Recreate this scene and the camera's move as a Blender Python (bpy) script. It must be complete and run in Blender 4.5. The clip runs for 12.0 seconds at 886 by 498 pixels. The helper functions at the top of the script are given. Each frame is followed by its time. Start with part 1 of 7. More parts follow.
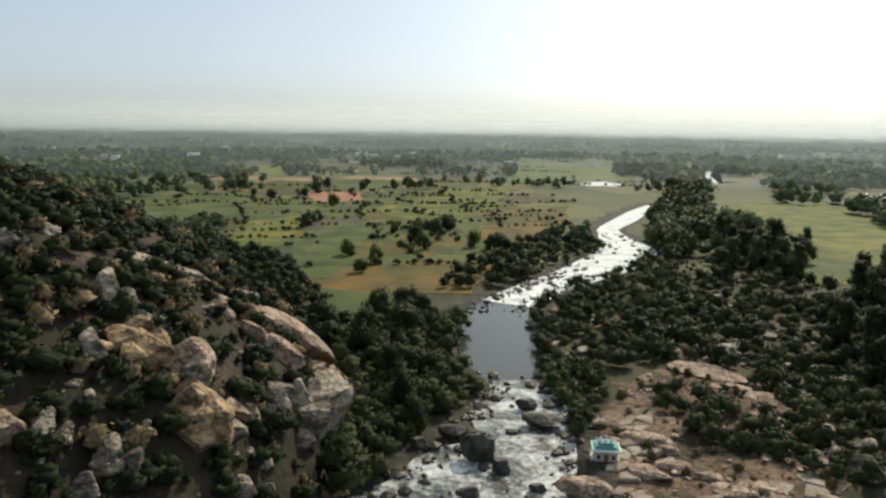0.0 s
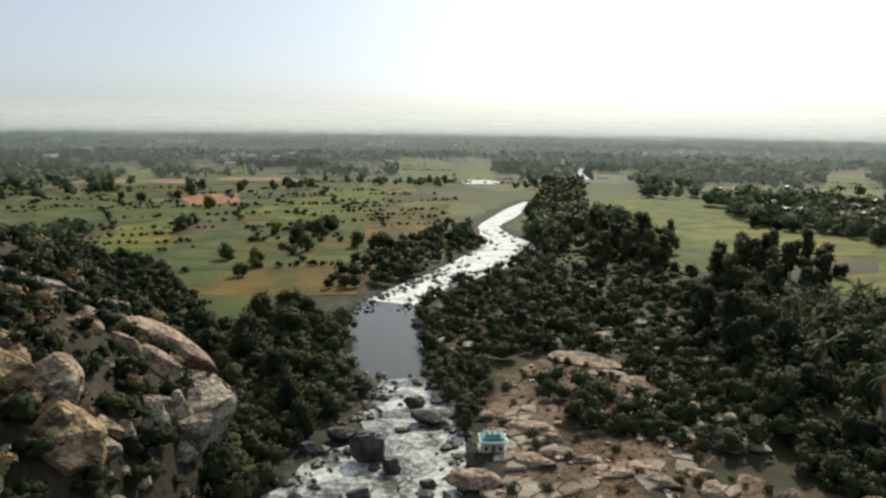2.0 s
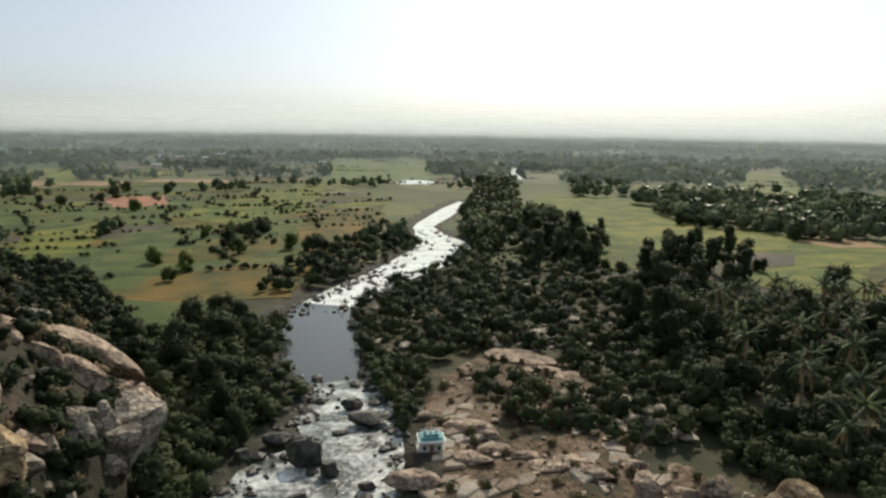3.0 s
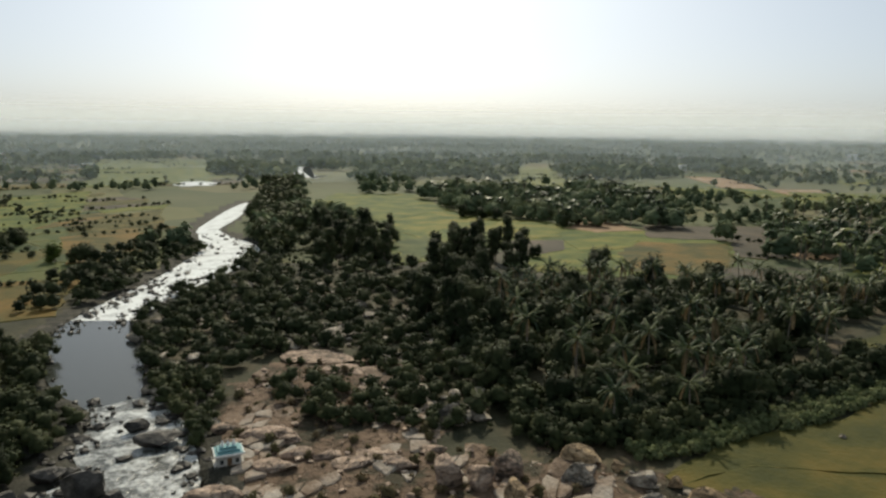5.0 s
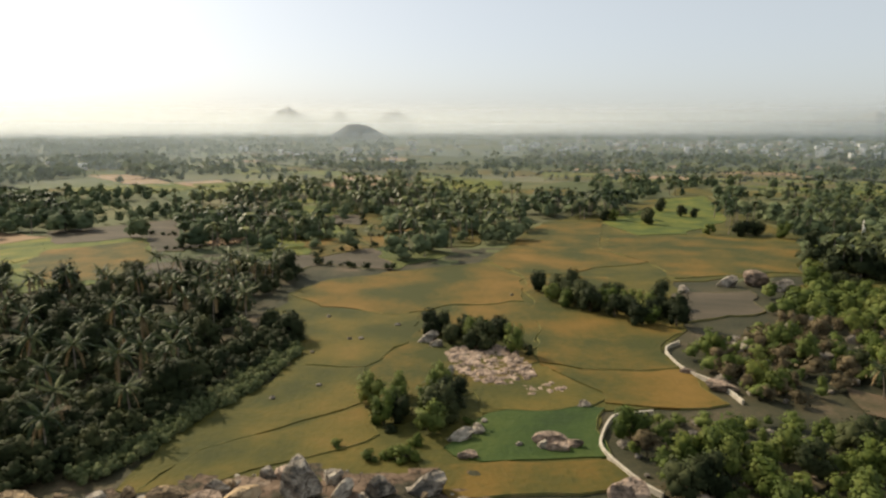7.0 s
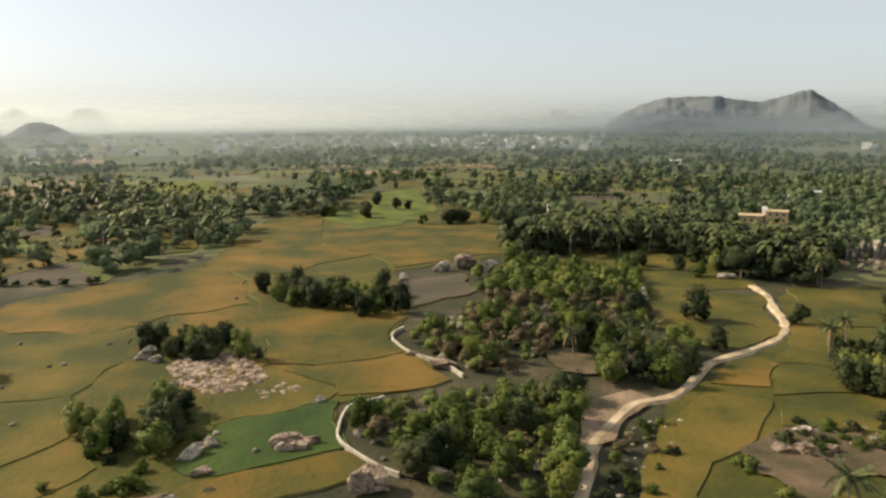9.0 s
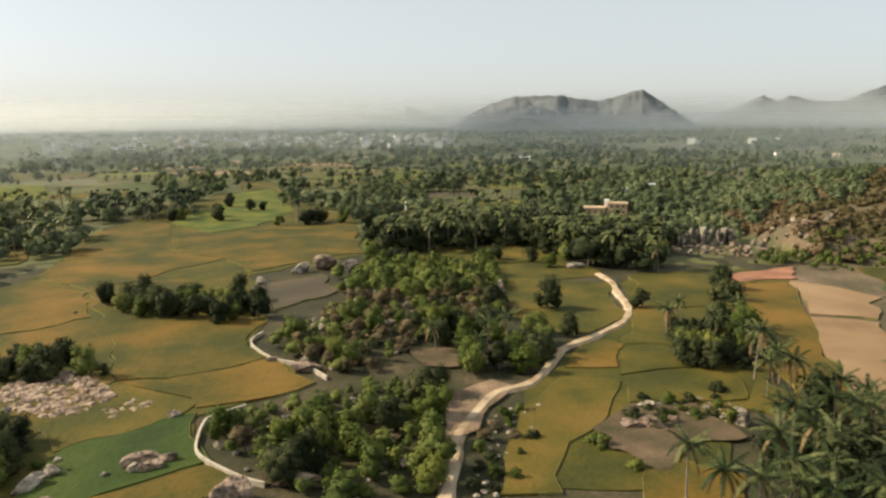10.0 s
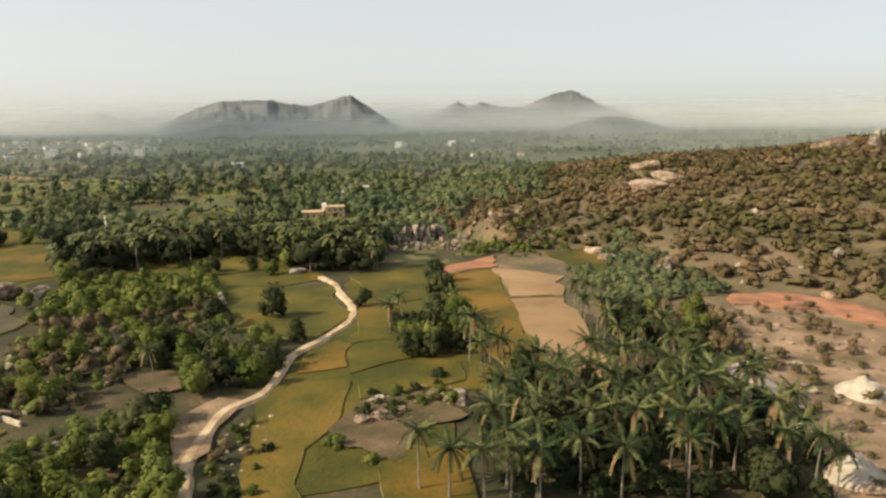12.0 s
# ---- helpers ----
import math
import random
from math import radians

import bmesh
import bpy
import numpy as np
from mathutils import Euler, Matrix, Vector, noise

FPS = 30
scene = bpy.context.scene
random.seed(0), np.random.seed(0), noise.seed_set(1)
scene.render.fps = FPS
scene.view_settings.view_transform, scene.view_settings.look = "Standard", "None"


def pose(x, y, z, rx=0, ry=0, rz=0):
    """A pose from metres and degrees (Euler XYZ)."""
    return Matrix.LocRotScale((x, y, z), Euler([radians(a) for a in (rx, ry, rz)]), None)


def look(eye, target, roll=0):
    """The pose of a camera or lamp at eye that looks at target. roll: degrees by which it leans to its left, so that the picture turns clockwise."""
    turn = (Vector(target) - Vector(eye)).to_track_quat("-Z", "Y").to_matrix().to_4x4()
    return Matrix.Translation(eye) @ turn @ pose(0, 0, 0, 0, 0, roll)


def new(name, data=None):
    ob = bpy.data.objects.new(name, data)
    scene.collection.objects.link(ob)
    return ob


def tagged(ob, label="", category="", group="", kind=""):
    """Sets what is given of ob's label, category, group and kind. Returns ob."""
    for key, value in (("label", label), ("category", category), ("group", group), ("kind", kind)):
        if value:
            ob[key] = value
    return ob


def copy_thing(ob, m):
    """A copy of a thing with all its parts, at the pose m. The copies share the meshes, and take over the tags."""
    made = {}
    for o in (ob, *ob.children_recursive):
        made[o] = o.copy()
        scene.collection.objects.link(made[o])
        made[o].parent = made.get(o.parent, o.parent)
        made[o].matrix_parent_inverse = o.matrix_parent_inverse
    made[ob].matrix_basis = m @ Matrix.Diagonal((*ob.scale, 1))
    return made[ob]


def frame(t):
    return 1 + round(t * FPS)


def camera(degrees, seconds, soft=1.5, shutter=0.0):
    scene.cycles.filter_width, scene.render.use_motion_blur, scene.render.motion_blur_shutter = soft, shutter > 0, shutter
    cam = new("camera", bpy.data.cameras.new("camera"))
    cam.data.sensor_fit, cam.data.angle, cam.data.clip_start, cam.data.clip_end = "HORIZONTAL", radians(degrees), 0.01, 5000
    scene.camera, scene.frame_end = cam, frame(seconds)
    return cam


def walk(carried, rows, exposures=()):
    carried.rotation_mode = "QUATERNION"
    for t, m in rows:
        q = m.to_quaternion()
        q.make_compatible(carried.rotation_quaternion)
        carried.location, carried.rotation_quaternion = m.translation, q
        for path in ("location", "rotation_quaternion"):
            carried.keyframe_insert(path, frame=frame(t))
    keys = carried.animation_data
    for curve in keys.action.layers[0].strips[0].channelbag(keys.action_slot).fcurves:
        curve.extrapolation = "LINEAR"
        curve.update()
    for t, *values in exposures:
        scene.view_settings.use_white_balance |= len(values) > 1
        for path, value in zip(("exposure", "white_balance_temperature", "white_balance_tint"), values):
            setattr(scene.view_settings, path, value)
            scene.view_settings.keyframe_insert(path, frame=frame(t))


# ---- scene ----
cam = camera(63.9, 12.0, soft=2.5)
H = 50.0          # height over the fields
PATH = [
    (0.0, pose(0, 0, H, 79.97, -0.79, 0.14)),
    (0.5, pose(0, 0, H, 79.98, -0.82, -1.84)),
    (1.0, pose(0, 0, H, 80.00, -0.78, -4.07)),
    (1.5, pose(0, 0, H, 80.02, -0.79, -6.62)),
    (2.0, pose(0, 0, H, 80.04, -0.75, -9.35)),
    (2.5, pose(0, 0, H, 80.10, -0.79, -12.19)),
    (4.5, pose(0, 0, H, 80.15, -0.68, -24.48)),
    (5.0, pose(0, 0, H, 80.18, -0.62, -31.58)),
    (5.5, pose(0, 0, H, 80.20, -0.44, -43.48)),
    (6.0, pose(0, 0, H, 80.23, -0.31, -56.86)),
    (6.5, pose(0, 0, H, 80.14, -0.04, -71.45)),
    (6.7, pose(0, 0, H, 80.12, -0.02, -74.31)),
    (7.0, pose(0, 0, H, 80.07, 0.01, -76.92)),
    (9.0, pose(0, 0, H, 79.76, 0.35, -99.39)),
    (9.5, pose(0, 0, H, 79.66, 0.41, -105.13)),
    (10.0, pose(0, 0, H, 79.56, 0.48, -110.88)),
    (10.2, pose(0, 0, H, 79.51, 0.49, -113.78)),
    (10.5, pose(0, 0, H, 79.47, 0.58, -116.70)),
    (11.0, pose(0, 0, H, 79.82, 0.51, -124.51)),
    (11.5, pose(0, 0, H, 79.77, 0.62, -128.92)),
    (12.0, pose(0, 0, H, 79.72, 0.70, -133.49)),
]
EXPOSURE = [(0.0, 0.16, 6330, 3), (4.5, -0.06, 6330, 3), (5.3, -0.12, 6400, 3), (6.5, 0.26, 6800, 7), (9.0, 0.54, 7100, 6),
            (10.5, 0.64, 7350, 7), (12.0, 0.67, 7600, 8)]
walk(cam, PATH, EXPOSURE)

# ---- world and sun ----
SUN_AZ, SUN_EL = -28.0, 36.0          # bearing to the left of +y, height, degrees
world = bpy.data.worlds.new("sky")
scene.world = world
world.use_nodes = True
wn = world.node_tree.nodes
sky = wn.new("ShaderNodeTexSky")
sky.sky_type = "NISHITA"
sky.sun_disc = False
sky.sun_elevation = radians(SUN_EL)
sky.sun_rotation = radians(-SUN_AZ)
sky.altitude = 600
sky.air_density, sky.dust_density, sky.ozone_density = 0.5, 4.5, 3.0
veil = wn.new("ShaderNodeMix")       # thin white haze over the blue
veil.data_type = "RGBA"
veil.inputs[0].default_value = 0.56
veil.inputs[7].default_value = (4.5, 4.75, 4.75, 1)
wn["Background"].inputs[1].default_value = 0.135
world.node_tree.links.new(sky.outputs[0], veil.inputs[6])
world.node_tree.links.new(veil.outputs[2], wn["Background"].inputs[0])

lamp = bpy.data.lights.new("sun", "SUN")
lamp.energy, lamp.angle, lamp.color = 4.0, radians(0.6), (1.0, 0.86, 0.66)
sun = new("sun", lamp)
az, el = radians(SUN_AZ), radians(SUN_EL)
sun_dir = Vector((-math.sin(az) * math.cos(el), math.cos(az) * math.cos(el), math.sin(el)))
sun.matrix_world = look(sun_dir * 400, (0, 0, 0))


# ---- materials ----
def material(name, stops, scale=1.0, fine=8.0, rough=0.9, bump=0.3, bump_scale=6.0, island=0.0, random_value=0.0,
             translucent=0.0, bump_distance=0.1, stretch=(1, 1, 1), grain=0.45, spread=1.3):
    """Colour ramp over two noises in world metres, with fine relief; island and random_value vary value piece by piece."""
    m = bpy.data.materials.new(name)
    m.use_nodes = True
    nt = m.node_tree
    n, link = nt.nodes, nt.links.new
    bsdf = n["Principled BSDF"]
    geo = n.new("ShaderNodeNewGeometry")
    mapping = n.new("ShaderNodeMapping")
    mapping.inputs["Scale"].default_value = stretch
    link(geo.outputs["Position"], mapping.inputs[0])
    a = n.new("ShaderNodeTexNoise")
    a.inputs["Scale"].default_value, a.inputs["Detail"].default_value = 1.0 / scale, 6
    b = n.new("ShaderNodeTexNoise")
    b.inputs["Scale"].default_value, b.inputs["Detail"].default_value = fine / scale, 4
    for x in (a, b):
        link(mapping.outputs[0], x.inputs["Vector"])
    mix = n.new("ShaderNodeMath")
    mix.operation = "MULTIPLY_ADD"
    mix.inputs[1].default_value = grain
    link(b.outputs[0], mix.inputs[0])
    sub = n.new("ShaderNodeMath")
    sub.operation = "MULTIPLY_ADD"
    sub.inputs[1].default_value, sub.inputs[2].default_value = spread, 0.495 - spread / 2 - grain / 2
    link(a.outputs[0], sub.inputs[0])
    link(sub.outputs[0], mix.inputs[2])
    value = mix.outputs[0]
    if island:
        k = n.new("ShaderNodeMath")
        k.operation = "MULTIPLY_ADD"
        k.inputs[1].default_value, k.inputs[2].default_value = island, -island / 2
        link(geo.outputs["Random Per Island"], k.inputs[0])
        s = n.new("ShaderNodeMath")
        link(value, s.inputs[0]), link(k.outputs[0], s.inputs[1])
        value = s.outputs[0]
    if random_value:
        info = n.new("ShaderNodeObjectInfo")
        k = n.new("ShaderNodeMath")
        k.operation = "MULTIPLY_ADD"
        k.inputs[1].default_value, k.inputs[2].default_value = random_value, -random_value / 2
        link(info.outputs["Random"], k.inputs[0])
        s = n.new("ShaderNodeMath")
        link(value, s.inputs[0]), link(k.outputs[0], s.inputs[1])
        value = s.outputs[0]
    ramp = n.new("ShaderNodeValToRGB")
    el_ = ramp.color_ramp.elements
    while len(el_) < len(stops):
        el_.new(0.5)
    for e, (p, c) in zip(el_, stops):
        e.position, e.color = p, (*c, 1)
    link(value, ramp.inputs[0])
    link(ramp.outputs[0], bsdf.inputs["Base Color"])
    bsdf.inputs["Roughness"].default_value = rough
    bsdf.inputs["Specular IOR Level"].default_value = 0.08 if translucent else 0.25
    if bump:
        c = n.new("ShaderNodeTexNoise")
        c.inputs["Scale"].default_value, c.inputs["Detail"].default_value = bump_scale, 5
        link(geo.outputs["Position"], c.inputs["Vector"])
        bp = n.new("ShaderNodeBump")
        bp.inputs["Strength"].default_value, bp.inputs["Distance"].default_value = bump, bump_distance
        link(c.outputs[0], bp.inputs["Height"])
        link(bp.outputs[0], bsdf.inputs["Normal"])
    if translucent:
        tr = n.new("ShaderNodeBsdfTranslucent")
        link(ramp.outputs[0], tr.inputs["Color"])
        ms = n.new("ShaderNodeMixShader")
        ms.inputs[0].default_value = translucent
        link(bsdf.outputs[0], ms.inputs[1]), link(tr.outputs[0], ms.inputs[2])
        link(ms.outputs[0], n["Material Output"].inputs[0])
    return m


def plain(name, colour, rough=0.7, vary=0.12, scale=0.6, metal=0.0):
    dark = tuple(c * (1 - vary * 2) for c in colour)
    light = tuple(min(1, c * (1 + vary)) for c in colour)
    m = material(name, [(0.25, dark), (0.75, light)], scale=scale, rough=rough, bump=0.1)
    m.node_tree.nodes["Principled BSDF"].inputs["Metallic"].default_value = metal
    return m


M = {
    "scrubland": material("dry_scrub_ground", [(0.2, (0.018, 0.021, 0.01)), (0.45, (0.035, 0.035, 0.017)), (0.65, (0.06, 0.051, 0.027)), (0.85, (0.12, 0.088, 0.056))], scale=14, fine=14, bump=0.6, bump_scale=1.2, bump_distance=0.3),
    # Very dark values: part of the west hill's backlit shade is in the colour.
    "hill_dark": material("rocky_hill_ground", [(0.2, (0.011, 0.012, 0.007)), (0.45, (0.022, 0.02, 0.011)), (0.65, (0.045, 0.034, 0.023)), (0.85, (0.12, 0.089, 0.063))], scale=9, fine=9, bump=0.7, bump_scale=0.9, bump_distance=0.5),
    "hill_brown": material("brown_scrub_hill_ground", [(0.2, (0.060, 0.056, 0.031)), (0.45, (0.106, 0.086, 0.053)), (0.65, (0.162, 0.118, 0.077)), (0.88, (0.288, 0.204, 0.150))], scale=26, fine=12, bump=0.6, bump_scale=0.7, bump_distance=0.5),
    "rockfield": material("pink_granite_ground", [(0.25, (0.02, 0.02, 0.01)), (0.4, (0.044, 0.036, 0.02)), (0.5, (0.108, 0.071, 0.046)), (0.66, (0.162, 0.111, 0.076)), (0.85, (0.206, 0.167, 0.132))], scale=9, fine=7, bump=0.9, bump_scale=0.8, bump_distance=0.5),
    "green": material("green_paddy", [(0.25, (0.028, 0.046, 0.011)), (0.5, (0.052, 0.071, 0.014)), (0.75, (0.082, 0.091, 0.022))], scale=17, fine=12, bump=0.8, bump_scale=1.1, bump_distance=0.3, grain=0.34, spread=1.75, random_value=0.25),
    "vivid": material("bright_young_rice", [(0.25, (0.018, 0.038, 0.006)), (0.5, (0.03, 0.055, 0.008)), (0.8, (0.048, 0.071, 0.012))], scale=12, fine=16, bump=0.8, bump_scale=1.1, bump_distance=0.3, grain=0.34, spread=1.75),
    "lime": material("yellow_green_rice", [(0.25, (0.048, 0.072, 0.011)), (0.5, (0.095, 0.11, 0.015)), (0.78, (0.154, 0.138, 0.022))], scale=14, fine=16, bump=0.8, bump_scale=1.1, bump_distance=0.3, grain=0.34, spread=1.75, random_value=0.2),
    "olive": material("olive_rice", [(0.22, (0.039, 0.043, 0.007)), (0.45, (0.067, 0.061, 0.009)), (0.66, (0.1, 0.077, 0.012)), (0.85, (0.134, 0.089, 0.018))], scale=17, fine=10, bump=0.8, bump_scale=1.1, bump_distance=0.3, grain=0.34, spread=1.75, random_value=0.2),
    "amber": material("ripe_amber_rice", [(0.24, (0.04, 0.044, 0.007)), (0.42, (0.075, 0.061, 0.009)), (0.6, (0.123, 0.077, 0.012)), (0.85, (0.166, 0.096, 0.02))], scale=21, fine=14, bump=0.8, bump_scale=1.1, bump_distance=0.3, grain=0.34, spread=1.75, random_value=0.2),
    "straw": material("harvested_stubble", [(0.2, (0.18, 0.115, 0.065)), (0.5, (0.245, 0.16, 0.092)), (0.8, (0.30, 0.205, 0.125))], scale=16, fine=40, bump=0.6, bump_scale=1.5),
    "fallow": material("ploughed_fallow", [(0.2, (0.036, 0.032, 0.02)), (0.5, (0.066, 0.055, 0.037)), (0.8, (0.11, 0.083, 0.056))], scale=12, fine=30, bump=0.6, bump_scale=1.5, stretch=(1, 0.3, 1)),
    "redearth": material("red_laterite_soil", [(0.22, (0.13, 0.075, 0.05)), (0.45, (0.25, 0.12, 0.075)), (0.65, (0.33, 0.155, 0.095)), (0.85, (0.36, 0.22, 0.15))], scale=7, fine=10, bump=0.7, bump_scale=1.2, bump_distance=0.3),
    "baresoil": material("bare_pinkish_soil", [(0.2, (0.075, 0.062, 0.035)), (0.42, (0.16, 0.115, 0.075)), (0.62, (0.25, 0.175, 0.12)), (0.85, (0.34, 0.25, 0.18))], scale=9, fine=12, bump=0.7, bump_scale=1.5, bump_distance=0.3),
    "drysoil": material("dry_brown_earth", [(0.2, (0.043, 0.039, 0.017)), (0.45, (0.078, 0.061, 0.033)), (0.65, (0.117, 0.082, 0.051)), (0.88, (0.164, 0.117, 0.078))], scale=6, fine=10, bump=0.7, bump_scale=1.5, bump_distance=0.3),
    "bank": material("dark_river_gravel", [(0.25, (0.018, 0.018, 0.013)), (0.55, (0.04, 0.038, 0.028)), (0.85, (0.10, 0.085, 0.065))], scale=3, fine=8, bump=0.8, bump_scale=2.0, bump_distance=0.3),
    "track": material("pale_dirt_track", [(0.25, (0.24, 0.17, 0.105)), (0.5, (0.40, 0.31, 0.21)), (0.8, (0.54, 0.44, 0.32))], scale=4, fine=16, bump=0.4),
    "bund": material("grassy_earth_bund", [(0.25, (0.104, 0.112, 0.035)), (0.55, (0.173, 0.159, 0.051)), (0.8, (0.258, 0.191, 0.078))], scale=3, fine=6, bump=0.6),
    "granite": material("weathered_granite", [(0.22, (0.056, 0.052, 0.045)), (0.4, (0.168, 0.145, 0.118)), (0.56, (0.302, 0.262, 0.212)), (0.75, (0.414, 0.364, 0.297)), (0.9, (0.492, 0.436, 0.369))], scale=2.2, fine=4, rough=0.85, bump=1.0, bump_scale=1.1, bump_distance=0.7, random_value=0.2, stretch=(1, 1, 1.8)),
    "tan_rock": material("ochre_granite", [(0.22, (0.072, 0.054, 0.036)), (0.38, (0.204, 0.144, 0.084)), (0.56, (0.36, 0.258, 0.15)), (0.78, (0.468, 0.348, 0.222)), (0.9, (0.516, 0.42, 0.3))], scale=2.8, fine=4, rough=0.85, bump=1.0, bump_scale=1.0, bump_distance=0.7, random_value=0.15, stretch=(1, 1, 1.8)),
    "pink_rock": material("pink_granite", [(0.22, (0.067, 0.056, 0.045)), (0.38, (0.19, 0.14, 0.107)), (0.56, (0.335, 0.246, 0.185)), (0.78, (0.447, 0.347, 0.274)), (0.92, (0.514, 0.436, 0.369))], scale=2.2, fine=4, rough=0.85, bump=1.0, bump_scale=1.1, bump_distance=0.7, random_value=0.2, stretch=(1, 1, 1.8)),
    "slab_rock": material("pale_cracked_granite_slab", [(0.2, (0.081, 0.053, 0.034)), (0.38, (0.161, 0.115, 0.081)), (0.56, (0.248, 0.198, 0.155)), (0.78, (0.322, 0.279, 0.232)), (0.92, (0.36, 0.322, 0.279))], scale=5.5, fine=9, rough=0.85, bump=1.0, bump_scale=1.6, bump_distance=0.4, random_value=0.5),
    "gravel": material("pale_crushed_stone", [(0.2, (0.27, 0.235, 0.19)), (0.5, (0.38, 0.345, 0.29)), (0.8, (0.48, 0.445, 0.385))], scale=3.0, fine=9, rough=0.95, bump=1.0, bump_scale=2.2, bump_distance=0.3),
    "wet_rock": material("dark_river_rock", [(0.25, (0.02, 0.019, 0.017)), (0.55, (0.06, 0.054, 0.048)), (0.85, (0.15, 0.135, 0.12))], scale=2.0, fine=7, rough=0.55, bump=0.7, bump_scale=2, bump_distance=0.3, random_value=0.2),
    "bark": material("grey_brown_bark", [(0.25, (0.05, 0.04, 0.03)), (0.7, (0.15, 0.12, 0.09))], scale=0.8, fine=6, bump=0.6),
    "palm_bark": material("ringed_palm_bark", [(0.25, (0.12, 0.10, 0.08)), (0.7, (0.27, 0.23, 0.19))], scale=0.6, fine=3, bump=0.5, stretch=(1, 1, 5)),
    "leaf": material("green_foliage", [(0.2, (0.048, 0.07, 0.018)), (0.5, (0.103, 0.131, 0.033)), (0.85, (0.2, 0.211, 0.059))], scale=7.0, fine=5, rough=0.6, bump=0, island=0.14, random_value=0.35, translucent=0.2),
    "reed": material("pale_reed", [(0.2, (0.08, 0.105, 0.045)), (0.5, (0.13, 0.155, 0.07)), (0.85, (0.2, 0.215, 0.11))], scale=3.0, fine=5, rough=0.7, bump=0, island=0.3, translucent=0.4),
    "leaf_fresh": material("fresh_green_foliage", [(0.2, (0.034, 0.054, 0.012)), (0.5, (0.075, 0.102, 0.022)), (0.85, (0.145, 0.162, 0.038))], scale=7.0, fine=5, rough=0.6, bump=0, island=0.14, random_value=0.3, translucent=0.2),
    "leaf_dark": material("dark_foliage", [(0.2, (0.014, 0.021, 0.009)), (0.5, (0.031, 0.04, 0.017)), (0.85, (0.07, 0.078, 0.033))], scale=7.0, fine=5, rough=0.7, bump=0, island=0.14, random_value=0.4, translucent=0.12),
    "leaf_dry": material("dry_brown_foliage", [(0.2, (0.066, 0.054, 0.03)), (0.5, (0.134, 0.105, 0.061)), (0.85, (0.238, 0.186, 0.108))], scale=3.0, fine=3, rough=0.8, bump=0, island=0.2, random_value=0.3, translucent=0.12),
    "scrub_leaf": material("dusty_scrub_foliage", [(0.2, (0.059, 0.061, 0.026)), (0.45, (0.097, 0.084, 0.041)), (0.65, (0.142, 0.103, 0.061)), (0.88, (0.203, 0.135, 0.086))], scale=34, fine=8, rough=0.75, bump=0, island=0.12, random_value=0.2, translucent=0.15),
    # Lighter, greyer green: the haze over far trees is put into the colour.
    "far_leaf": material("haze_paled_foliage", [(0.2, (0.055, 0.078, 0.043)), (0.5, (0.101, 0.13, 0.068)), (0.85, (0.187, 0.202, 0.103))], scale=46, fine=8, rough=0.8, bump=0, island=0.12, translucent=0.2),
    "frond": material("palm_frond_green", [(0.2, (0.017, 0.03, 0.012)), (0.5, (0.045, 0.064, 0.023)), (0.85, (0.149, 0.16, 0.069))], scale=1.5, fine=4, rough=0.45, bump=0, random_value=0.6, translucent=0.15),
    "frond_dry": material("dry_palm_frond", [(0.25, (0.13, 0.09, 0.045)), (0.75, (0.27, 0.20, 0.11))], scale=1.2, fine=4, rough=0.8, bump=0, random_value=0.3, translucent=0.15),
    # Blue-grey rock, with some distance haze mixed into the colour.
    "mountain": material("hazed_mountain_rock", [(0.2, (0.07, 0.084, 0.094)), (0.5, (0.102, 0.116, 0.127)), (0.8, (0.148, 0.16, 0.17))], scale=160, fine=6, rough=0.95, bump=0.8, bump_scale=0.02, bump_distance=14),
    # Pale because thick haze is painted into the rock colour.
    "mountain_far": material("haze_paled_mountain", [(0.2, (0.291, 0.303, 0.309)), (0.8, (0.358, 0.366, 0.366))], scale=220, fine=6, rough=0.95, bump=0.4, bump_scale=0.02, bump_distance=8),
    "whitewash": plain("whitewashed_plaster", (0.83, 0.82, 0.79), 0.8, 0.05, 2.0),
    "cream": plain("cream_plaster", (0.60, 0.50, 0.36), 0.8, 0.08, 2.0),
    "sand_wall": plain("sandy_brick_wall", (0.46, 0.34, 0.22), 0.85, 0.12, 1.5),
    "concrete": plain("grey_concrete", (0.46, 0.44, 0.40), 0.85, 0.12, 1.2),
    "teal": plain("teal_painted_plaster", (0.16, 0.31, 0.33), 0.7, 0.1, 1.0),
    "dark_glass": plain("dark_window", (0.03, 0.035, 0.04), 0.25, 0.1, 1.0),
    "tin": plain("pale_tin_sheet", (0.62, 0.64, 0.66), 0.35, 0.08, 2.0, 0.6),
    "wood": plain("old_wood", (0.16, 0.10, 0.06), 0.8, 0.15, 0.5),
    "wall_stone": plain("pale_canal_wall", (0.47, 0.42, 0.34), 0.85, 0.15, 1.0),
}


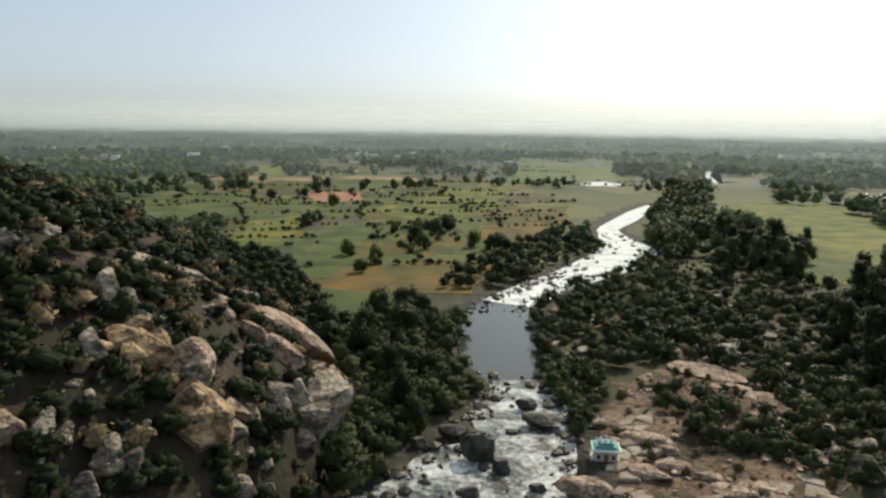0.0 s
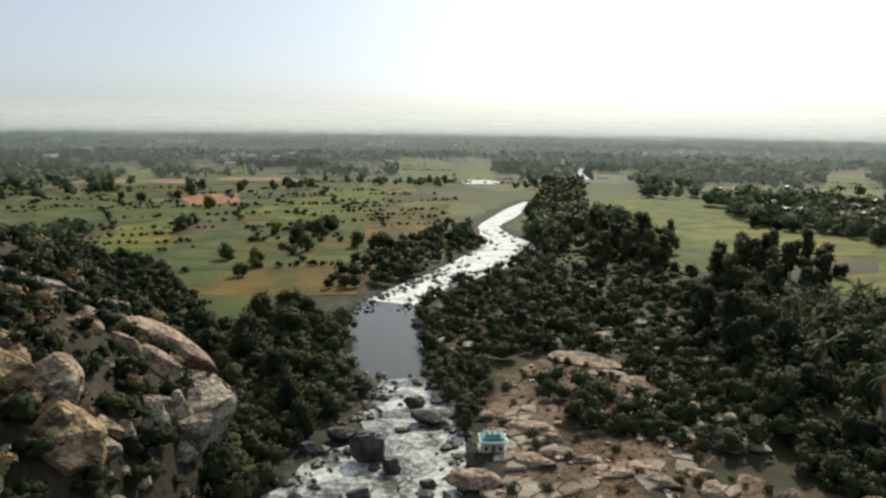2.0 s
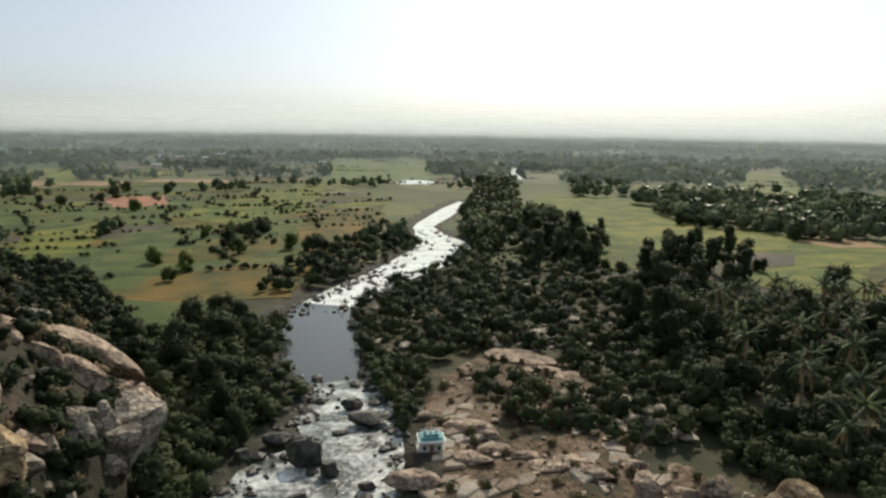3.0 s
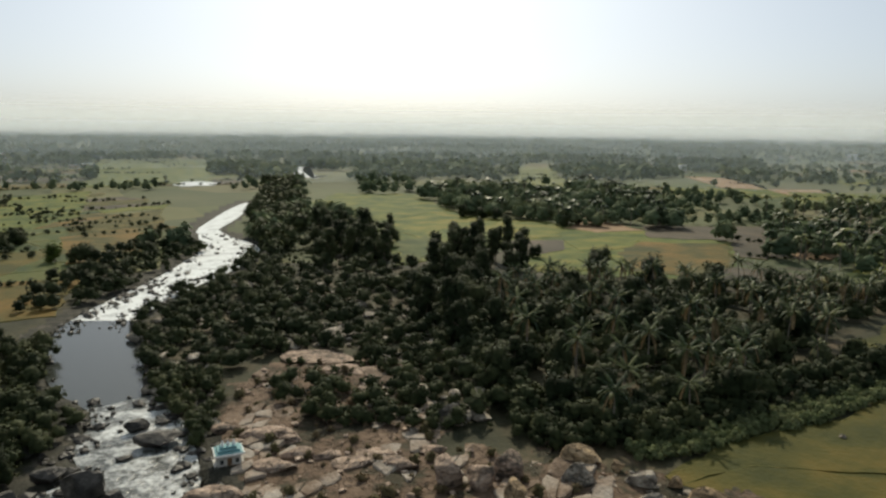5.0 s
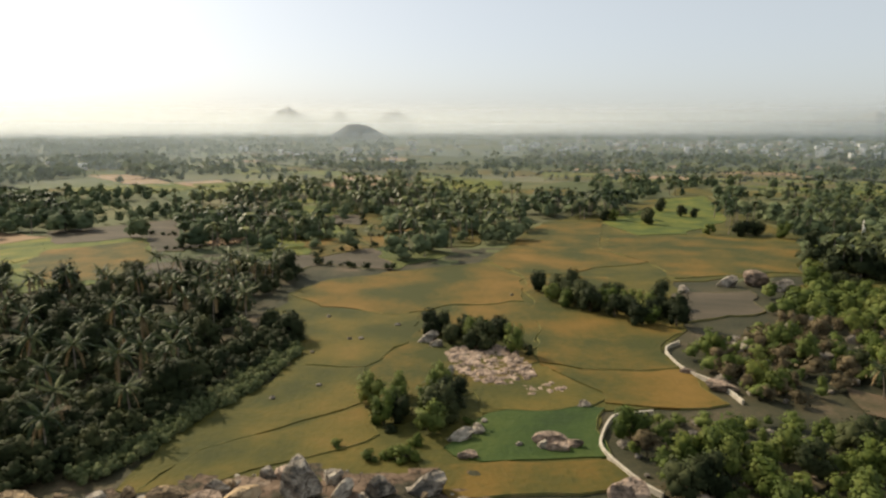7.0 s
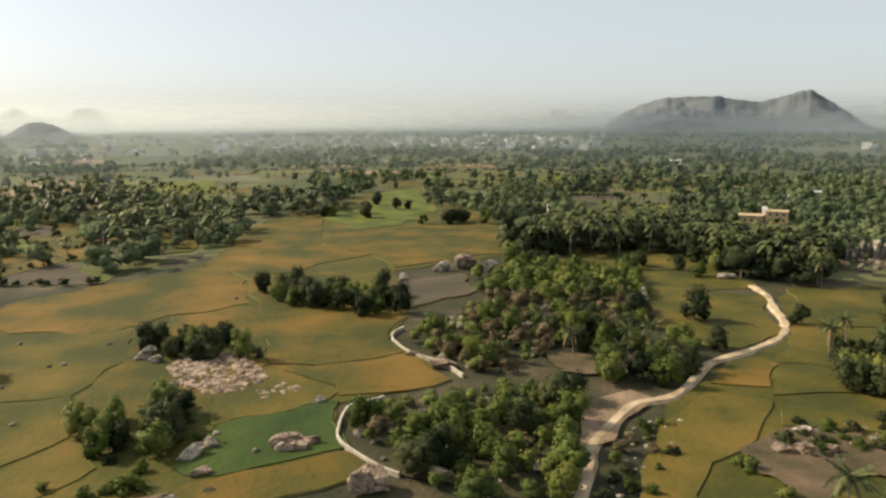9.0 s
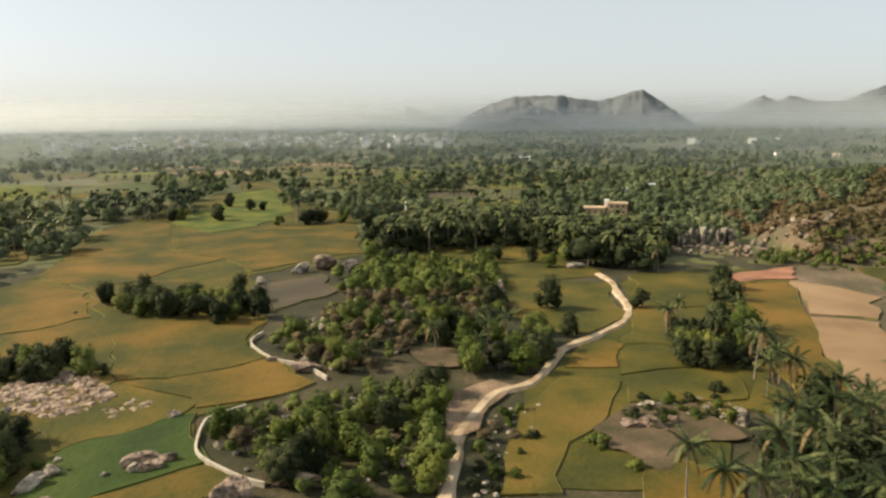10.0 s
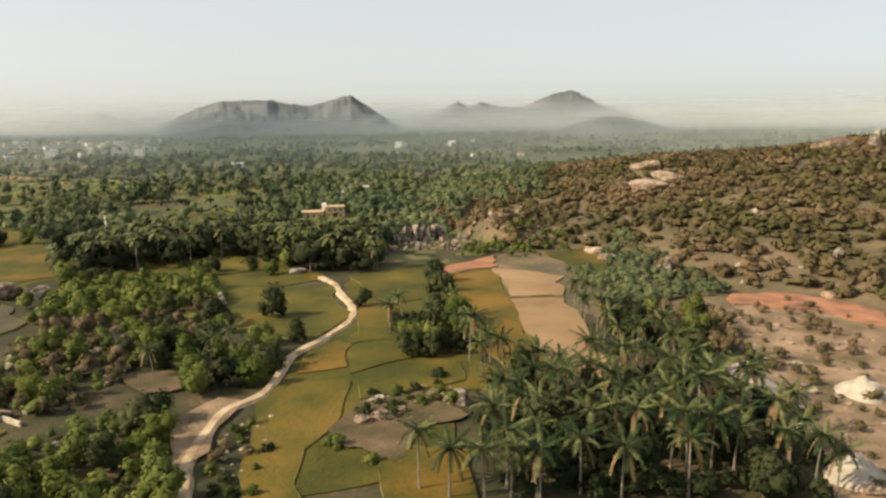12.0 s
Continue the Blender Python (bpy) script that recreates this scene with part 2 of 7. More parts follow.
def water_material(name, foam_glint, low=0.40, high=0.60):
    m = bpy.data.materials.new(name)
    m.use_nodes = True
    n, link = m.node_tree.nodes, m.node_tree.links.new
    b = n["Principled BSDF"]
    b.inputs["Base Color"].default_value = (0.045, 0.05, 0.045, 1)
    b.inputs["Roughness"].default_value = 0.12 if not foam_glint else 0.28
    b.inputs["IOR"].default_value = 1.33
    b.inputs["Specular IOR Level"].default_value = 0.5
    geo = n.new("ShaderNodeNewGeometry")
    w = n.new("ShaderNodeTexNoise")
    w.inputs["Scale"].default_value, w.inputs["Detail"].default_value = (0.9, 6) if foam_glint else (0.9, 3)
    link(geo.outputs["Position"], w.inputs["Vector"])
    bp = n.new("ShaderNodeBump")
    bp.inputs["Strength"].default_value, bp.inputs["Distance"].default_value = (1.0, 0.30) if foam_glint else (0.25, 0.05)
    link(w.outputs[0], bp.inputs["Height"])
    link(bp.outputs[0], b.inputs["Normal"])
    if foam_glint:
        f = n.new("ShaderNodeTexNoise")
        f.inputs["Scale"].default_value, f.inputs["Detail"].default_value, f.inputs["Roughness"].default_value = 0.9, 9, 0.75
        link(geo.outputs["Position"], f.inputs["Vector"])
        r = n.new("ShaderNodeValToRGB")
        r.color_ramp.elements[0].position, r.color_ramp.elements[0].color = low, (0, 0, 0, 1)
        r.color_ramp.elements[1].position, r.color_ramp.elements[1].color = high, (foam_glint, foam_glint, foam_glint, 1)
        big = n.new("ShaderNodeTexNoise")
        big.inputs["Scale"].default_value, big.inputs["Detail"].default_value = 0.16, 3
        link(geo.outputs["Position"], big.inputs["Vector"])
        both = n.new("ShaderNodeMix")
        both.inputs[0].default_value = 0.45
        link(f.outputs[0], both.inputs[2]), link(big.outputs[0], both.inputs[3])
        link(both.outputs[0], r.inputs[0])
        # White diffuse patches: broken foam, plus sun glint painted into the colour.
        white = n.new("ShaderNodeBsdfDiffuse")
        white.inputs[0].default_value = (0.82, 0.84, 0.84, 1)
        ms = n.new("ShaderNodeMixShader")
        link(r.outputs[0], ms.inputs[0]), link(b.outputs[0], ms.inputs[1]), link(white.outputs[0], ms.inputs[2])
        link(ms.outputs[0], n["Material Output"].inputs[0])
    return m


def cracked(m, size, depth):
    """Adds dark soil-filled cracks between blocks of rock."""
    n, link = m.node_tree.nodes, m.node_tree.links.new
    geo = n.new("ShaderNodeNewGeometry")
    warp = n.new("ShaderNodeTexNoise")
    warp.inputs["Scale"].default_value = 0.35
    link(geo.outputs["Position"], warp.inputs["Vector"])
    mul = n.new("ShaderNodeVectorMath")
    mul.operation = "SCALE"
    mul.inputs["Scale"].default_value = size * 2.6
    link(warp.outputs["Color"], mul.inputs[0])
    move = n.new("ShaderNodeVectorMath")
    link(geo.outputs["Position"], move.inputs[0]), link(mul.outputs[0], move.inputs[1])
    v = n.new("ShaderNodeTexVoronoi")
    v.feature = "DISTANCE_TO_EDGE"
    v.inputs["Scale"].default_value = 1 / size
    link(move.outputs[0], v.inputs["Vector"])
    r = n.new("ShaderNodeMapRange")
    r.inputs["From Min"].default_value, r.inputs["From Max"].default_value = -0.03, 0.045
    link(v.outputs["Distance"], r.inputs["Value"])
    bsdf = n["Principled BSDF"]
    old = bsdf.inputs["Base Color"].links[0].from_socket
    mix = n.new("ShaderNodeMix")
    mix.data_type = "RGBA"
    mix.inputs[6].default_value = (0.12, 0.09, 0.062, 1)
    link(r.outputs[0], mix.inputs[0]), link(old, mix.inputs[7]), link(mix.outputs[2], bsdf.inputs["Base Color"])
    bp = n.new("ShaderNodeBump")
    bp.inputs["Strength"].default_value, bp.inputs["Distance"].default_value = 1.0, depth
    link(r.outputs[0], bp.inputs["Height"])
    link(bsdf.inputs["Normal"].links[0].from_socket, bp.inputs["Normal"])
    link(bp.outputs[0], bsdf.inputs["Normal"])


cracked(M["rockfield"], 4.5, 0.6)
for rock in ("tan_rock", "granite", "pink_rock"):
    cracked(M[rock], 6.5, 0.35)
M["pool"] = water_material("still_grey_pool_water", 0)
M["rapids"] = water_material("white_rapids_water", 0.8, 0.455, 0.62)
# Mostly white: sun glitter on the shallows is put into the colour.
M["glitter"] = water_material("painted_glitter_water", 0.9, 0.30, 0.52)


# ---- the plan, metres east and north of the camera ----
FIELDS_WEST_BANK = [
    ('green', (-54.5, 245.2), (-62.2, 315.7), (-52.4, 353.5), (-25, 367), (-34.3, 295), (-37.5, 251.6)),
    ('lime', (-100.8, 348.6), (-72.5, 385), (-65.5, 307.3), (-90.1, 290.3)),
    ('green', (-121.7, 468.4), (-49.7, 460.3), (-43.7, 376.3), (-96.5, 382.4)),
    ('redearth', (-100, 511), (-59.9, 516.9), (-53.3, 459.9), (-80.3, 446.3)),
    ('green', (-185.3, 478.3), (-135.3, 505.8), (-102.5, 381.7), (-136.6, 366.3)),
    ('amber', (-42.5, 218.8), (-32.1, 241.8), (-5, 259.4), (17.5, 250.3), (8, 206.7), (-13.9, 205.4)),
    ('green', (-40, 215), (-13.7, 201.9), (-12.9, 169.9), (-26.1, 174.3)),
    ('straw', (-18.5, 169.6), (-11.7, 172.4), (-11.2, 156.2), (-14.9, 154)),
]
FIELDS_WEST_FAR = [
    ('lime', (-43.3, 401), (-25.1, 481.6), (42.6, 510.6), (32.2, 423.5), (-7.1, 358.1)),
    ('amber', (18.4, 350.5), (63.1, 365.3), (40.9, 287.3), (17.2, 278.9)),
    ('olive', (27, 396.1), (76.2, 443.6), (66.5, 376.5), (21.5, 354.8)),
    ('olive', (-28.2, 281.8), (-16.6, 319.9), (16.7, 314.6), (-5.1, 265)),
    ('lime', (92.3, 1026.4), (237.6, 989.1), (151.6, 626.8), (65.4, 612.3)),
    ('lime', (-2.4, 548.4), (53, 582.4), (41, 490.6), (1.8, 477.8)),
    ('lime', (-216, 823.7), (-177.3, 810.8), (-142.4, 638.3), (-157.1, 616)),
]
FIELDS_EAST_BANK = [
    ('lime', (157.7, 424.4), (206, 480.5), (252.5, 453.3), (212.3, 357.4), (173.3, 336.6), (156.4, 380.9)),
    ('lime', (171.3, 332.7), (209.6, 352.8), (245.3, 281.6), (217.5, 247.6), (184.5, 253.8), (194, 305.2), (154.3, 269.7)),
    ('green', (141.6, 270.9), (166.2, 280.3), (137.3, 232.1), (121.4, 224.6)),
    ('fallow', (188.3, 250.6), (211.8, 241.2), (192.6, 217.5), (164.9, 215.9)),
    ('straw', (236.4, 269.2), (278.6, 295.1), (266.2, 244), (241.5, 251.7)),
    ('lime', (212.8, 240.3), (252.2, 234.9), (226.5, 207.4), (196.1, 214.4)),
    ('amber', (238.4, 218.3), (269.1, 196.5), (231.6, 166), (198.6, 156.8), (185.5, 175.3), (208.6, 203.7)),
    ('lime', (167.7, 205.6), (208.6, 203.7), (185.5, 175.3), (158.9, 191.6)),
]
FIELDS_EAST_FAR = [
    ('fallow', (282.6, 259.1), (313.5, 233.1), (277.9, 203.1), (250.9, 226.2)),
    ('lime', (540, 345), (605.2, 297.8), (490.4, 241.5), (436.5, 265.6)),
    ('lime', (404.7, 193.6), (426, 161.7), (376.3, 142.9), (361.7, 169.7)),
    ('green', (251.9, 136), (263.1, 123.7), (242.4, 114), (235.4, 127.2)),
    ('amber', (277.7, 125.2), (298.9, 112.2), (264.7, 98.2), (248.4, 107.3)),
    ('fallow', (318.7, 235.9), (335.8, 222.6), (249.6, 163.4), (245.8, 174.5)),
    ('lime', (690, 192), (646.4, 95.1), (523.3, 76.7), (527.7, 133.3)),
    ('olive', (346.4, 87.3), (368.1, 56.4), (287.1, 53), (282.6, 66.3)),
]
FIELDS_PADDY_NEAR = [
    ('olive', (92.1, 59.8), (115.6, 41.4), (103.7, 35.2), (97.5, 40.6), (83.7, 52.7), (78.9, 61.7)),
    ('olive', (100.8, 65.2), (133.1, 63.1), (134.4, 48.1), (116.3, 41.6), (92.6, 60.1), (79.1, 61.9), (79.2, 65.9)),
    ('olive', (151.2, 83.1), (177.3, 75.1), (177.2, 47.4), (157.2, 43.4), (134.4, 48.1), (133.3, 62.5), (146.1, 69.1)),
    ('amber', (190.1, 89.7), (211.9, 87.6), (252, 44.3), (227.9, 27), (198.7, 21.8), (188.9, 40.8), (175.3, 53.1), (180.2, 76.3)),
    ('amber', (157.2, 43.4), (187.7, 40.5), (198, 19.8), (146, 13.8), (126.3, 22.6), (116.3, 41.6), (133.8, 47.6)),
    ('vivid', (115.4, 20.5), (120.9, 9.6), (123.1, -0.8), (113.4, -0), (104.5, -1), (97.4, 16.3), (103.2, 23.7)),
]
FIELDS_PADDY_MID = [
    ('amber', (258, 43.3), (360.7, 32.6), (375.1, 3.2), (290.7, 1.9), (266.9, -15.8), (230.3, 25.5)),
    ('lime', (375.1, 3.2), (448.9, -27.5), (500.1, -33.7), (530.6, -67.7), (397.3, -62.1), (340.6, -35.7), (333.3, -14.2)),
    ('amber', (290.7, 1.9), (321.1, -2.3), (336.2, -46.5), (325.3, -80), (259, -64.7), (240.5, -22.9), (266.9, -15.8)),
    ('amber', (196, 19.9), (229.1, 23.6), (237.4, -0.7), (175.4, -17.7), (159.2, -14.1), (149.1, -16.6), (144, -1.5), (146.6, 12.1)),
    ('amber', (144.8, 11.9), (143.3, -1.5), (147.5, -17), (130.3, -22.2), (124.6, -9.1), (124.7, -1.7), (131.2, -0.6)),
    ('amber', (96.6, 28.2), (96.6, 17), (102.4, -0.3), (96.8, -6.3), (86.5, 19.7)),
    ('olive', (126.3, 22.6), (143, 11.7), (129.7, -0.6), (123.8, -0.7), (116.7, 19.8)),
]
FIELDS_SOUTH = [
    ('olive', (197.2, -94), (179.4, -122.1), (146, -103.9), (136.7, -87.9), (154.1, -76.8)),
    ('olive', (185.1, -133.8), (184.2, -164.2), (173.2, -173.2), (143.9, -137.9), (151.5, -112.2)),
    ('olive', (149.4, -110.3), (148.6, -122.2), (132.2, -110.7), (124.2, -102.1), (129.3, -91.7), (135.6, -99)),
    ('amber', (126.5, -74.9), (132.7, -91.1), (127.3, -91.7), (115.8, -81.8), (119.1, -70.7)),
    ('olive', (125.7, -90.6), (122.6, -100.9), (110.8, -93.5), (111.7, -79.7)),
    ('olive', (89.1, -43.2), (107, -57), (113.4, -68.6), (109.2, -77.9), (93.4, -63), (89.6, -54.7), (76.8, -46.4), (79.1, -38.5)),
    ('olive', (108.7, -77.6), (102.5, -101), (91.6, -93.1), (99.9, -72.7)),
]
FIELDS_SOUTH_FAR = [
    ('olive', (252.9, -113), (248.7, -126.6), (218.1, -114.5), (221.5, -103.3)),
    ('fallow', (219.2, -21.4), (225.8, -42.5), (201.1, -42.9), (185.7, -20.9)),
    ('straw', (161.5, -175.3), (136.6, -180.4), (119.5, -160.7), (129.3, -148.6)),
    ('straw', (127.6, -146.7), (117.6, -158.1), (75, -117.1), (73.7, -113.1), (81.8, -106.8)),
    ('amber', (163.1, -155.4), (158.4, -171.9), (128.5, -147.7), (82.2, -105.6), (89.8, -102.5), (113.4, -117.1), (132.7, -134.9)),
    ('amber', (165.8, -209.9), (159.7, -228.6), (140.5, -215.3), (124.2, -189.9), (141.9, -193.6)),
    ('olive', (154.1, -114.4), (150.9, -121.8), (123.5, -101), (129.2, -95.5)),
]
FIELDS_SOUTH_NEAR = [
    ('redearth', (174.4, -163.9), (176, -191.2), (162.3, -178.5), (164.5, -156.9)),
    ('olive', (100.2, -101.8), (89.8, -102.5), (80.3, -105.7), (79.3, -100.1), (89.8, -89.7)),
    ('amber', (81.3, -64.9), (71.2, -72.2), (59.9, -62.8), (68.4, -54.3)),
    ('redearth', (87.2, -194.4), (76.5, -211.2), (67.2, -210.8), (49.9, -202.8), (46.2, -188.8), (62.9, -194), (81.6, -185.7)),
]
FIELDS_BASE = [
    ('olive', (79.2, 65.9), (100.8, 65.2), (133.1, 63.1), (153.7, 83.6), (193.5, 91.3), (213.6, 88.3), (254.1, 44.7), (364.9, 33), (507.6, -34.1), (538.9, -68.7), (435.9, -70.5), (349.5, -85.6), (254.3, -63.6), (236.2, -22.6), (178.3, -19.1), (159.2, -14.1), (130.3, -22.2), (123.4, -1.7), (104.5, -1), (96.8, -6.3), (86, 21.1), (78.9, 61.7)),
    ('lime', (153.4, 417.1), (209.3, 488.1), (256.6, 460.6), (221.3, 336.2), (248.3, 285), (266.2, 244), (274.5, 198.9), (226.4, 162.3), (194.5, 153.6), (155.5, 190.6), (183.6, 244.3), (134.4, 227.2), (118.4, 223.1), (136.5, 266), (164.1, 330.6)),
    ('olive', (79.3, -37.8), (109.3, -58.2), (126.5, -74.9), (134.1, -92.1), (147.8, -106.7), (179.6, -126.1), (188, -137.9), (178.3, -178.1), (160.7, -176.7), (111.9, -125), (91.6, -93.1), (70.8, -67.8)),
]
FIELDS_BASE_WEST = [
    ('olive', (228.5, -48.8), (260.9, -87.7), (247.7, -129.7), (213, -131.1), (187.6, -125.6), (197.2, -94), (221.5, -103.3), (212.5, -71.4)),
]
RIVER = [
    (-1.1, 78.6, 13.7), (2, 84.9, 12.2), (5, 89.3, 11), (7.3, 95.7, 10.9), (12.2, 103, 7.7),
    (13.9, 109.1, 6.5), (14.2, 116, 7.4), (15.6, 126.3, 5.1), (14.6, 135.3, 4), (13.1, 145.6, 6.1),
    (12.8, 161.7, 8.1), (14.2, 176.3, 7.3), (15.5, 188.8, 6.6), (20.9, 200.5, 6.6), (30.6, 215.5, 6.7),
    (43.4, 232.9, 7.2), (57.8, 253.2, 9.4), (72, 276.9, 10.3), (77.2, 294.4, 9), (78, 320.1, 5.6),
    (81.6, 347, 3.7), (97.1, 379.7, 4.6), (116, 420, 4.2), (134, 455, 2.6),
]
ROAD = [(73.1, -26.8), (79.3, -30), (85.3, -32.9), (91.2, -36), (97.2, -38.8), (105.2, -45.6), (112.2, -52.9), (114.2, -60.8), (121.3, -68.8), (129.7, -76.8), (135.9, -90.4), (143.8, -103.1), (154.6, -111.5), (168.1, -117.4), (180.4, -123.7), (191.6, -126.1)]
CANAL_WALL_A = [(93.7, -8.9), (97.2, -5.7), (106, -0.8), (112.3, -0.8), (118.3, -2.1), (120.3, -3.6), (122.9, -9.2)]
CANAL_WALL_B = [(131.3, -25.4), (140, -22.4), (146.3, -17.3), (155.3, -14.4), (161.5, -14.3), (166.6, -17.5)]
LAKE = [(288.9, 802.8), (321.1, 828.9), (279.5, 740), (260.8, 664.2), (272.1, 666.2), (250.8, 625.6), (246.1, 674.9)]
POND = [(117.1, 615.1), (140.2, 643.3), (154.2, 627.2), (143.2, 591.5), (120, 593.1)]
PALM_GROVE = [(133.3, 177.7), (160.8, 164.7), (194.2, 141.2), (226.4, 119.1), (222.2, 99), (181.4, 96.5), (146.6, 81.7), (108.1, 73.6), (87.6, 71.7), (76, 88.7), (92.8, 114), (106.2, 151.6)]
RIVER_WOOD = [(112.7, 201.4), (133.3, 177.7), (106.2, 151.6), (92.8, 114), (74.5, 90), (75, 103.8), (85.5, 131.2), (91.7, 164.6)]
TALL_CLUMP_A = [(138.9, 230.8), (162.9, 209.8), (142.7, 174.9), (112.5, 190.7)]
TALL_CLUMP_B = [(116.2, 302.5), (145.2, 277.5), (114.6, 223.9), (94.3, 241.8)]
WOOD_NORTH = [(246.9, 437.3), (330.8, 501.5), (315.3, 418.9), (412.6, 437.3), (355.3, 310.8), (287.9, 239.7), (246.2, 269.3), (221.3, 336.2)]
WOOD_MID = [(374.3, 252.7), (537, 240.5), (606.2, 156.4), (300.1, 74.9), (246.3, 108.2), (253.6, 164.7)]
SCRUB_EAST = [(23, 176.8), (72.7, 244.2), (82.2, 211.1), (120.8, 187.3), (86.9, 131.9), (72.7, 140.9), (45, 146.9), (35.1, 141.1), (20, 142.2)]
SCRUB_WEST = [(-31.3, 179.4), (-19.9, 169.5), (-9.7, 189.2), (4.7, 175.9), (2.3, 145.1), (7.4, 126.1), (0, 115.4), (-7, 104.3), (-6.7, 88.9), (-13.6, 88.8), (-16.8, 125.2)]
SCRUB_TOE = [(-130.9, 335.8), (-81.7, 277.4), (-52.5, 245.3), (-34.8, 190.9), (-24, 160), (-27.8, 151.4), (-65.6, 234.7), (-132.3, 301.4)]
BANK_TREES = [(7.4, 249.6), (61.4, 354.8), (64.8, 270.3), (37.9, 237.1), (13.3, 210.7), (-4, 213.4)]
BANK_EAST = [(81, 265.7), (105.4, 359.1), (194.6, 605.1), (201, 555.4), (121.5, 323.9), (86.2, 255.2)]
ISLAND_A = [(161.7, 44.6), (169.6, 36.5), (155.4, 15.4), (149.5, 14.7), (150.1, 30.9)]
ISLAND_B = [(119.5, 42.8), (130, 30), (113.5, 20.2), (103.2, 23.7), (100.1, 33)]
ISLAND_C = [(213.7, 20.2), (199.9, -19.6), (177.9, -17.9), (178.9, -6.5), (198, 13.9)]
SCRUB_MID = [(159.9, -16.5), (174.8, -34.2), (195.8, -48.5), (184.4, -86.2), (156.7, -76.5), (148.4, -55.5), (133.1, -39.9), (128.8, -31.7), (141.1, -25)]
SCRUB_WALL = [(118.6, -3.5), (121, -13), (124, -37.2), (121.6, -45.5), (81.5, -29.9), (85.4, -16.2), (95.3, -9.1), (106.3, -3.3)]
WALL_PALMS = [(149.9, -50.5), (150.3, -64.7), (134, -75.7), (124.4, -69.9), (122.9, -51.9), (134.4, -47.8)]
MID_CLUMP = [(220, -47), (229.6, -77.2), (213.6, -97.6), (183.9, -87.8), (184.7, -62.1), (197.2, -43.7)]
ROW_WOOD = [(255.9, -63.5), (248.3, -87.9), (248.3, -127.6), (204.3, -127.9), (181.1, -147), (232.1, -179.5), (264.9, -165.1), (316.3, -111.9), (278.8, -74)]
ROCK_GARDEN = [(92.7, -65.6), (100.9, -78), (94.8, -90.3), (86.2, -88), (86.8, -71.6)]
ROADSIDE = [(104.2, -49.3), (108.7, -60.2), (91.3, -48.9), (78.9, -39.2), (80.3, -34.2), (93.6, -40.7)]
PALM_ISLE = [(139.5, -112.5), (127.9, -123.7), (110.3, -113.9), (102.8, -104.4), (111, -93.8)]
PALM_ISLE_B = [(103.6, -103.5), (94.3, -107.6), (87.7, -100.1), (93.2, -94.7)]
PALM_ROW = [(121.6, -163.4), (88.5, -141.3), (76.9, -146.5), (69.2, -132.3), (78.4, -123.3), (100.8, -142.7)]
PALM_WOOD = [(79.6, -85), (78, -105.4), (65.9, -126.1), (50.6, -124.7), (35.1, -108.5), (28.6, -94.4), (59.9, -62.8)]
BUSH_MOUND = [(93.5, -156.9), (80.2, -169.8), (64.1, -153.1), (64.3, -132.3), (70.9, -130.7)]
GREEN_SLOPE = [(140.5, -188.7), (155.0, -245.2), (87.8, -195.7), (102.8, -163.7)]
ORCHARD = [(292.1, -191), (442.9, -504.2), (464.2, -600.5), (223.5, -280.4), (295.5, -244)]
ROCK_GROUND = [(24.7, 102.4), (33.2, 127.4), (44.1, 140.6), (68.5, 129.8), (65.3, 109.8), (55, 88.6), (68.7, 78.2), (71.5, 69.4), (57.9, 55.3), (19.9, 73)]
FOOT_ROCKS = [(78.1, 64), (90.6, 43.3), (92, 22.7), (87.5, 16.8), (77.5, 17.6), (62.1, 63.2), (70.6, 81.1)]
PINK_SLAB = [(147.7, 34.2), (153.1, 30.9), (155.8, 23), (147.2, 15.7), (139.1, 13.1), (134.7, 14.2), (129, 19.9), (134.8, 27.7)]
TEETH_ROCKS = [(236.5, -185.6), (215, -205.1), (210.6, -251.8), (182.3, -207.8), (210.5, -173.4)]
EAST_WIDE = [(40.2, 210.7), (62.3, 225.2), (93.6, 303.2), (185.3, 551.8), (157.7, 424.4), (153.5, 373.9), (168.3, 327), (120.9, 231.9), (133.1, 221.2), (135.8, 181), (92.8, 114), (71.5, 83.4), (60.6, 93.5), (64, 113.8), (58, 145.6), (43.5, 153.8), (31.5, 169.6)]
EAST_BANK = [(19.4, 142.2), (20.8, 176.7), (38.9, 219.9), (82.7, 271.7), (86.2, 255.2), (57.4, 147.4), (34.7, 139.4), (22.6, 116.2), (19.4, 103.2), (19.1, 126.5)]
WEST_WOOD = [(-432.9, 693.9), (-316.5, 821.9), (-198.6, 745.5), (-140.9, 527.1), (-229.7, 491.9), (-256.3, 468.3)]
BELT_A = [(486, 101.5), (469.7, 53.2), (328.7, 36), (304.1, 50.7), (377.3, 77.2)]
BELT_B = [(451.5, 45), (448, -11.1), (376.7, -9), (384.8, 36.1)]
BELT_C = [(447.8, -59.9), (439.7, -83.8), (340.6, -67.5), (346.6, -48.8)]
BELT_D = [(450, -104.5), (433.4, -153.2), (330.7, -117), (342.9, -79.5)]
BELT_E = [(522.3, 159.4), (503.8, 105), (305.5, 55.1), (246.5, 68.4), (249.7, 79)]
BELT_F = [(507.8, -179.4), (450.9, -274.7), (381.4, -305.1), (382.1, -411.4), (654.7, -700.3), (877.1, -325.3)]
BELT_G = [(1217.5, 140.6), (1198.2, -423), (527.4, -195.8), (533.7, -106.3), (520.5, -13.3), (724.5, 85.2)]
BELT_H = [(182, 585.2), (414.2, 731.2), (261.2, 462.4), (214.5, 500), (165.6, 445.2)]
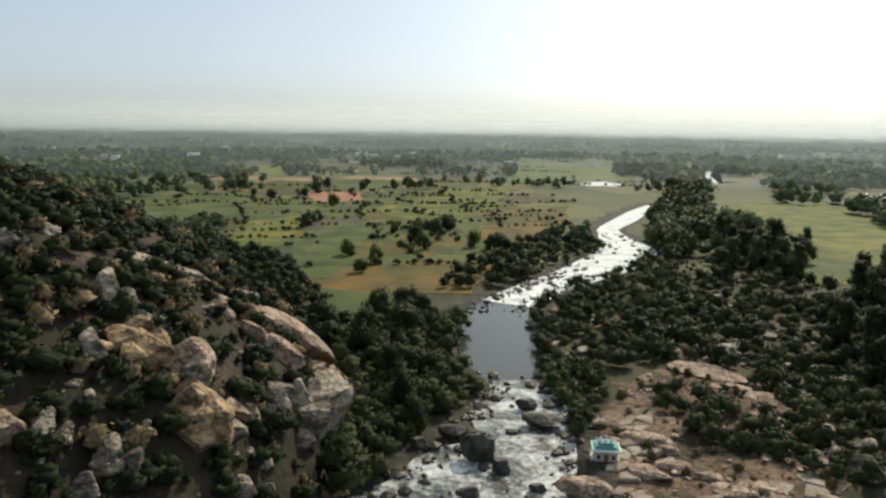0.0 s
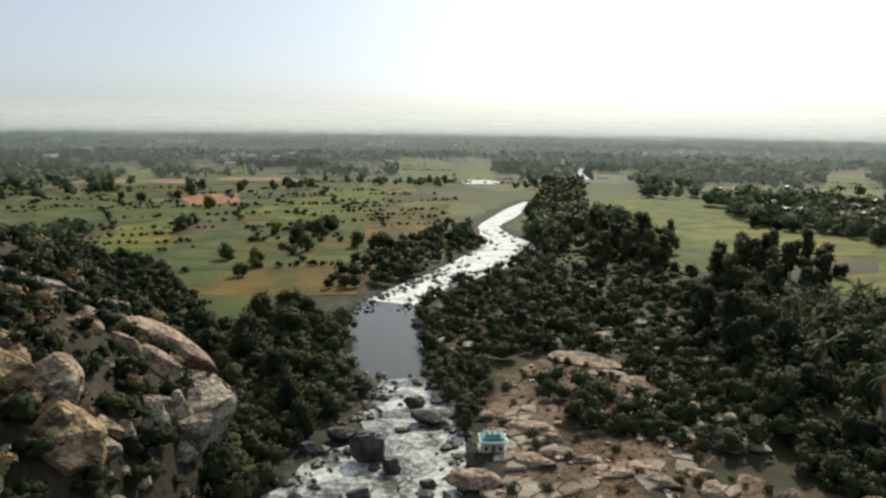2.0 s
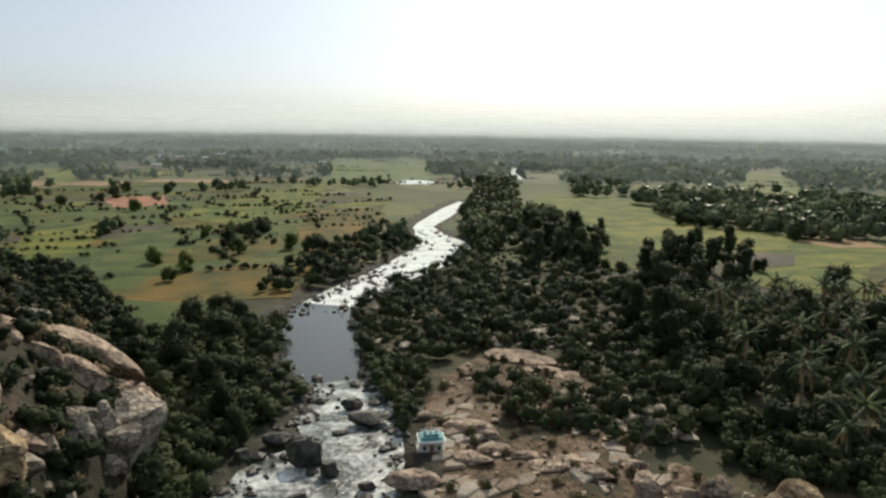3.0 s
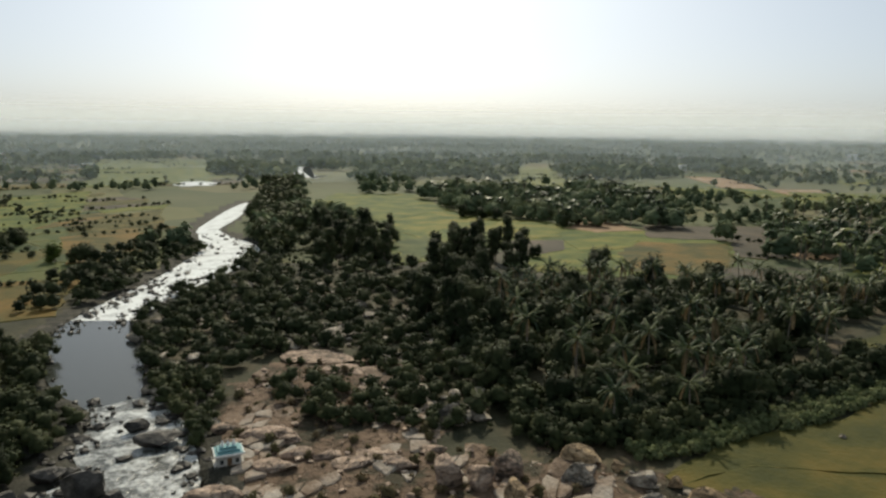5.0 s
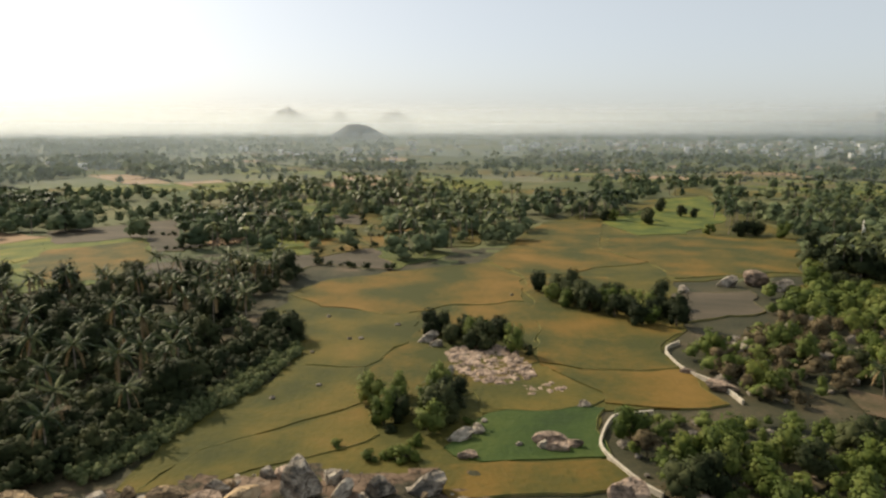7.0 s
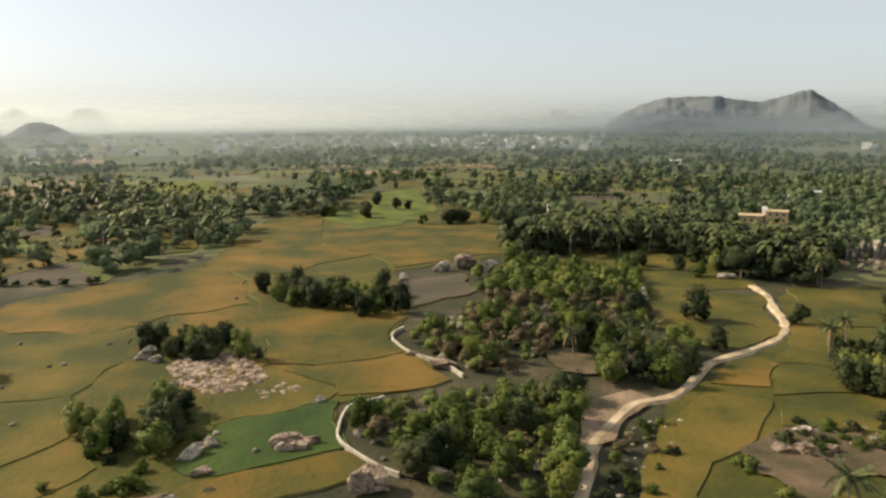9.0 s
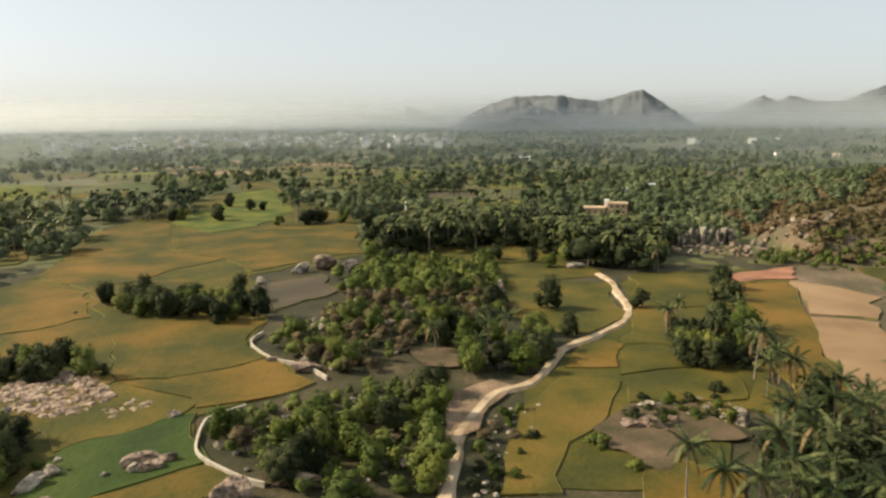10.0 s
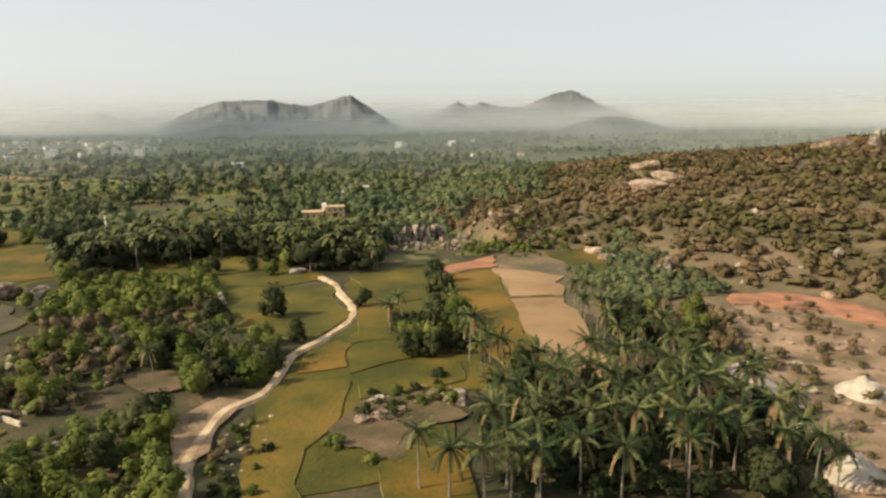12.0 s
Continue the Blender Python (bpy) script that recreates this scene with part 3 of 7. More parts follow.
BELT_I = [(304.9, 209), (358.1, 196.3), (324.2, 152.2), (295.5, 121.9), (263.1, 123.7), (257.1, 141.4), (249.6, 163.4)]
BELT_J = [(411.4, 225.2), (452, 220.5), (556, 208.5), (503.1, 135.6), (388.3, 107.9), (365, 137), (370.1, 202.8)]
BELT_K = [(689, -139.9), (649.8, -242.2), (537.5, -330.5), (270.4, -164.8), (324, -116.1), (444.9, -147.7), (517.8, -103.8)]
SOIL_SOUTH = [(82.1, -183.5), (72.7, -201.1), (45.5, -186.3), (28.4, -146.7), (20.9, -102.2), (27.6, -95.5), (36.6, -115.3), (51.8, -127.4), (61.1, -130.8), (63.3, -154)]
PLOTS_WEST = [(-50.9, 237.6), (-88.4, 284.9), (-139.1, 357.2), (-210.2, 449.4), (-137.5, 514.1), (-63.6, 548.6), (54, 593.4), (79, 460), (68.1, 376.7), (40, 280.7), (17.2, 245.2), (7.9, 205.3), (-13.5, 198.6), (-12.7, 167.4), (-26, 173.3), (-38.5, 211.3)]
PLOTS_WEST_FAR = [(-248, 489.2), (-224.9, 844.9), (105.7, 1178.1), (280.6, 1132.1), (198.9, 634.8), (54.5, 599), (-63.6, 548.6), (-138.6, 518.4)]
PLOTS_EAST = [(215.3, 149.1), (304.2, 211.8), (382.6, 245.8), (518.7, 133.1), (266.1, 65.8), (227.8, 99.7)]
PLOTS_EAST_FAR = [(419.3, 727.4), (1057.4, 791.7), (1628.6, 428.6), (606.2, 156.4), (442.1, 289.2), (412.6, 437.3)]
PLOTS_SOUTH_FAR = [(933.3, 280.6), (946.2, -350.9), (449.9, -159), (500.3, -12.7), (523.8, 55.3), (542.3, 165.3)]
FIELD_STONES = [(153.1, 55.5), (166, 50.3), (122.2, 53.1), (140.7, 62.5), (204.1, 26.5), (112.7, 19.1), (105.1, 12), (166.6, 78.7), (169.5, 70.2), (152.2, 58), (114, 58.9)]
LONE_PALMS = [(68, -59.2), (63.4, -60.5), (59.5, -63.2), (58, -66.8), (128.6, -103.5), (55.1, -68.7), (27.6, -97.5)]
ROAD_TREES = [(115.5, -41.6), (105.9, -39), (97.2, -35.1), (89.4, -33), (123.5, -58.8), (120.4, -62.8), (84.5, -30.1), (123.2, -53.2)]
PILLAR = [(344.6, -110.9)]
REEDS = [(146.1, 69.1), (138.8, 64.4), (115.2, 64.3), (103, 66.6), (86.4, 67.3), (77.9, 69.8), (80.2, 73.8), (93.7, 71.6), (109.6, 71.9), (126.8, 70.6)]
GROVE_EDGE = [(166.3, 79.9), (148.8, 68.2), (125.2, 69.7), (108.4, 71.2), (92.8, 71), (79.5, 73.2), (69.4, 79.8), (65.8, 85.8), (79, 101.7), (88.3, 87.7), (105.5, 84), (126.5, 82.7), (148.8, 82.5)]
SLAB_LOW = [(130.3, 15.2), (134, 8.7), (130.4, 5.9), (125.7, 12.1)]
ROCK_SCRUB = [(67.4, 147.8), (95.1, 145.3), (93, 129.2), (71.8, 97.5), (63.6, 94), (54, 95.3), (57.2, 112.7)]
WOOD_FILL = [(447, -278.5), (448.4, -363.5), (389.5, -383.6), (250.6, -255.2), (213.2, -208.4), (230, -187.4), (259.5, -204.6), (326.2, -203.4)]
BRUSH_STRIP = [(207.9, -174.9), (193.4, -224.5), (176.2, -234.8), (147.2, -205.2), (160.8, -195.3), (178.7, -191), (190.2, -162.7)]
ROCK_BUSHES = [(39, 128.1), (44.1, 132.9), (56.2, 120.4), (59.8, 106.3), (52.3, 96.6), (44.7, 100.1), (40.2, 115.1)]
FIELD_TREES_WEST = [(-36, 266.2), (-27.5, 235.4), (-24.1, 250.4), (-11.7, 294), (-7.7, 280.8), (13.1, 289.1), (23.1, 283.3), (20.8, 283.1), (-9.6, 187.4), (4.3, 345.2), (-63.3, 358.7), (-67, 429.1), (-6.4, 325.9), (-22, 324.4), (-94.6, 483.4), (-61.4, 530), (-90.6, 503.9), (-30.5, 585), (-89.9, 549.3), (-158.4, 515.4), (-161, 538.1), (-170.1, 513.6), (-218.6, 553.9), (-226.8, 552.5), (-214, 565.3), (-59.8, 554.1), (-11.8, 328.9), (-2.4, 321.1), (-128.1, 478.7), (-239.1, 525.8), (1.5, 335.5), (-114.4, 469.4)]
FIELD_TREES_EAST = [(257.1, 265.8), (173.8, 213), (241.7, 273.1), (172.7, 176.9), (251, 285.8), (217.2, 329.9), (224.3, 323.9), (227.1, 312.1), (270.4, 279.2), (181.5, 185.6), (382.1, 1.9), (384, -3.6), (387.9, -21.5), (344.3, -46.4), (340.1, -58.1), (345.1, -63.4), (346.7, -68.1), (429.8, -29.4), (338.9, -77.3), (407.8, -39.2), (405.3, -45.8), (97.8, 39.8), (94.9, 33.1), (96.3, 30.8), (96.1, 28.1), (250.9, 279.5), (249.2, 284.5), (252.5, 274.5)]
FIELD_TREES_SOUTH = [(159.8, -90), (150.5, -138.6), (148.8, -140.6), (370.9, -20.1), (450.7, -31.9), (159.4, -146.5), (151.2, -113.3), (233.1, -65.9), (239, -63.4), (231.9, -69.7), (230.7, -73.4), (88.7, -58), (86.6, -58.6), (137.7, -84.2), (79.4, -59.3), (98.4, -91.2), (142, -77.3), (222.4, -100.5), (226.1, -105.4), (217.5, -116.3), (207.5, -117.3), (204.3, -70.6)]
HILL_ROCKS_LOW = [
    ('t', -34.2, 79.8, 10.9, 5.1, 35), ('t', -36.6, 79.2, 8.0, 4.3, 25), ('p', -30.0, 81.5, 5.9, 6.6, 40), ('t', -27.0, 76.9, 9.9, 6.7, 45),
    ('t', -27.2, 73.6, 6.2, 4.1, 30), ('p', -24.8, 81.8, 5.5, 2.4, 40), ('g', -22.5, 92.3, 5.2, 3.1, 15), ('p', -26.0, 120.1, 19.4, 4.9, 35),
    ('p', -24.8, 140.8, 15.7, 6.6, 52), ('p', -28.7, 111.5, 12.4, 4.2, 33), ('g', -33.8, 113.8, 7.3, 3.1, 12), ('g', -41.1, 102.5, 13.4, 1.8, 18),
    ('g', -18.1, 102.4, 8.5, 10.3, 20), ('g', -20.2, 96.1, 5.4, 5.4, 0), ('g', -18.5, 91.3, 4.4, 1.8, 45), ('g', -27.1, 95.8, 2.3, 2.2, 0),
]
HILL_ROCKS_TOP = [
    ('g', -21.0, 79.5, 2.3, 2.3, 20), ('g', -22.5, 74.0, 4.5, 1.9, 30), ('g', -20.2, 77.5, 3.2, 1.6, 35), ('g', -38.5, 64.2, 3.4, 1.4, 50),
    ('g', -32.6, 66.8, 4.1, 1.2, 50), ('g', -31.6, 68.2, 4.2, 2.0, 45), ('g', -32.9, 64.3, 3.4, 2.2, 55), ('p', -40.2, 61.1, 4.0, 4.7, 10),
    ('g', -38.4, 74.4, 3.8, 4.5, 0), ('g', -40.4, 83.0, 2.4, 1.5, 10), ('g', -37.2, 85.7, 2.9, 1.1, 5), ('g', -53.0, 94.0, 3.8, 1.4, 40),
    ('g', -52.2, 97.9, 1.2, 3.0, -10), ('g', -55.0, 112.3, 3.4, 1.3, 50), ('g', -53.3, 86.2, 4.4, 2.4, 5), ('t', -14.8, 89.3, 5.3, 2.0, 0),
]
HILL_ROCKS_SIDE = [
    ('t', -32.2, 81.3, 4.7, 2.5, 45), ('p', -19.4, 128.2, 3.8, 9.3, -10), ('p', -31.4, 100.0, 4.3, 2.6, 30), ('g', -37.8, 102.2, 6.2, 2.3, 25),
    ('g', -36.6, 69.1, 2.6, 2.0, 30),
]
HILL_ROCKS_FACE = [
    ('g', -41.3, 84.4, 4.0, 5.3, 10), ('g', -39.6, 86.6, 4.9, 2.2, 35), ('g', -37.1, 84.7, 3.6, 1.6, 5), ('g', -53.3, 85.2, 4.2, 2.6, 10),
    ('g', -52.1, 93.1, 2.7, 2.5, 30), ('g', -51.7, 97.9, 1.9, 2.9, 10), ('g', -44.5, 118.0, 2.8, 1.9, 0), ('g', -38.0, 62.8, 2.5, 4.5, 40),
    ('g', -36.5, 63.9, 2.1, 3.1, 45), ('g', -32.8, 64.8, 3.5, 4.5, 20), ('g', -31.2, 66.3, 3.1, 3.4, 10), ('g', -33.2, 61.5, 4.1, 3.0, 15),
    ('g', -22.5, 73.4, 3.3, 2.5, 10),
]
HILL_ROCKS_RIDGE = [
    ('g', -23.6, 82.8, 3.4, 2.7, 20), ('g', -24.9, 77.9, 4.8, 3.1, 30), ('g', -29.5, 79.6, 5.0, 6.0, 15), ('g', -21.7, 88.9, 5.3, 4.4, 15),
    ('g', -18.7, 93.3, 6.6, 7.2, 20), ('g', -18.6, 89.9, 3.6, 2.6, 30), ('p', -18.8, 108.8, 6.4, 7.2, 40), ('p', -24.1, 103.0, 8.6, 4.1, 35),
    ('p', -27.9, 101.7, 7.7, 3.4, 35), ('p', -32.4, 106.6, 6.9, 2.9, 30), ('p', -21.2, 114.9, 8.7, 4.5, 40), ('p', -38.8, 105.3, 9.2, 1.7, 15),
    ('p', -42.2, 99.6, 7.4, 1.6, 12),
]
EAST_ROCKS_A = [
    ('p', 130.2, -402.6, 26.9, 10.7, -10), ('g', 113.0, -405.7, 7.4, 15.5, 0), ('g', 121.2, -248.0, 7.1, 3.3, -15), ('g', 138.0, -278.7, 5.9, 3.2, 0),
    ('g', 108.2, -287.2, 4.9, 3.5, 20), ('g', 113.7, -271.2, 3.7, 2.9, 0), ('g', 100.2, -258.5, 3.1, 2.2, 0), ('g', 72.7, -235.4, 4.7, 5.6, 0),
    ('g', 112.3, -204.5, 4.9, 8.7, 0), ('g', 117.1, -205.9, 4.6, 4.2, 0), ('g', 102.6, -230.8, 3.2, 3.6, 0), ('g', 141.8, -320.6, 4.4, 2.8, 0),
    ('p', 189.4, -322.6, 19.7, 6.6, -10), ('p', 260.2, -373.6, 27.6, 5.8, -6), ('p', 171.7, -293.8, 24.5, 7.1, 0), ('p', 166.5, -304.6, 19.4, 6.1, 10),
]
EAST_ROCKS_B = [
    ('p', 149.8, -221.6, 13.8, 5.6, 8), ('p', 140.5, -214.9, 8.3, 4.1, 0), ('g', 88.2, -206.9, 3.7, 1.8, 0), ('g', 74.0, -279.6, 5.5, 2.8, 0),
    ('g', 119.4, -346.2, 4.1, 2.4, 0), ('p', 114.1, -373.5, 8.1, 3.7, 0), ('p', 184.8, -295.5, 11.1, 5.0, 0), ('g', 83.0, -252.7, 5.2, 2.2, 0),
    ('g', 94.7, -217.9, 3.9, 1.9, 0), ('p', 64.9, -208.5, 6.4, 2.5, 10),
]
QUARRY_ROCKS = [
    ('g', 43.2, -133.9, 3.6, 2.4, 0),
    ('p', 51.3, -163.7, 5.7, 3.4, 0), ('g', 51.5, -146.7, 3.4, 2.3, 0), ('p', 46.2, -165.6, 8.5, 3.7, 0), ('p', 42.8, -122.3, 6.6, 2.7, 0),
    ('p', 28.6, -102.8, 3.7, 2.8, 0), ('p', 24.2, -102.2, 5.6, 3.7, 0),
]
PLAIN_ROCKS_A = [
    ('g', 154.9, 39.3, 5.3, 3.5, 0), ('g', 165.9, 40.0, 3.7, 2.3, 0), ('g', 151.3, 37.1, 3.9, 2.3, 0), ('g', 133.5, 29.7, 2.5, 3.0, 0),
    ('g', 105.3, 21.4, 4.7, 2.8, 0), ('g', 108.1, 19.2, 3.3, 2.1, 0), ('p', 99.3, 18.8, 3.9, 1.6, 0), ('p', 107.1, 7.4, 5.7, 2.4, 0),
    ('p', 104.9, 5.5, 4.6, 2.0, 0), ('p', 106.7, 3.6, 3.8, 1.9, 0), ('g', 105.0, 8.5, 2.2, 1.9, 0), ('p', 137.8, -22.3, 6.6, 2.8, 0),
    ('p', 146.1, -17.3, 4.2, 1.5, 0), ('g', 123.5, 2.6, 3.2, 1.5, 0), ('p', 90.6, -5.1, 6.9, 4.9, 0), ('g', 218.4, -23.1, 4.3, 3.2, 0),
]
PLAIN_ROCKS_B = [
    ('p', 235.1, -46.3, 9.7, 5.8, 0), ('g', 232.6, -38.0, 6.9, 4.6, 0), ('g', 229.3, -52.9, 7.7, 5.0, 0), ('g', 160.2, -41.0, 3.3, 4.1, 0),
    ('g', 163.1, -31.1, 2.8, 4.1, 0), ('g', 175.0, -42.5, 3.9, 5.1, 0), ('g', 182.2, -87.0, 4.0, 4.3, 0), ('p', 90.8, -66.9, 4.3, 2.4, 0),
    ('p', 89.6, -70.6, 5.9, 2.6, 0), ('g', 97.0, -74.5, 3.6, 1.7, 0), ('g', 85.5, -84.7, 3.1, 2.7, 0), ('p', 89.9, -74.0, 4.0, 2.2, 0),
    ('p', 92.3, -14.3, 4.2, 2.5, 0), ('p', 99.8, -28.1, 4.0, 2.2, 0), ('p', 97.1, -24.6, 5.3, 1.8, 0), ('g', 203.8, -124.5, 7.8, 2.3, 0),
]
PLAIN_ROCKS_C = [
    ('g', 82.4, 39.4, 6.6, 6.6, 0), ('t', 76.5, 56.3, 8.5, 2.9, 0), ('t', 78.7, 46.1, 6.6, 4.1, 0), ('g', 81.2, 51.2, 4.3, 2.1, 0),
    ('g', 84.4, 33.5, 3.3, 3.3, 0), ('g', 85.4, 29.0, 4.9, 3.3, 0), ('g', 87.9, 22.4, 5.8, 4.1, 0), ('g', 73.1, 64.8, 5.2, 3.0, 0),
    ('t', 70.1, 75.0, 8.2, 3.3, 0), ('g', 87.5, 36.5, 3.4, 2.6, 0), ('g', 86.5, 45.9, 3.5, 2.1, 0), ('t', 69.5, 74.5, 6.3, 2.7, 0),
    ('g', 66.0, 69.5, 6.9, 3.8, 0), ('g', 73.3, 65.1, 3.5, 2.3, 0), ('g', 70.3, 60.3, 4.2, 2.5, 0), ('t', 76.9, 57.0, 6.9, 2.6, 0),
]
PLAIN_ROCKS_D = [
    ('p', 59.1, 75.9, 5.2, 5.2, 0), ('p', 53.4, 75.6, 5.0, 5.0, 0), ('t', 55.0, 70.1, 4.1, 4.9, 0), ('p', 49.9, 78.8, 5.1, 5.1, 0),
    ('p', 78.3, 50.7, 7.6, 2.0, 0), ('p', 87.1, 42.8, 5.2, 2.4, 0), ('g', 63.4, 96.1, 6.0, 2.6, 0), ('g', 84.3, 120.6, 7.4, 3.0, 0),
    ('g', 83.7, 111.9, 4.7, 2.6, 0), ('g', 71.6, 189.2, 9.9, 2.0, 0), ('g', 67.2, 156.4, 12.7, 1.4, 0), ('g', 102.6, 186.9, 8.7, 2.1, 0),
    ('p', 58.2, 120.4, 6.8, 2.5, 0), ('p', 63.6, 123.9, 10.6, 2.4, 0), ('p', 55.2, 130.9, 10.8, 2.2, 0), ('g', 61.8, 108.1, 4.3, 2.1, 0),
]
PLAIN_ROCKS_E = [
    ('p', 27.6, 112.3, 6.0, 4.0, 0), ('p', 32.8, 106.0, 8.7, 5.8, 0), ('p', 35.3, 97.3, 6.4, 4.6, 0), ('p', 53.0, 88.2, 5.5, 4.6, 0),
    ('p', 46.6, 86.9, 7.0, 4.4, 0), ('p', 40.7, 90.8, 8.0, 3.5, 0), ('p', 20.0, 90.4, 8.0, 7.0, 0), ('w', 6.1, 101.3, 8.1, 5.4, 0),
    ('w', 1.9, 108.3, 5.7, 3.8, 0), ('w', -1.0, 118.1, 5.1, 3.1, 0), ('w', -3.5, 104.7, 3.7, 2.8, 0), ('w', 13.5, 91.6, 3.3, 1.7, 0),
    ('w', 17.3, 113.2, 8.9, 4.0, 0), ('w', 15.2, 120.4, 5.2, 2.5, 0), ('w', 4.0, 89.8, 4.1, 1.6, 0), ('w', 8.8, 97.1, 3.5, 3.5, 0),
]
PLAIN_ROCKS_F = [
    ('w', 20.3, 139.7, 3.6, 2.9, 0), ('g', 23.8, 136.6, 3.5, 2.8, 0), ('p', 54.8, 140.3, 20.2, 2.0, 0), ('g', 66.7, 155.2, 15.4, 1.4, 0),
    ('g', 71.2, 189.6, 11.6, 2.0, 0), ('g', 102.8, 187.6, 10.5, 1.7, 0), ('p', 61.1, 125.5, 10.6, 3.5, 0), ('g', 80.0, 125.5, 7.5, 2.7, 0),
    ('g', 62.5, 97.2, 8.0, 3.4, 0), ('p', 30.4, 95.5, 8.0, 4.5, 0), ('p', 27.0, 105.8, 4.8, 5.7, 0), ('p', 39.0, 94.6, 5.4, 3.6, 0),
    ('p', 45.0, 91.6, 8.1, 3.6, 0), ('g', 63.6, 115.9, 5.6, 2.7, 0), ('p', 35.1, 102.7, 3.8, 4.8, 0),
]


# ---- mesh helpers ----
def mesh_of(name, verts, faces, *mats, smooth=False):
    me = bpy.data.meshes.new(name)
    me.from_pydata([tuple(v) for v in verts], [], [tuple(f) for f in faces])
    for m in mats:
        me.materials.append(M[m])
    if smooth:
        me.polygons.foreach_set("use_smooth", [True] * len(me.polygons))
    me.update()
    return me


def quad_mesh(name, v, normals, *mats):
    """Loose four-cornered leaves, shaded by the rounded mass that they belong to."""
    me = bpy.data.meshes.new(name)
    count = len(v)
    me.vertices.add(count)
    me.vertices.foreach_set("co", np.asarray(v, np.float32).ravel())
    me.loops.add(count)
    me.loops.foreach_set("vertex_index", np.arange(count, dtype=np.int32))
    me.polygons.add(count // 4)
    me.polygons.foreach_set("loop_start", np.arange(0, count, 4, dtype=np.int32))
    for m in mats:
        me.materials.append(M[m])
    me.update(calc_edges=True)
    soft = me.attributes.new("custom_normal", "FLOAT_VECTOR", "POINT")
    soft.data.foreach_set("vector", np.asarray(normals, np.float32).ravel())
    me.update()
    return me


def part(name, data, parent, label=""):
    ob = new(name, data)
    ob.parent = parent
    return tagged(ob, label)


def inside(poly, x, y):
    """Whether points lie in a polygon, for arrays."""
    x, y = np.asarray(x, float), np.asarray(y, float)
    hit = np.zeros(x.shape, bool)
    p = np.array(poly, float)
    for (x0, y0), (x1, y1) in zip(p, np.roll(p, -1, 0)):
        cross = (y0 > y) != (y1 > y)
        with np.errstate(divide="ignore", invalid="ignore"):
            hit ^= cross & (x < (x1 - x0) * (y - y0) / (y1 - y0) + x0)
    return hit


def within(poly, x, y):
    """The same for one point."""
    hit, (x0, y0) = False, poly[-1]
    for x1, y1 in poly:
        if (y0 > y) != (y1 > y) and x < (x1 - x0) * (y - y0) / (y1 - y0) + x0:
            hit = not hit
        x0, y0 = x1, y1
    return hit


def along(points, step):
    """A polyline with numbers per point, resampled by a smooth curve at about that step."""
    p = np.array(points, float)
    out = []
    for i in range(len(p) - 1):
        a, b, c, d = p[max(i - 1, 0)], p[i], p[i + 1], p[min(i + 2, len(p) - 1)]
        n = max(1, int(np.hypot(*(c - b)[:2]) / step))
        for k in range(n):
            t = k / n
            out.append(0.5 * (2 * b + (c - a) * t + (2 * a - 5 * b + 4 * c - d) * t * t + (3 * b - a - 3 * c + d) * t ** 3))
    return np.array(out + [p[-1]])


def rough(x, y, scale, seed=0.0):
    return noise.noise((x / scale + seed, y / scale - seed, seed))


# ---- the lie of the land ----
river_line = along(RIVER, 4.0)


def river_gap(x, y):
    """Distance from the water's edge, negative in the river."""
    x, y = np.asarray(x, float), np.asarray(y, float)
    best = np.full(x.shape, 1e9)
    for cx, cy, w in river_line:
        best = np.minimum(best, np.hypot(x - cx, y - cy) - w)
    return best


def hill_west(x, y):
    r2 = ((x + 112) / 96) ** 2 + ((y - 95) / 88) ** 2
    return 47 * np.clip(1 - r2, 0, 1) ** 0.62


EAST_BUMPS = [(190, -335, 38, 6.61), (114, -425, 44, 8.88), (203, -223, 17, 7.0)]


def hill_east(x, y):
    h = 28.73 * np.clip(1 - ((x - 114.22) / 289.66) ** 2 - ((y + 468.24) / 266.35) ** 2, 0, 1) ** 0.9
    for bx, by, wide, tall in EAST_BUMPS:
        h = h + np.clip(h / 0.8, 0, 1) * tall * np.exp(-((x - bx) ** 2 + (y - by) ** 2) / wide ** 2)
    return h * np.clip((np.hypot(x - 148, y + 207) - 23) / 20, 0, 1)


def smooth_height(x, y):
    x, y = np.asarray(x, float), np.asarray(y, float)
    return hill_west(x, y) + hill_east(x, y)


def height_at(x, y):
    a = 1 - ((x + 112) / 96) ** 2 - ((y - 95) / 88) ** 2
    b = 1 - ((x - 114.22) / 289.66) ** 2 - ((y + 468.24) / 266.35) ** 2
    h = 28.73 * max(b, 0) ** 0.9
    if h > 0:
        h += min(1.0, h / 0.8) * sum(tall * math.exp(-((x - bx) ** 2 + (y - by) ** 2) / wide ** 2) for bx, by, wide, tall in EAST_BUMPS)
        h *= min(1.0, max(0.0, (math.hypot(x - 148, y + 207) - 23) / 20))
    return 47 * max(a, 0) ** 0.62 + h


def water_gap(x, y):
    return float(np.min(np.hypot(river_line[:, 0] - x, river_line[:, 1] - y) - river_line[:, 2]))


def ground_z(x, y):
    h = height_at(x, y)
    if h > 0.3:
        k = min(1.0, h / 8)
        h += k * (1.8 * rough(x, y, 22, 3.1) + 0.8 * rough(x, y, 11, 7.7))
    return h


def rock_bump(x, y):
    """How far the bare rock by the river stands over the plain."""
    return 0.15 + 1.1 * abs(rough(x, y, 13, 5.0)) + 0.35 * abs(rough(x, y, 4, 9.0))


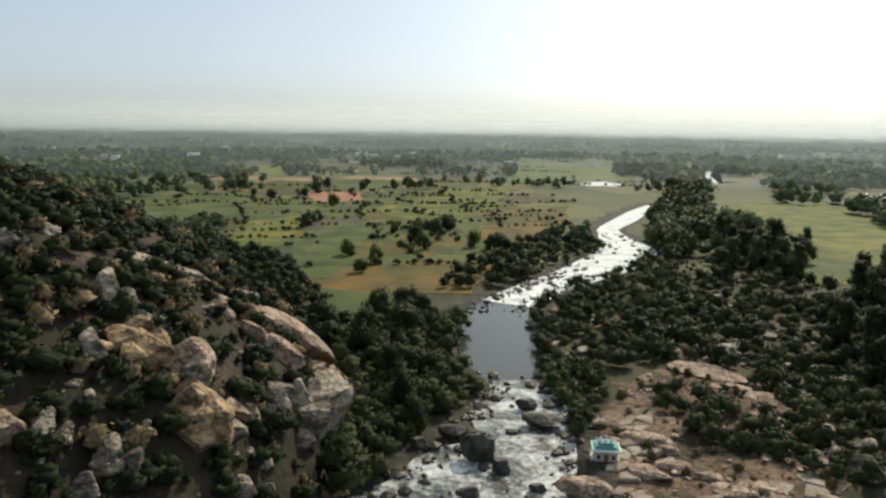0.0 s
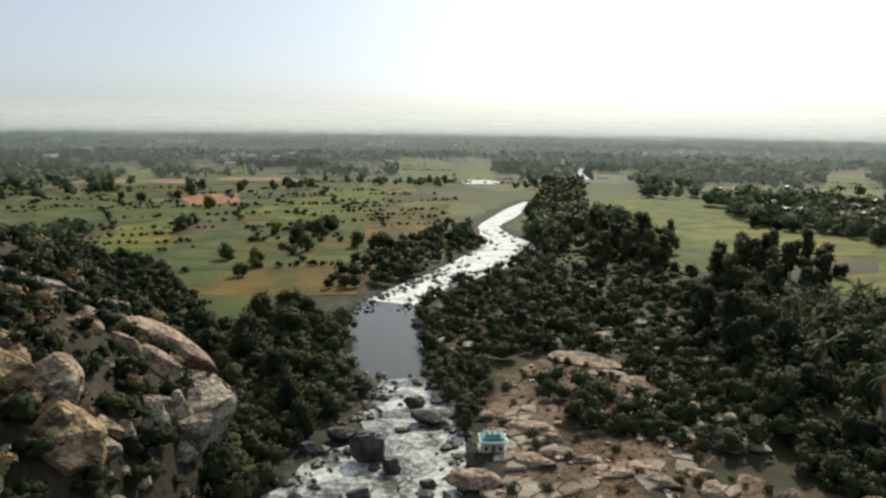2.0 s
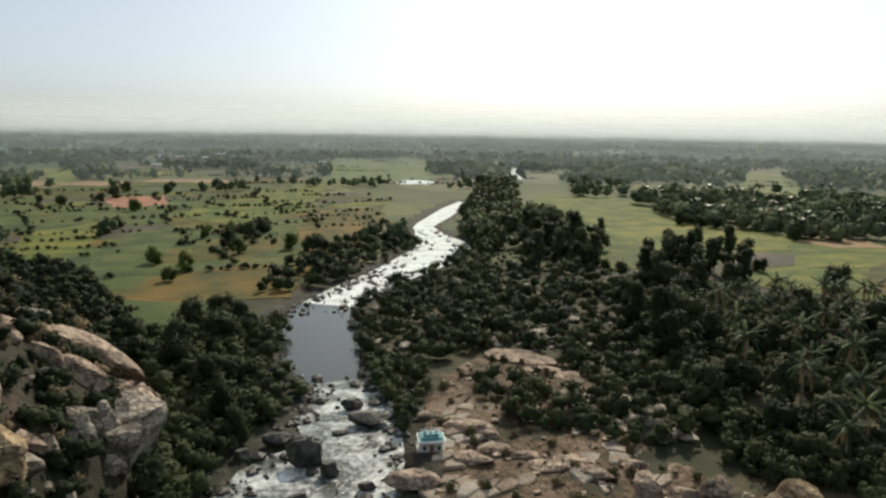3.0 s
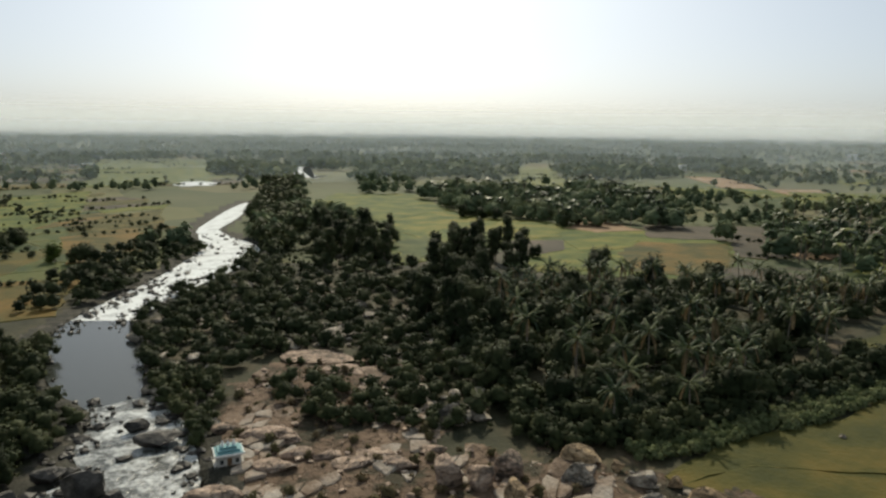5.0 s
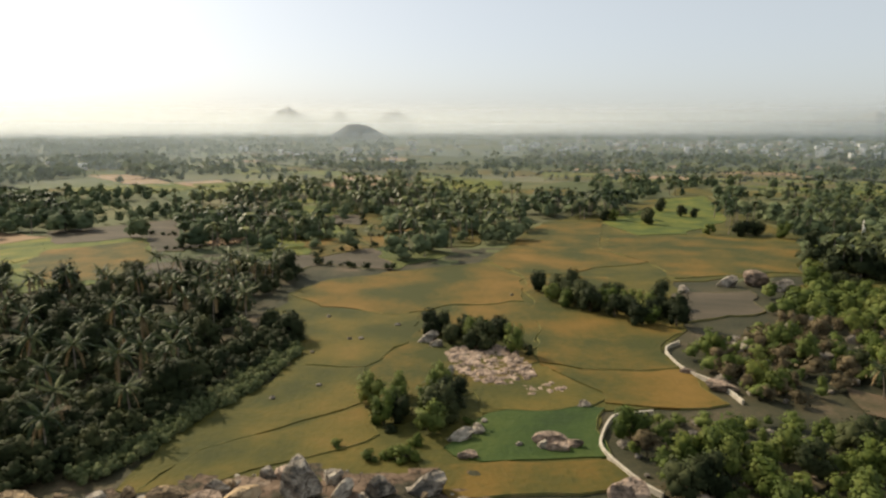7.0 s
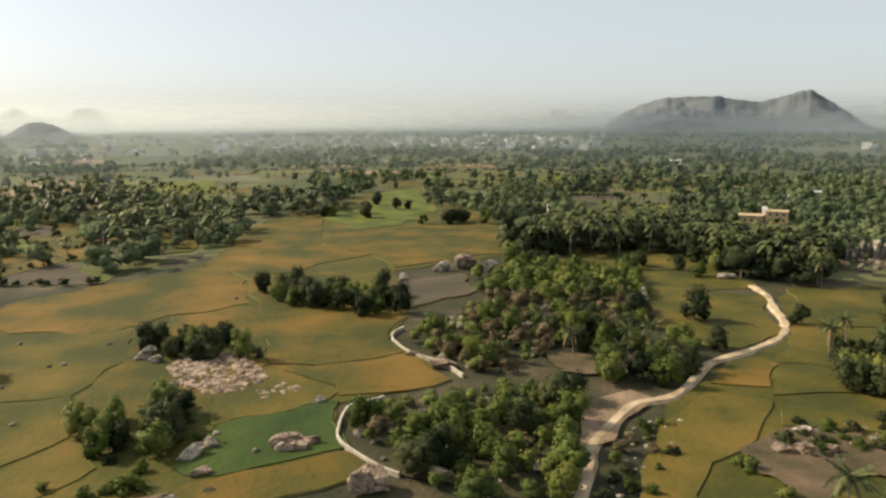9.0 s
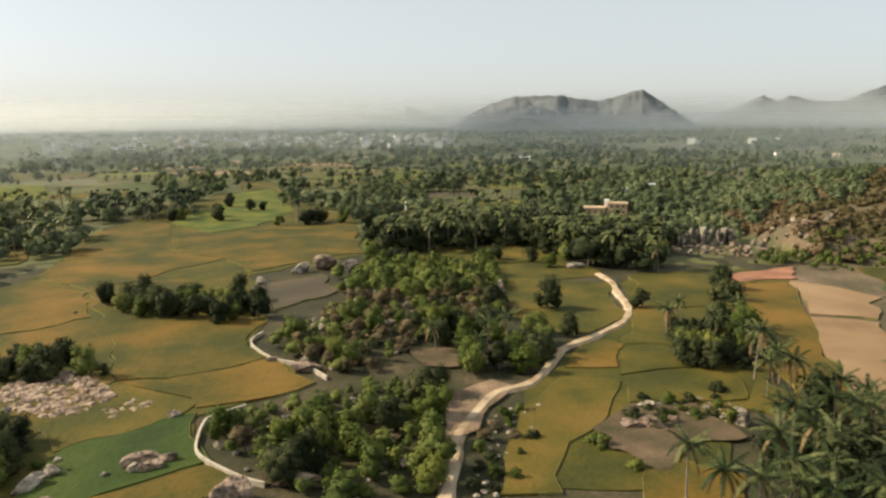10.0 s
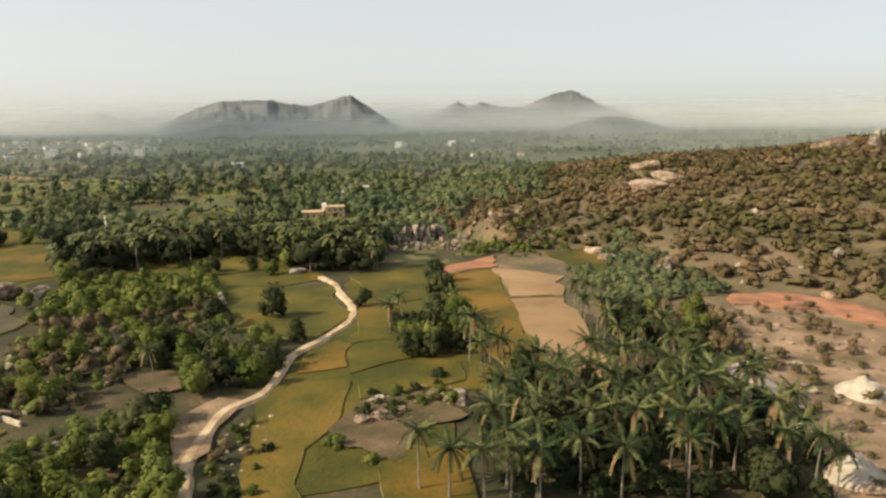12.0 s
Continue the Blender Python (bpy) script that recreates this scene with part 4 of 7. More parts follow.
def make_ground():
    rings = [0.0]
    r = 14.0
    while r < 4900:
        rings.append(r)
        r *= 1.0125 if 55 < r < 560 else 1.035
    rings.append(4900)
    n = 640
    ang = np.linspace(0, 2 * math.pi, n, endpoint=False)
    xs = np.concatenate([[0.0]] + [-q * np.sin(ang) for q in rings[1:]])
    ys = np.concatenate([[0.0]] + [q * np.cos(ang) for q in rings[1:]])
    zs = smooth_height(xs, ys)
    near = (np.hypot(xs, ys) < 1300) & (xs > -120) & (ys > 40)
    gap = np.full(xs.shape, 1e3)
    gap[near] = river_gap(xs[near], ys[near])
    far = np.hypot(xs, ys)
    flat = zs < 0.3
    rockf = np.zeros(xs.shape, bool)
    close = np.where((far > 50) & (far < 200))[0]
    wx = np.array([xs[i] + 7 * rough(xs[i], ys[i], 6, 4.4) for i in close])
    wy = np.array([ys[i] + 7 * rough(xs[i], ys[i], 6, 6.4) for i in close])
    rockf[close] = inside(ROCK_GROUND, wx, wy) | inside(FOOT_ROCKS, wx, wy)
    for i in range(len(xs)):
        if not flat[i]:
            zs[i] = ground_z(xs[i], ys[i])
        elif far[i] < 900:
            zs[i] = -0.12 + 0.1 * rough(xs[i], ys[i], 7, 1.3)
            if rockf[i]:
                zs[i] += rock_bump(xs[i], ys[i])
    zs[gap < 1.5] = np.minimum(zs[gap < 1.5], -1.3)
    verts = np.stack([xs, ys, zs], 1)
    faces = [(0, 1 + k, 1 + (k + 1) % n) for k in range(n)]
    slot = [0] * n
    hw, he = hill_west(xs, ys), hill_east(xs, ys)
    for j in range(1, len(rings) - 1):
        a = 1 + (j - 1) * n
        for k in range(n):
            q = a + k
            k2 = (k + 1) % n
            faces.append((q, q + n, a + n + k2, a + k2))
            jit = 3 * rough(xs[q], ys[q], 12, 2.2)
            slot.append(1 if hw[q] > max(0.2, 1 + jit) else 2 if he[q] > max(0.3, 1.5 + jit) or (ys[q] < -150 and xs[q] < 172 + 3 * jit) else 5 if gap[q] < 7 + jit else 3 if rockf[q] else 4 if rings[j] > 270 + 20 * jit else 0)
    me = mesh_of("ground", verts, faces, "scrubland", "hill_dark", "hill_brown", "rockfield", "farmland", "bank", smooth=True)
    me.polygons.foreach_set("material_index", slot)
    return tagged(new("ground", me), "dry scrub plain with rocky hills reaching the horizon", "ground", kind="structure")


def farmland_material():
    """Far patchwork of small fields in green, yellow and brown, cell by cell."""
    m = material("far_farmland", [(0.2, (0.05, 0.064, 0.026)), (0.5, (0.075, 0.086, 0.034)), (0.8, (0.11, 0.11, 0.05))], scale=90, fine=20, bump=0.4, bump_scale=0.4)
    n, link = m.node_tree.nodes, m.node_tree.links.new
    geo = n.new("ShaderNodeNewGeometry")
    v = n.new("ShaderNodeTexVoronoi")
    v.inputs["Scale"].default_value = 1 / 75
    link(geo.outputs["Position"], v.inputs["Vector"])
    r = n.new("ShaderNodeValToRGB")
    r.color_ramp.interpolation = "CONSTANT"
    e = r.color_ramp.elements
    while len(e) < 6:
        e.new(0.5)
    for k, (p, c) in zip(e, [(0, (0.035, 0.048, 0.022)), (0.36, (0.10, 0.11, 0.038)), (0.52, (0.06, 0.08, 0.027)), (0.68, (0.17, 0.15, 0.055)), (0.80, (0.11, 0.09, 0.055)), (0.90, (0.22, 0.18, 0.10))]):
        k.position, k.color = p, (*c, 1)
    sep = n.new("ShaderNodeSeparateColor")
    link(v.outputs["Color"], sep.inputs[0]), link(sep.outputs[0], r.inputs[0])
    mix = n.new("ShaderNodeMix")
    mix.data_type = "RGBA"
    mix.inputs[0].default_value = 0.3
    bsdf = n["Principled BSDF"]
    old = bsdf.inputs["Base Color"].links[0].from_socket
    link(old, mix.inputs[6]), link(r.outputs[0], mix.inputs[7]), link(mix.outputs[2], bsdf.inputs["Base Color"])
    return m


M["farmland"] = farmland_material()
ground = make_ground()


# ---- water ----
def make_water(name, label, i0, i1, mat, z):
    line = river_line[i0:i1]
    v, f = [], []
    across = 6
    for i, (x, y, w) in enumerate(line):
        a, b = line[max(i - 1, 0)], line[min(i + 1, len(line) - 1)]
        d = Vector((b[0] - a[0], b[1] - a[1])).normalized()
        for k in range(across + 1):
            s = (k / across * 2 - 1) * (w + 1.6)
            v.append((x + d.y * s, y - d.x * s, z))
    for i in range(len(line) - 1):
        for k in range(across):
            q = i * (across + 1) + k
            f.append((q, q + 1, q + across + 2, q + across + 1))
    return tagged(new(name, mesh_of(name, v, f, mat)), label, "river", kind="structure")


ys_line = river_line[:, 1]
near_end = int(np.argmax(ys_line > 133))
pool_end = int(np.argmax(ys_line > 193))
make_water("water_rapids", "white broken river water rushing between dark rocks", 0, near_end + 1, "rapids", -0.30)
make_water("water_pool", "still grey pool of the river reflecting the sky", near_end, pool_end + 1, "pool", -0.34)
make_water("water_upstream", "shallow river water with painted white glitter and many stones", pool_end, len(river_line), "glitter", -0.30)


def ragged(poly, step, amp, seed):
    out = []
    p = np.array(poly, float)
    for a, b in zip(p, np.roll(p, -1, 0)):
        n = max(1, int(np.hypot(*(b - a)) / step))
        for k in range(n):
            q = a + (b - a) * k / n
            j = amp * min(1.0, np.hypot(*q) / 120)
            out.append((q[0] + j * rough(q[0], q[1], 9, seed), q[1] + j * rough(q[0], q[1], 9, seed + 4)))
    return out


def sheet(name, poly, z, mat):
    return new(name, mesh_of(name, [(x, y, z) for x, y in poly], [tuple(range(len(poly)))], mat))


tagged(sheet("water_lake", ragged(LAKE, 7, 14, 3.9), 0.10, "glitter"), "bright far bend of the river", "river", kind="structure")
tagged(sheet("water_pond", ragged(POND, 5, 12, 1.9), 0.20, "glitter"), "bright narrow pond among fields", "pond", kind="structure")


# ---- fields ----
LOOK = {"green": "green paddy field with low earth bunds", "vivid": "bright green young rice field", "lime": "yellow-green rice field with low bunds",
        "olive": "olive green ripening rice field", "amber": "ripe amber and green rice field", "straw": "pale harvested stubble field",
        "fallow": "dark ploughed fallow field", "redearth": "bare red earth clearing", "baresoil": "bare pinkish soil with stones"}
all_fields = []


def make_field(kind, poly, level):
    pts = ragged(poly, 4.0, 3.2, level * 37.0)
    area = sum(a[0] * b[1] - b[0] * a[1] for a, b in zip(pts, pts[1:] + pts[:1]))
    if area < 0:
        pts.reverse()
    n = len(pts)
    z = 0.06 + level
    verts = [(x, y, z) for x, y in pts] + [(x, y, -0.4) for x, y in pts]
    faces = [tuple(range(n))] + [(i, i + n, (i + 1) % n + n, (i + 1) % n) for i in range(n)]
    ob = tagged(new("field", mesh_of("field", verts, faces, kind)), LOOK[kind], "field", "fields of the valley", "structure")
    if kind not in ("redearth", "baresoil") and len(poly) < 10:
        bv, bf = [], []
        far = np.hypot(*np.mean(pts, 0))
        half = 0.07 + far / 6500
        for i in range(n):
            a, b = pts[i - 1], pts[(i + 1) % n]
            d = Vector((b[0] - a[0], b[1] - a[1])).normalized()
            x, y = pts[i]
            wob = half * (0.8 + 0.5 * rough(x, y, 4, 3.0))
            top = z + 0.03 + 0.08 * rough(x, y, 3, 8.0)
            for s, h in ((wob, -0.3), (wob * 0.35, top), (-wob * 0.35, top), (-wob, z - 0.05)):
                bv.append((x + d.y * s, y - d.x * s, h))
        for i in range(n):
            j = (i + 1) % n
            if rough(*pts[i], 14, 6.1) < -0.08:
                continue
            for k in range(3):
                bf.append((4 * i + k, 4 * i + k + 1, 4 * j + k + 1, 4 * j + k))
        part("bund", mesh_of("bund", bv, bf, "bund"), ob, "grassy earth bund round the field")
    all_fields.append(np.array(pts))
    return ob


def patchwork(region, cell, turn, kinds, seed, keep=0.9, lift=0.0):
    """Small irregular plots over a region of the plan, from a jittered turned grid; also gives the plots' corners."""
    r = random.Random(seed)
    c, s = math.cos(radians(turn)), math.sin(radians(turn))
    p = np.array(region, float)
    mid, reach = p.mean(0), np.max(np.hypot(*(p - p.mean(0)).T))
    n = int(reach / cell) + 1
    grid = {}
    for i in range(-n, n + 1):
        for j in range(-n, n + 1):
            u, v = (i + r.uniform(-0.3, 0.3)) * cell * 1.35, (j + r.uniform(-0.3, 0.3)) * cell * 0.8
            grid[i, j] = (mid[0] + u * c - v * s, mid[1] + u * s + v * c)
    edges = []
    for i in range(-n, n):
        for j in range(-n, n):
            quad = [grid[i, j], grid[i + 1, j], grid[i + 1, j + 1], grid[i, j + 1]]
            m = np.mean(quad, 0)
            if not within(region, *m) or r.random() > keep or any(water_gap(*q) < 4 for q in quad):
                continue
            make_field(r.choice(kinds), [tuple(m + (np.array(q) - m) * 0.975) for q in quad], lift)
            edges += [(quad[0], quad[1]), (quad[0], quad[3])]
    return edges


plot_edges = []
plot_edges += patchwork(PLOTS_WEST, 26, 12, ("green", "green", "green", "olive", "lime", "green", "fallow", "amber"), 1, 0.96)
plot_edges += patchwork(PLOTS_WEST_FAR, 48, -8, ("green", "lime", "olive", "fallow", "green", "straw"), 2, 0.6)
plot_edges += patchwork(PLOTS_EAST, 26, 35, ("fallow", "lime", "amber", "olive", "straw", "green", "fallow"), 3, 0.7)
plot_edges += patchwork(PLOTS_EAST_FAR, 55, 50, ("lime", "lime", "olive", "straw", "green"), 4, 0.45)
plot_edges += patchwork(PLOTS_SOUTH_FAR, 60, 80, ("lime", "olive", "green", "straw"), 5, 0.4)
plot_edges += patchwork(BELT_F, 30, 20, ("lime", "olive", "green", "green"), 6, 0.3, -0.02)
plot_edges += patchwork(BELT_K, 24, 60, ("lime", "olive", "green", "fallow"), 7, 0.22, -0.035)
plot_edges += patchwork(BELT_G, 40, 10, ("lime", "olive", "green", "straw"), 8, 0.25, -0.05)
level = 0.005
for table in (FIELDS_BASE, FIELDS_BASE_WEST, FIELDS_WEST_BANK, FIELDS_WEST_FAR, FIELDS_EAST_BANK, FIELDS_EAST_FAR, FIELDS_PADDY_NEAR, FIELDS_PADDY_MID, FIELDS_SOUTH, FIELDS_SOUTH_FAR, FIELDS_SOUTH_NEAR):
    for kind, *poly in table:
        make_field(kind, poly, level)
        level += 0.005


def field_mask():
    gx, gy = np.meshgrid(np.arange(-400, 800, 3.0), np.arange(-800, 1100, 3.0), indexing="ij")
    hit = np.zeros(gx.shape, bool)
    for p in all_fields:
        i0, j0 = np.maximum(0, (p.min(0) + (400, 800)) // 3).astype(int)
        i1, j1 = np.maximum(0, (p.max(0) + (400, 800)) // 3 + 2).astype(int)
        hit[i0:i1, j0:j1] |= inside(p, gx[i0:i1, j0:j1], gy[i0:i1, j0:j1])
    return hit


FIELD_MASK = field_mask()


def in_field(x, y):
    i, j = int((x + 401.5) // 3), int((y + 801.5) // 3)
    return 0 <= i < FIELD_MASK.shape[0] and 0 <= j < FIELD_MASK.shape[1] and bool(FIELD_MASK[i, j])


# ---- track and walls ----
def ribbon(name, line, half, z, mat, thick=0.3, wobble=0.0, foot=0.0):
    v, f = [], []
    n = len(line)
    for i in range(n):
        a, b = line[max(i - 1, 0)], line[min(i + 1, n - 1)]
        d = Vector((b[0] - a[0], b[1] - a[1])).normalized()
        x, y = line[i][:2]
        w = half * (1 + wobble * rough(x, y, 5, 2.0))
        for s, h in ((w + foot, z - thick), (w, z), (-w, z), (-w - foot, z - thick)):
            v.append((x + d.y * s, y - d.x * s, h))
    for i in range(n - 1):
        for k in range(3):
            f.append((4 * i + k, 4 * i + k + 1, 4 * i + k + 5, 4 * i + k + 4))
    f += [(0, 1, 2, 3), (4 * n - 1, 4 * n - 2, 4 * n - 3, 4 * n - 4)]
    return mesh_of(name, v, f, mat)


road_line = along(ROAD, 1.5)
tagged(new("road", ribbon("road", road_line, 0.72, 0.50, "track", 0.6, 0.7, 0.55)), "pale sandy dirt track winding between fields", "road", kind="structure")
tagged(new("ground_soil", mesh_of("ground_soil", [(x, y, 0.04) for x, y in ragged(SOIL_SOUTH, 3, 4, 5.5)], [tuple(range(len(ragged(SOIL_SOUTH, 3, 4, 5.5))))], "baresoil")), "bare pinkish quarry soil with thin grass", "ground", kind="structure")
clearing = [(106, -40), (115, -45), (118, -55), (113, -57), (106, -49), (99, -43), (97, -37)]
tagged(new("pavement", mesh_of("clearing", [(x, y, 0.46) for x, y in ragged(clearing, 3, 1.5, 3.3)], [tuple(range(len(ragged(clearing, 3, 1.5, 3.3))))], "baresoil")), "bare earth clearing beside the track", "ground", kind="structure")
SOIL_PATCHES = [[(99.0, -22.0), (109.4, -27.0), (114.0, -34.4), (104.2, -33.0), (96.4, -27.1)], [(96.3, -8.8), (99.6, -14.7), (92.3, -16.8), (91.0, -10.2)], [(141.8, -46.4), (138.1, -56.2), (130.5, -61.4), (125.3, -50.5), (131.1, -44.4)], [(92.9, -61.1), (98.4, -71.1), (93.2, -86.0), (84.0, -80.0), (78.0, -62.9), (84.4, -58.6)]]
for poly in SOIL_PATCHES:
    edge = ragged(poly, 1.5, 6.0, 7.7)
    tagged(new("ground_soil", mesh_of("ground_soil", [(x, y, 0.44) for x, y in edge], [tuple(range(len(edge)))], "drysoil")), "bare brown earth between bushes and stones", "ground", kind="structure")
for wall_line in (CANAL_WALL_A, CANAL_WALL_B):
    tagged(new("canal_wall", ribbon("canal_wall", along(wall_line, 1.2), 0.2, 0.75, "wall_stone", 1.4, 0.06)), "low pale masonry wall edging the scrub", "wall", "low walls of the canal", "structure")


# ---- far hills and haze ----
def polar(bearing, distance):
    return -math.sin(radians(bearing)) * distance, math.cos(radians(bearing)) * distance


def mountain(knots, distance, depth, mat, seed, label):
    """A ridge along bearings, from knots of bearing and height in degrees over the eye's level, with gullied slopes."""
    b = np.array([-k[0] for k in knots])
    e = np.array([k[1] for k in knots])
    nx, ny = 150, 26
    v, f = [], []
    for j in range(ny + 1):
        w = j / ny * 2 - 1
        for i in range(nx + 1):
            q = b[0] + (b[-1] - b[0]) * i / nx
            crest = H + math.tan(radians(float(np.interp(q, b, e)))) * distance
            crest *= 1 + 0.035 * noise.noise((q * 3.1 + seed, seed, 0)) + 0.02 * noise.noise((q * 8.0, seed, 3))
            slope = max(0.0, 1 - abs(w)) ** 0.8
            gully = noise.noise((q * 0.45 + seed, w * 1.6, seed)) * 0.34 + noise.noise((q * 1.2, w * 3.0, seed)) * 0.18 + noise.noise((q * 3.0, w * 7, seed)) * 0.06
            h = crest * slope * (1 + gully * min(1.0, 3 * abs(w)))
            x, y = polar(-q, distance + w * depth)
            v.append((x, y, max(-1, h - 1)))
    for j in range(ny):
        for i in range(nx):
            q = j * (nx + 1) + i
            f.append((q, q + 1, q + nx + 2, q + nx + 1))
    return tagged(new("mountain", mesh_of("mountain", v, f, mat, smooth=True)), label, "mountain", "far mountains", "structure")


mountain([(-111.6, -0.7), (-113.2, 0.42), (-114.7, 1.12), (-116.4, 1.6), (-118.1, 1.72), (-120.3, 1.66), (-121.7, 1.38), (-122.9, 1.2), (-124.3, 1.52), (-125.3, 1.86), (-126.2, 2.02), (-127.0, 1.54), (-128.0, 0.9), (-129.0, 0.2), (-130.4, -0.8)],
         3000, 330, "mountain", 1.7, "long bare grey mountain with a rocky peak")
mountain([(-112.0, -0.9), (-113.8, 0.1), (-115.6, 0.75), (-117.3, 1.02), (-119.0, 0.7), (-120.8, 0.05), (-122.5, -0.9)], 2700, 220, "mountain", 4.1, "dark rounded foothill of the grey mountain")
mountain([(-131.5, -0.3), (-132.4, 0.35), (-133.6, 0.9), (-134.7, 1.46), (-135.6, 0.98), (-136.5, 1.43), (-138.0, 0.95), (-139.8, 0.93), (-141.1, 1.55), (-142.4, 2.0), (-143.6, 2.18), (-144.6, 1.7), (-145.9, 0.97), (-147.8, 0.45), (-150.0, -0.4)],
         4000, 300, "mountain", 5.2, "pale hazy mountain with several peaks")
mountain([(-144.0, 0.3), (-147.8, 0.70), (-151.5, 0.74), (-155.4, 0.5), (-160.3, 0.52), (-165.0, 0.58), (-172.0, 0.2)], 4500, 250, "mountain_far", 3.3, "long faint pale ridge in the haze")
mountain([(-142.4, -0.95), (-144.0, -0.3), (-145.4, 0.08), (-146.6, 0.22), (-148.0, 0.0), (-149.6, -0.4), (-151.6, -0.95)], 2350, 160, "mountain", 8.8, "low rounded dark hill in the haze")
mountain([(-67.9, -0.95), (-68.6, -0.45), (-69.3, -0.02), (-70.2, 0.12), (-71.0, -0.1), (-71.8, -0.5), (-72.6, -0.95)], 2450, 140, "mountain", 2.4, "small dark hill on the horizon")
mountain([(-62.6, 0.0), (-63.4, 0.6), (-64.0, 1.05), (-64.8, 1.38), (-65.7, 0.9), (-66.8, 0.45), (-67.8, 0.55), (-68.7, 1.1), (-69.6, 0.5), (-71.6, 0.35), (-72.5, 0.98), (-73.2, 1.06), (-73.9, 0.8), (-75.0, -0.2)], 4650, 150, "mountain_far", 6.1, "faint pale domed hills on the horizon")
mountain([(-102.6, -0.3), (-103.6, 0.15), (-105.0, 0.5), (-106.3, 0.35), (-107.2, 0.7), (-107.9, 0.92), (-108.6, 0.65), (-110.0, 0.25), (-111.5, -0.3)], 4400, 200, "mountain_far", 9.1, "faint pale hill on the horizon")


def haze_ring(radius, top, solid, colour, label, glow=0.0):
    """A see-through sheet added round the horizon in place of haze, lit by sun and sky: densest at the foot, clear at
    the top.
    """
    m = bpy.data.materials.new("haze_sheet")
    m.use_nodes = True
    n, link = m.node_tree.nodes, m.node_tree.links.new
    n.remove(n["Principled BSDF"])
    geo = n.new("ShaderNodeNewGeometry")
    sep = n.new("ShaderNodeSeparateXYZ")
    link(geo.outputs["Position"], sep.inputs[0])
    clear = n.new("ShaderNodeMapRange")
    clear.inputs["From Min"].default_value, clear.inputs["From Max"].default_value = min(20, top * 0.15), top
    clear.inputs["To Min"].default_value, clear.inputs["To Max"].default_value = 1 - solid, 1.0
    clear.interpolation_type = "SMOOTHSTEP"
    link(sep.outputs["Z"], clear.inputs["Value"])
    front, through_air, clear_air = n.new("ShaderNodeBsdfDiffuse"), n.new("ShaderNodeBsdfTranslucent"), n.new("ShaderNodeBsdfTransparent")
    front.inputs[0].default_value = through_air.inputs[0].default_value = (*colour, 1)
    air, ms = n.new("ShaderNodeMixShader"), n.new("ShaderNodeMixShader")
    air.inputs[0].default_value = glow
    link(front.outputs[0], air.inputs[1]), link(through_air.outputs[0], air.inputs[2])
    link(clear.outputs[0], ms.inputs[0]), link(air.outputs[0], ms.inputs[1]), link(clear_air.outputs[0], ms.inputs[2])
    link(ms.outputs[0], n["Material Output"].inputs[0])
    M[label] = m
    k = 180
    v, f = [], []
    for i in range(k):
        a = 2 * math.pi * i / k
        for z in (-20, top):
            v.append((radius * math.sin(a), radius * math.cos(a), z))
    for i in range(k):
        j = (i + 1) % k
        f.append((2 * i, 2 * i + 1, 2 * j + 1, 2 * j))
    return tagged(new("backdrop", mesh_of("backdrop", v, f, label)), label, "sky", kind="structure")


# Added sheets, each veiling whatever lies beyond its radius.
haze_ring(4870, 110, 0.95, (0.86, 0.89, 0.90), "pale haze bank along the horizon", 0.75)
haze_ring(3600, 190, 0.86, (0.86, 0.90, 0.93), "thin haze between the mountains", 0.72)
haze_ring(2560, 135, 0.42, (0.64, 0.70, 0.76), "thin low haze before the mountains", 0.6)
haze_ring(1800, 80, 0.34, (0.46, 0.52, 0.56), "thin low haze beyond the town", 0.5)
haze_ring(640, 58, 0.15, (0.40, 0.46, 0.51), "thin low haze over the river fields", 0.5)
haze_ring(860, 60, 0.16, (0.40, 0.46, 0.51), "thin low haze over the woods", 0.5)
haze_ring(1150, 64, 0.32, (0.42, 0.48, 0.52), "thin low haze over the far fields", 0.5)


# ---- plants ----
def tube(path, radii, sides=6):
    v, f = [], []
    for i, p in enumerate(path):
        a, b = Vector(path[max(i - 1, 0)]), Vector(path[min(i + 1, len(path) - 1)])
        q = (b - a).to_track_quat("Z", "Y")
        for k in range(sides):
            t = 2 * math.pi * k / sides
            v.append(Vector(p) + q @ Vector((math.cos(t) * radii[i], math.sin(t) * radii[i], 0)))
    for i in range(len(path) - 1):
        for k in range(sides):
            f.append((i * sides + k, i * sides + (k + 1) % sides, (i + 1) * sides + (k + 1) % sides, (i + 1) * sides + k))
    f.append(tuple(range((len(path) - 1) * sides, len(path) * sides)))
    return v, f


def joined(pieces):
    v, f = [], []
    for pv, pf in pieces:
        k = len(v)
        v += list(pv)
        f += [tuple(i + k for i in q) for q in pf]
    return v, f


def unit_lump():
    """A cube of two by two faces a side, pushed out to a ball: quads of corner directions."""
    quads_ = []
    for axis in range(3):
        for side in (-1, 1):
            for a in (-1, 0):
                for b in (-1, 0):
                    ring = [(a, b), (a + 1, b), (a + 1, b + 1), (a, b + 1)]
                    if side < 0:
                        ring.reverse()
                    for p, q in ring:
                        c = [0.0, 0.0, 0.0]
                        c[axis], c[(axis + 1) % 3], c[(axis + 2) % 3] = side, p, q
                        quads_.append(c)
    u = np.array(quads_, float)
    return u / np.linalg.norm(u, axis=1)[:, None]


LUMP = unit_lump()


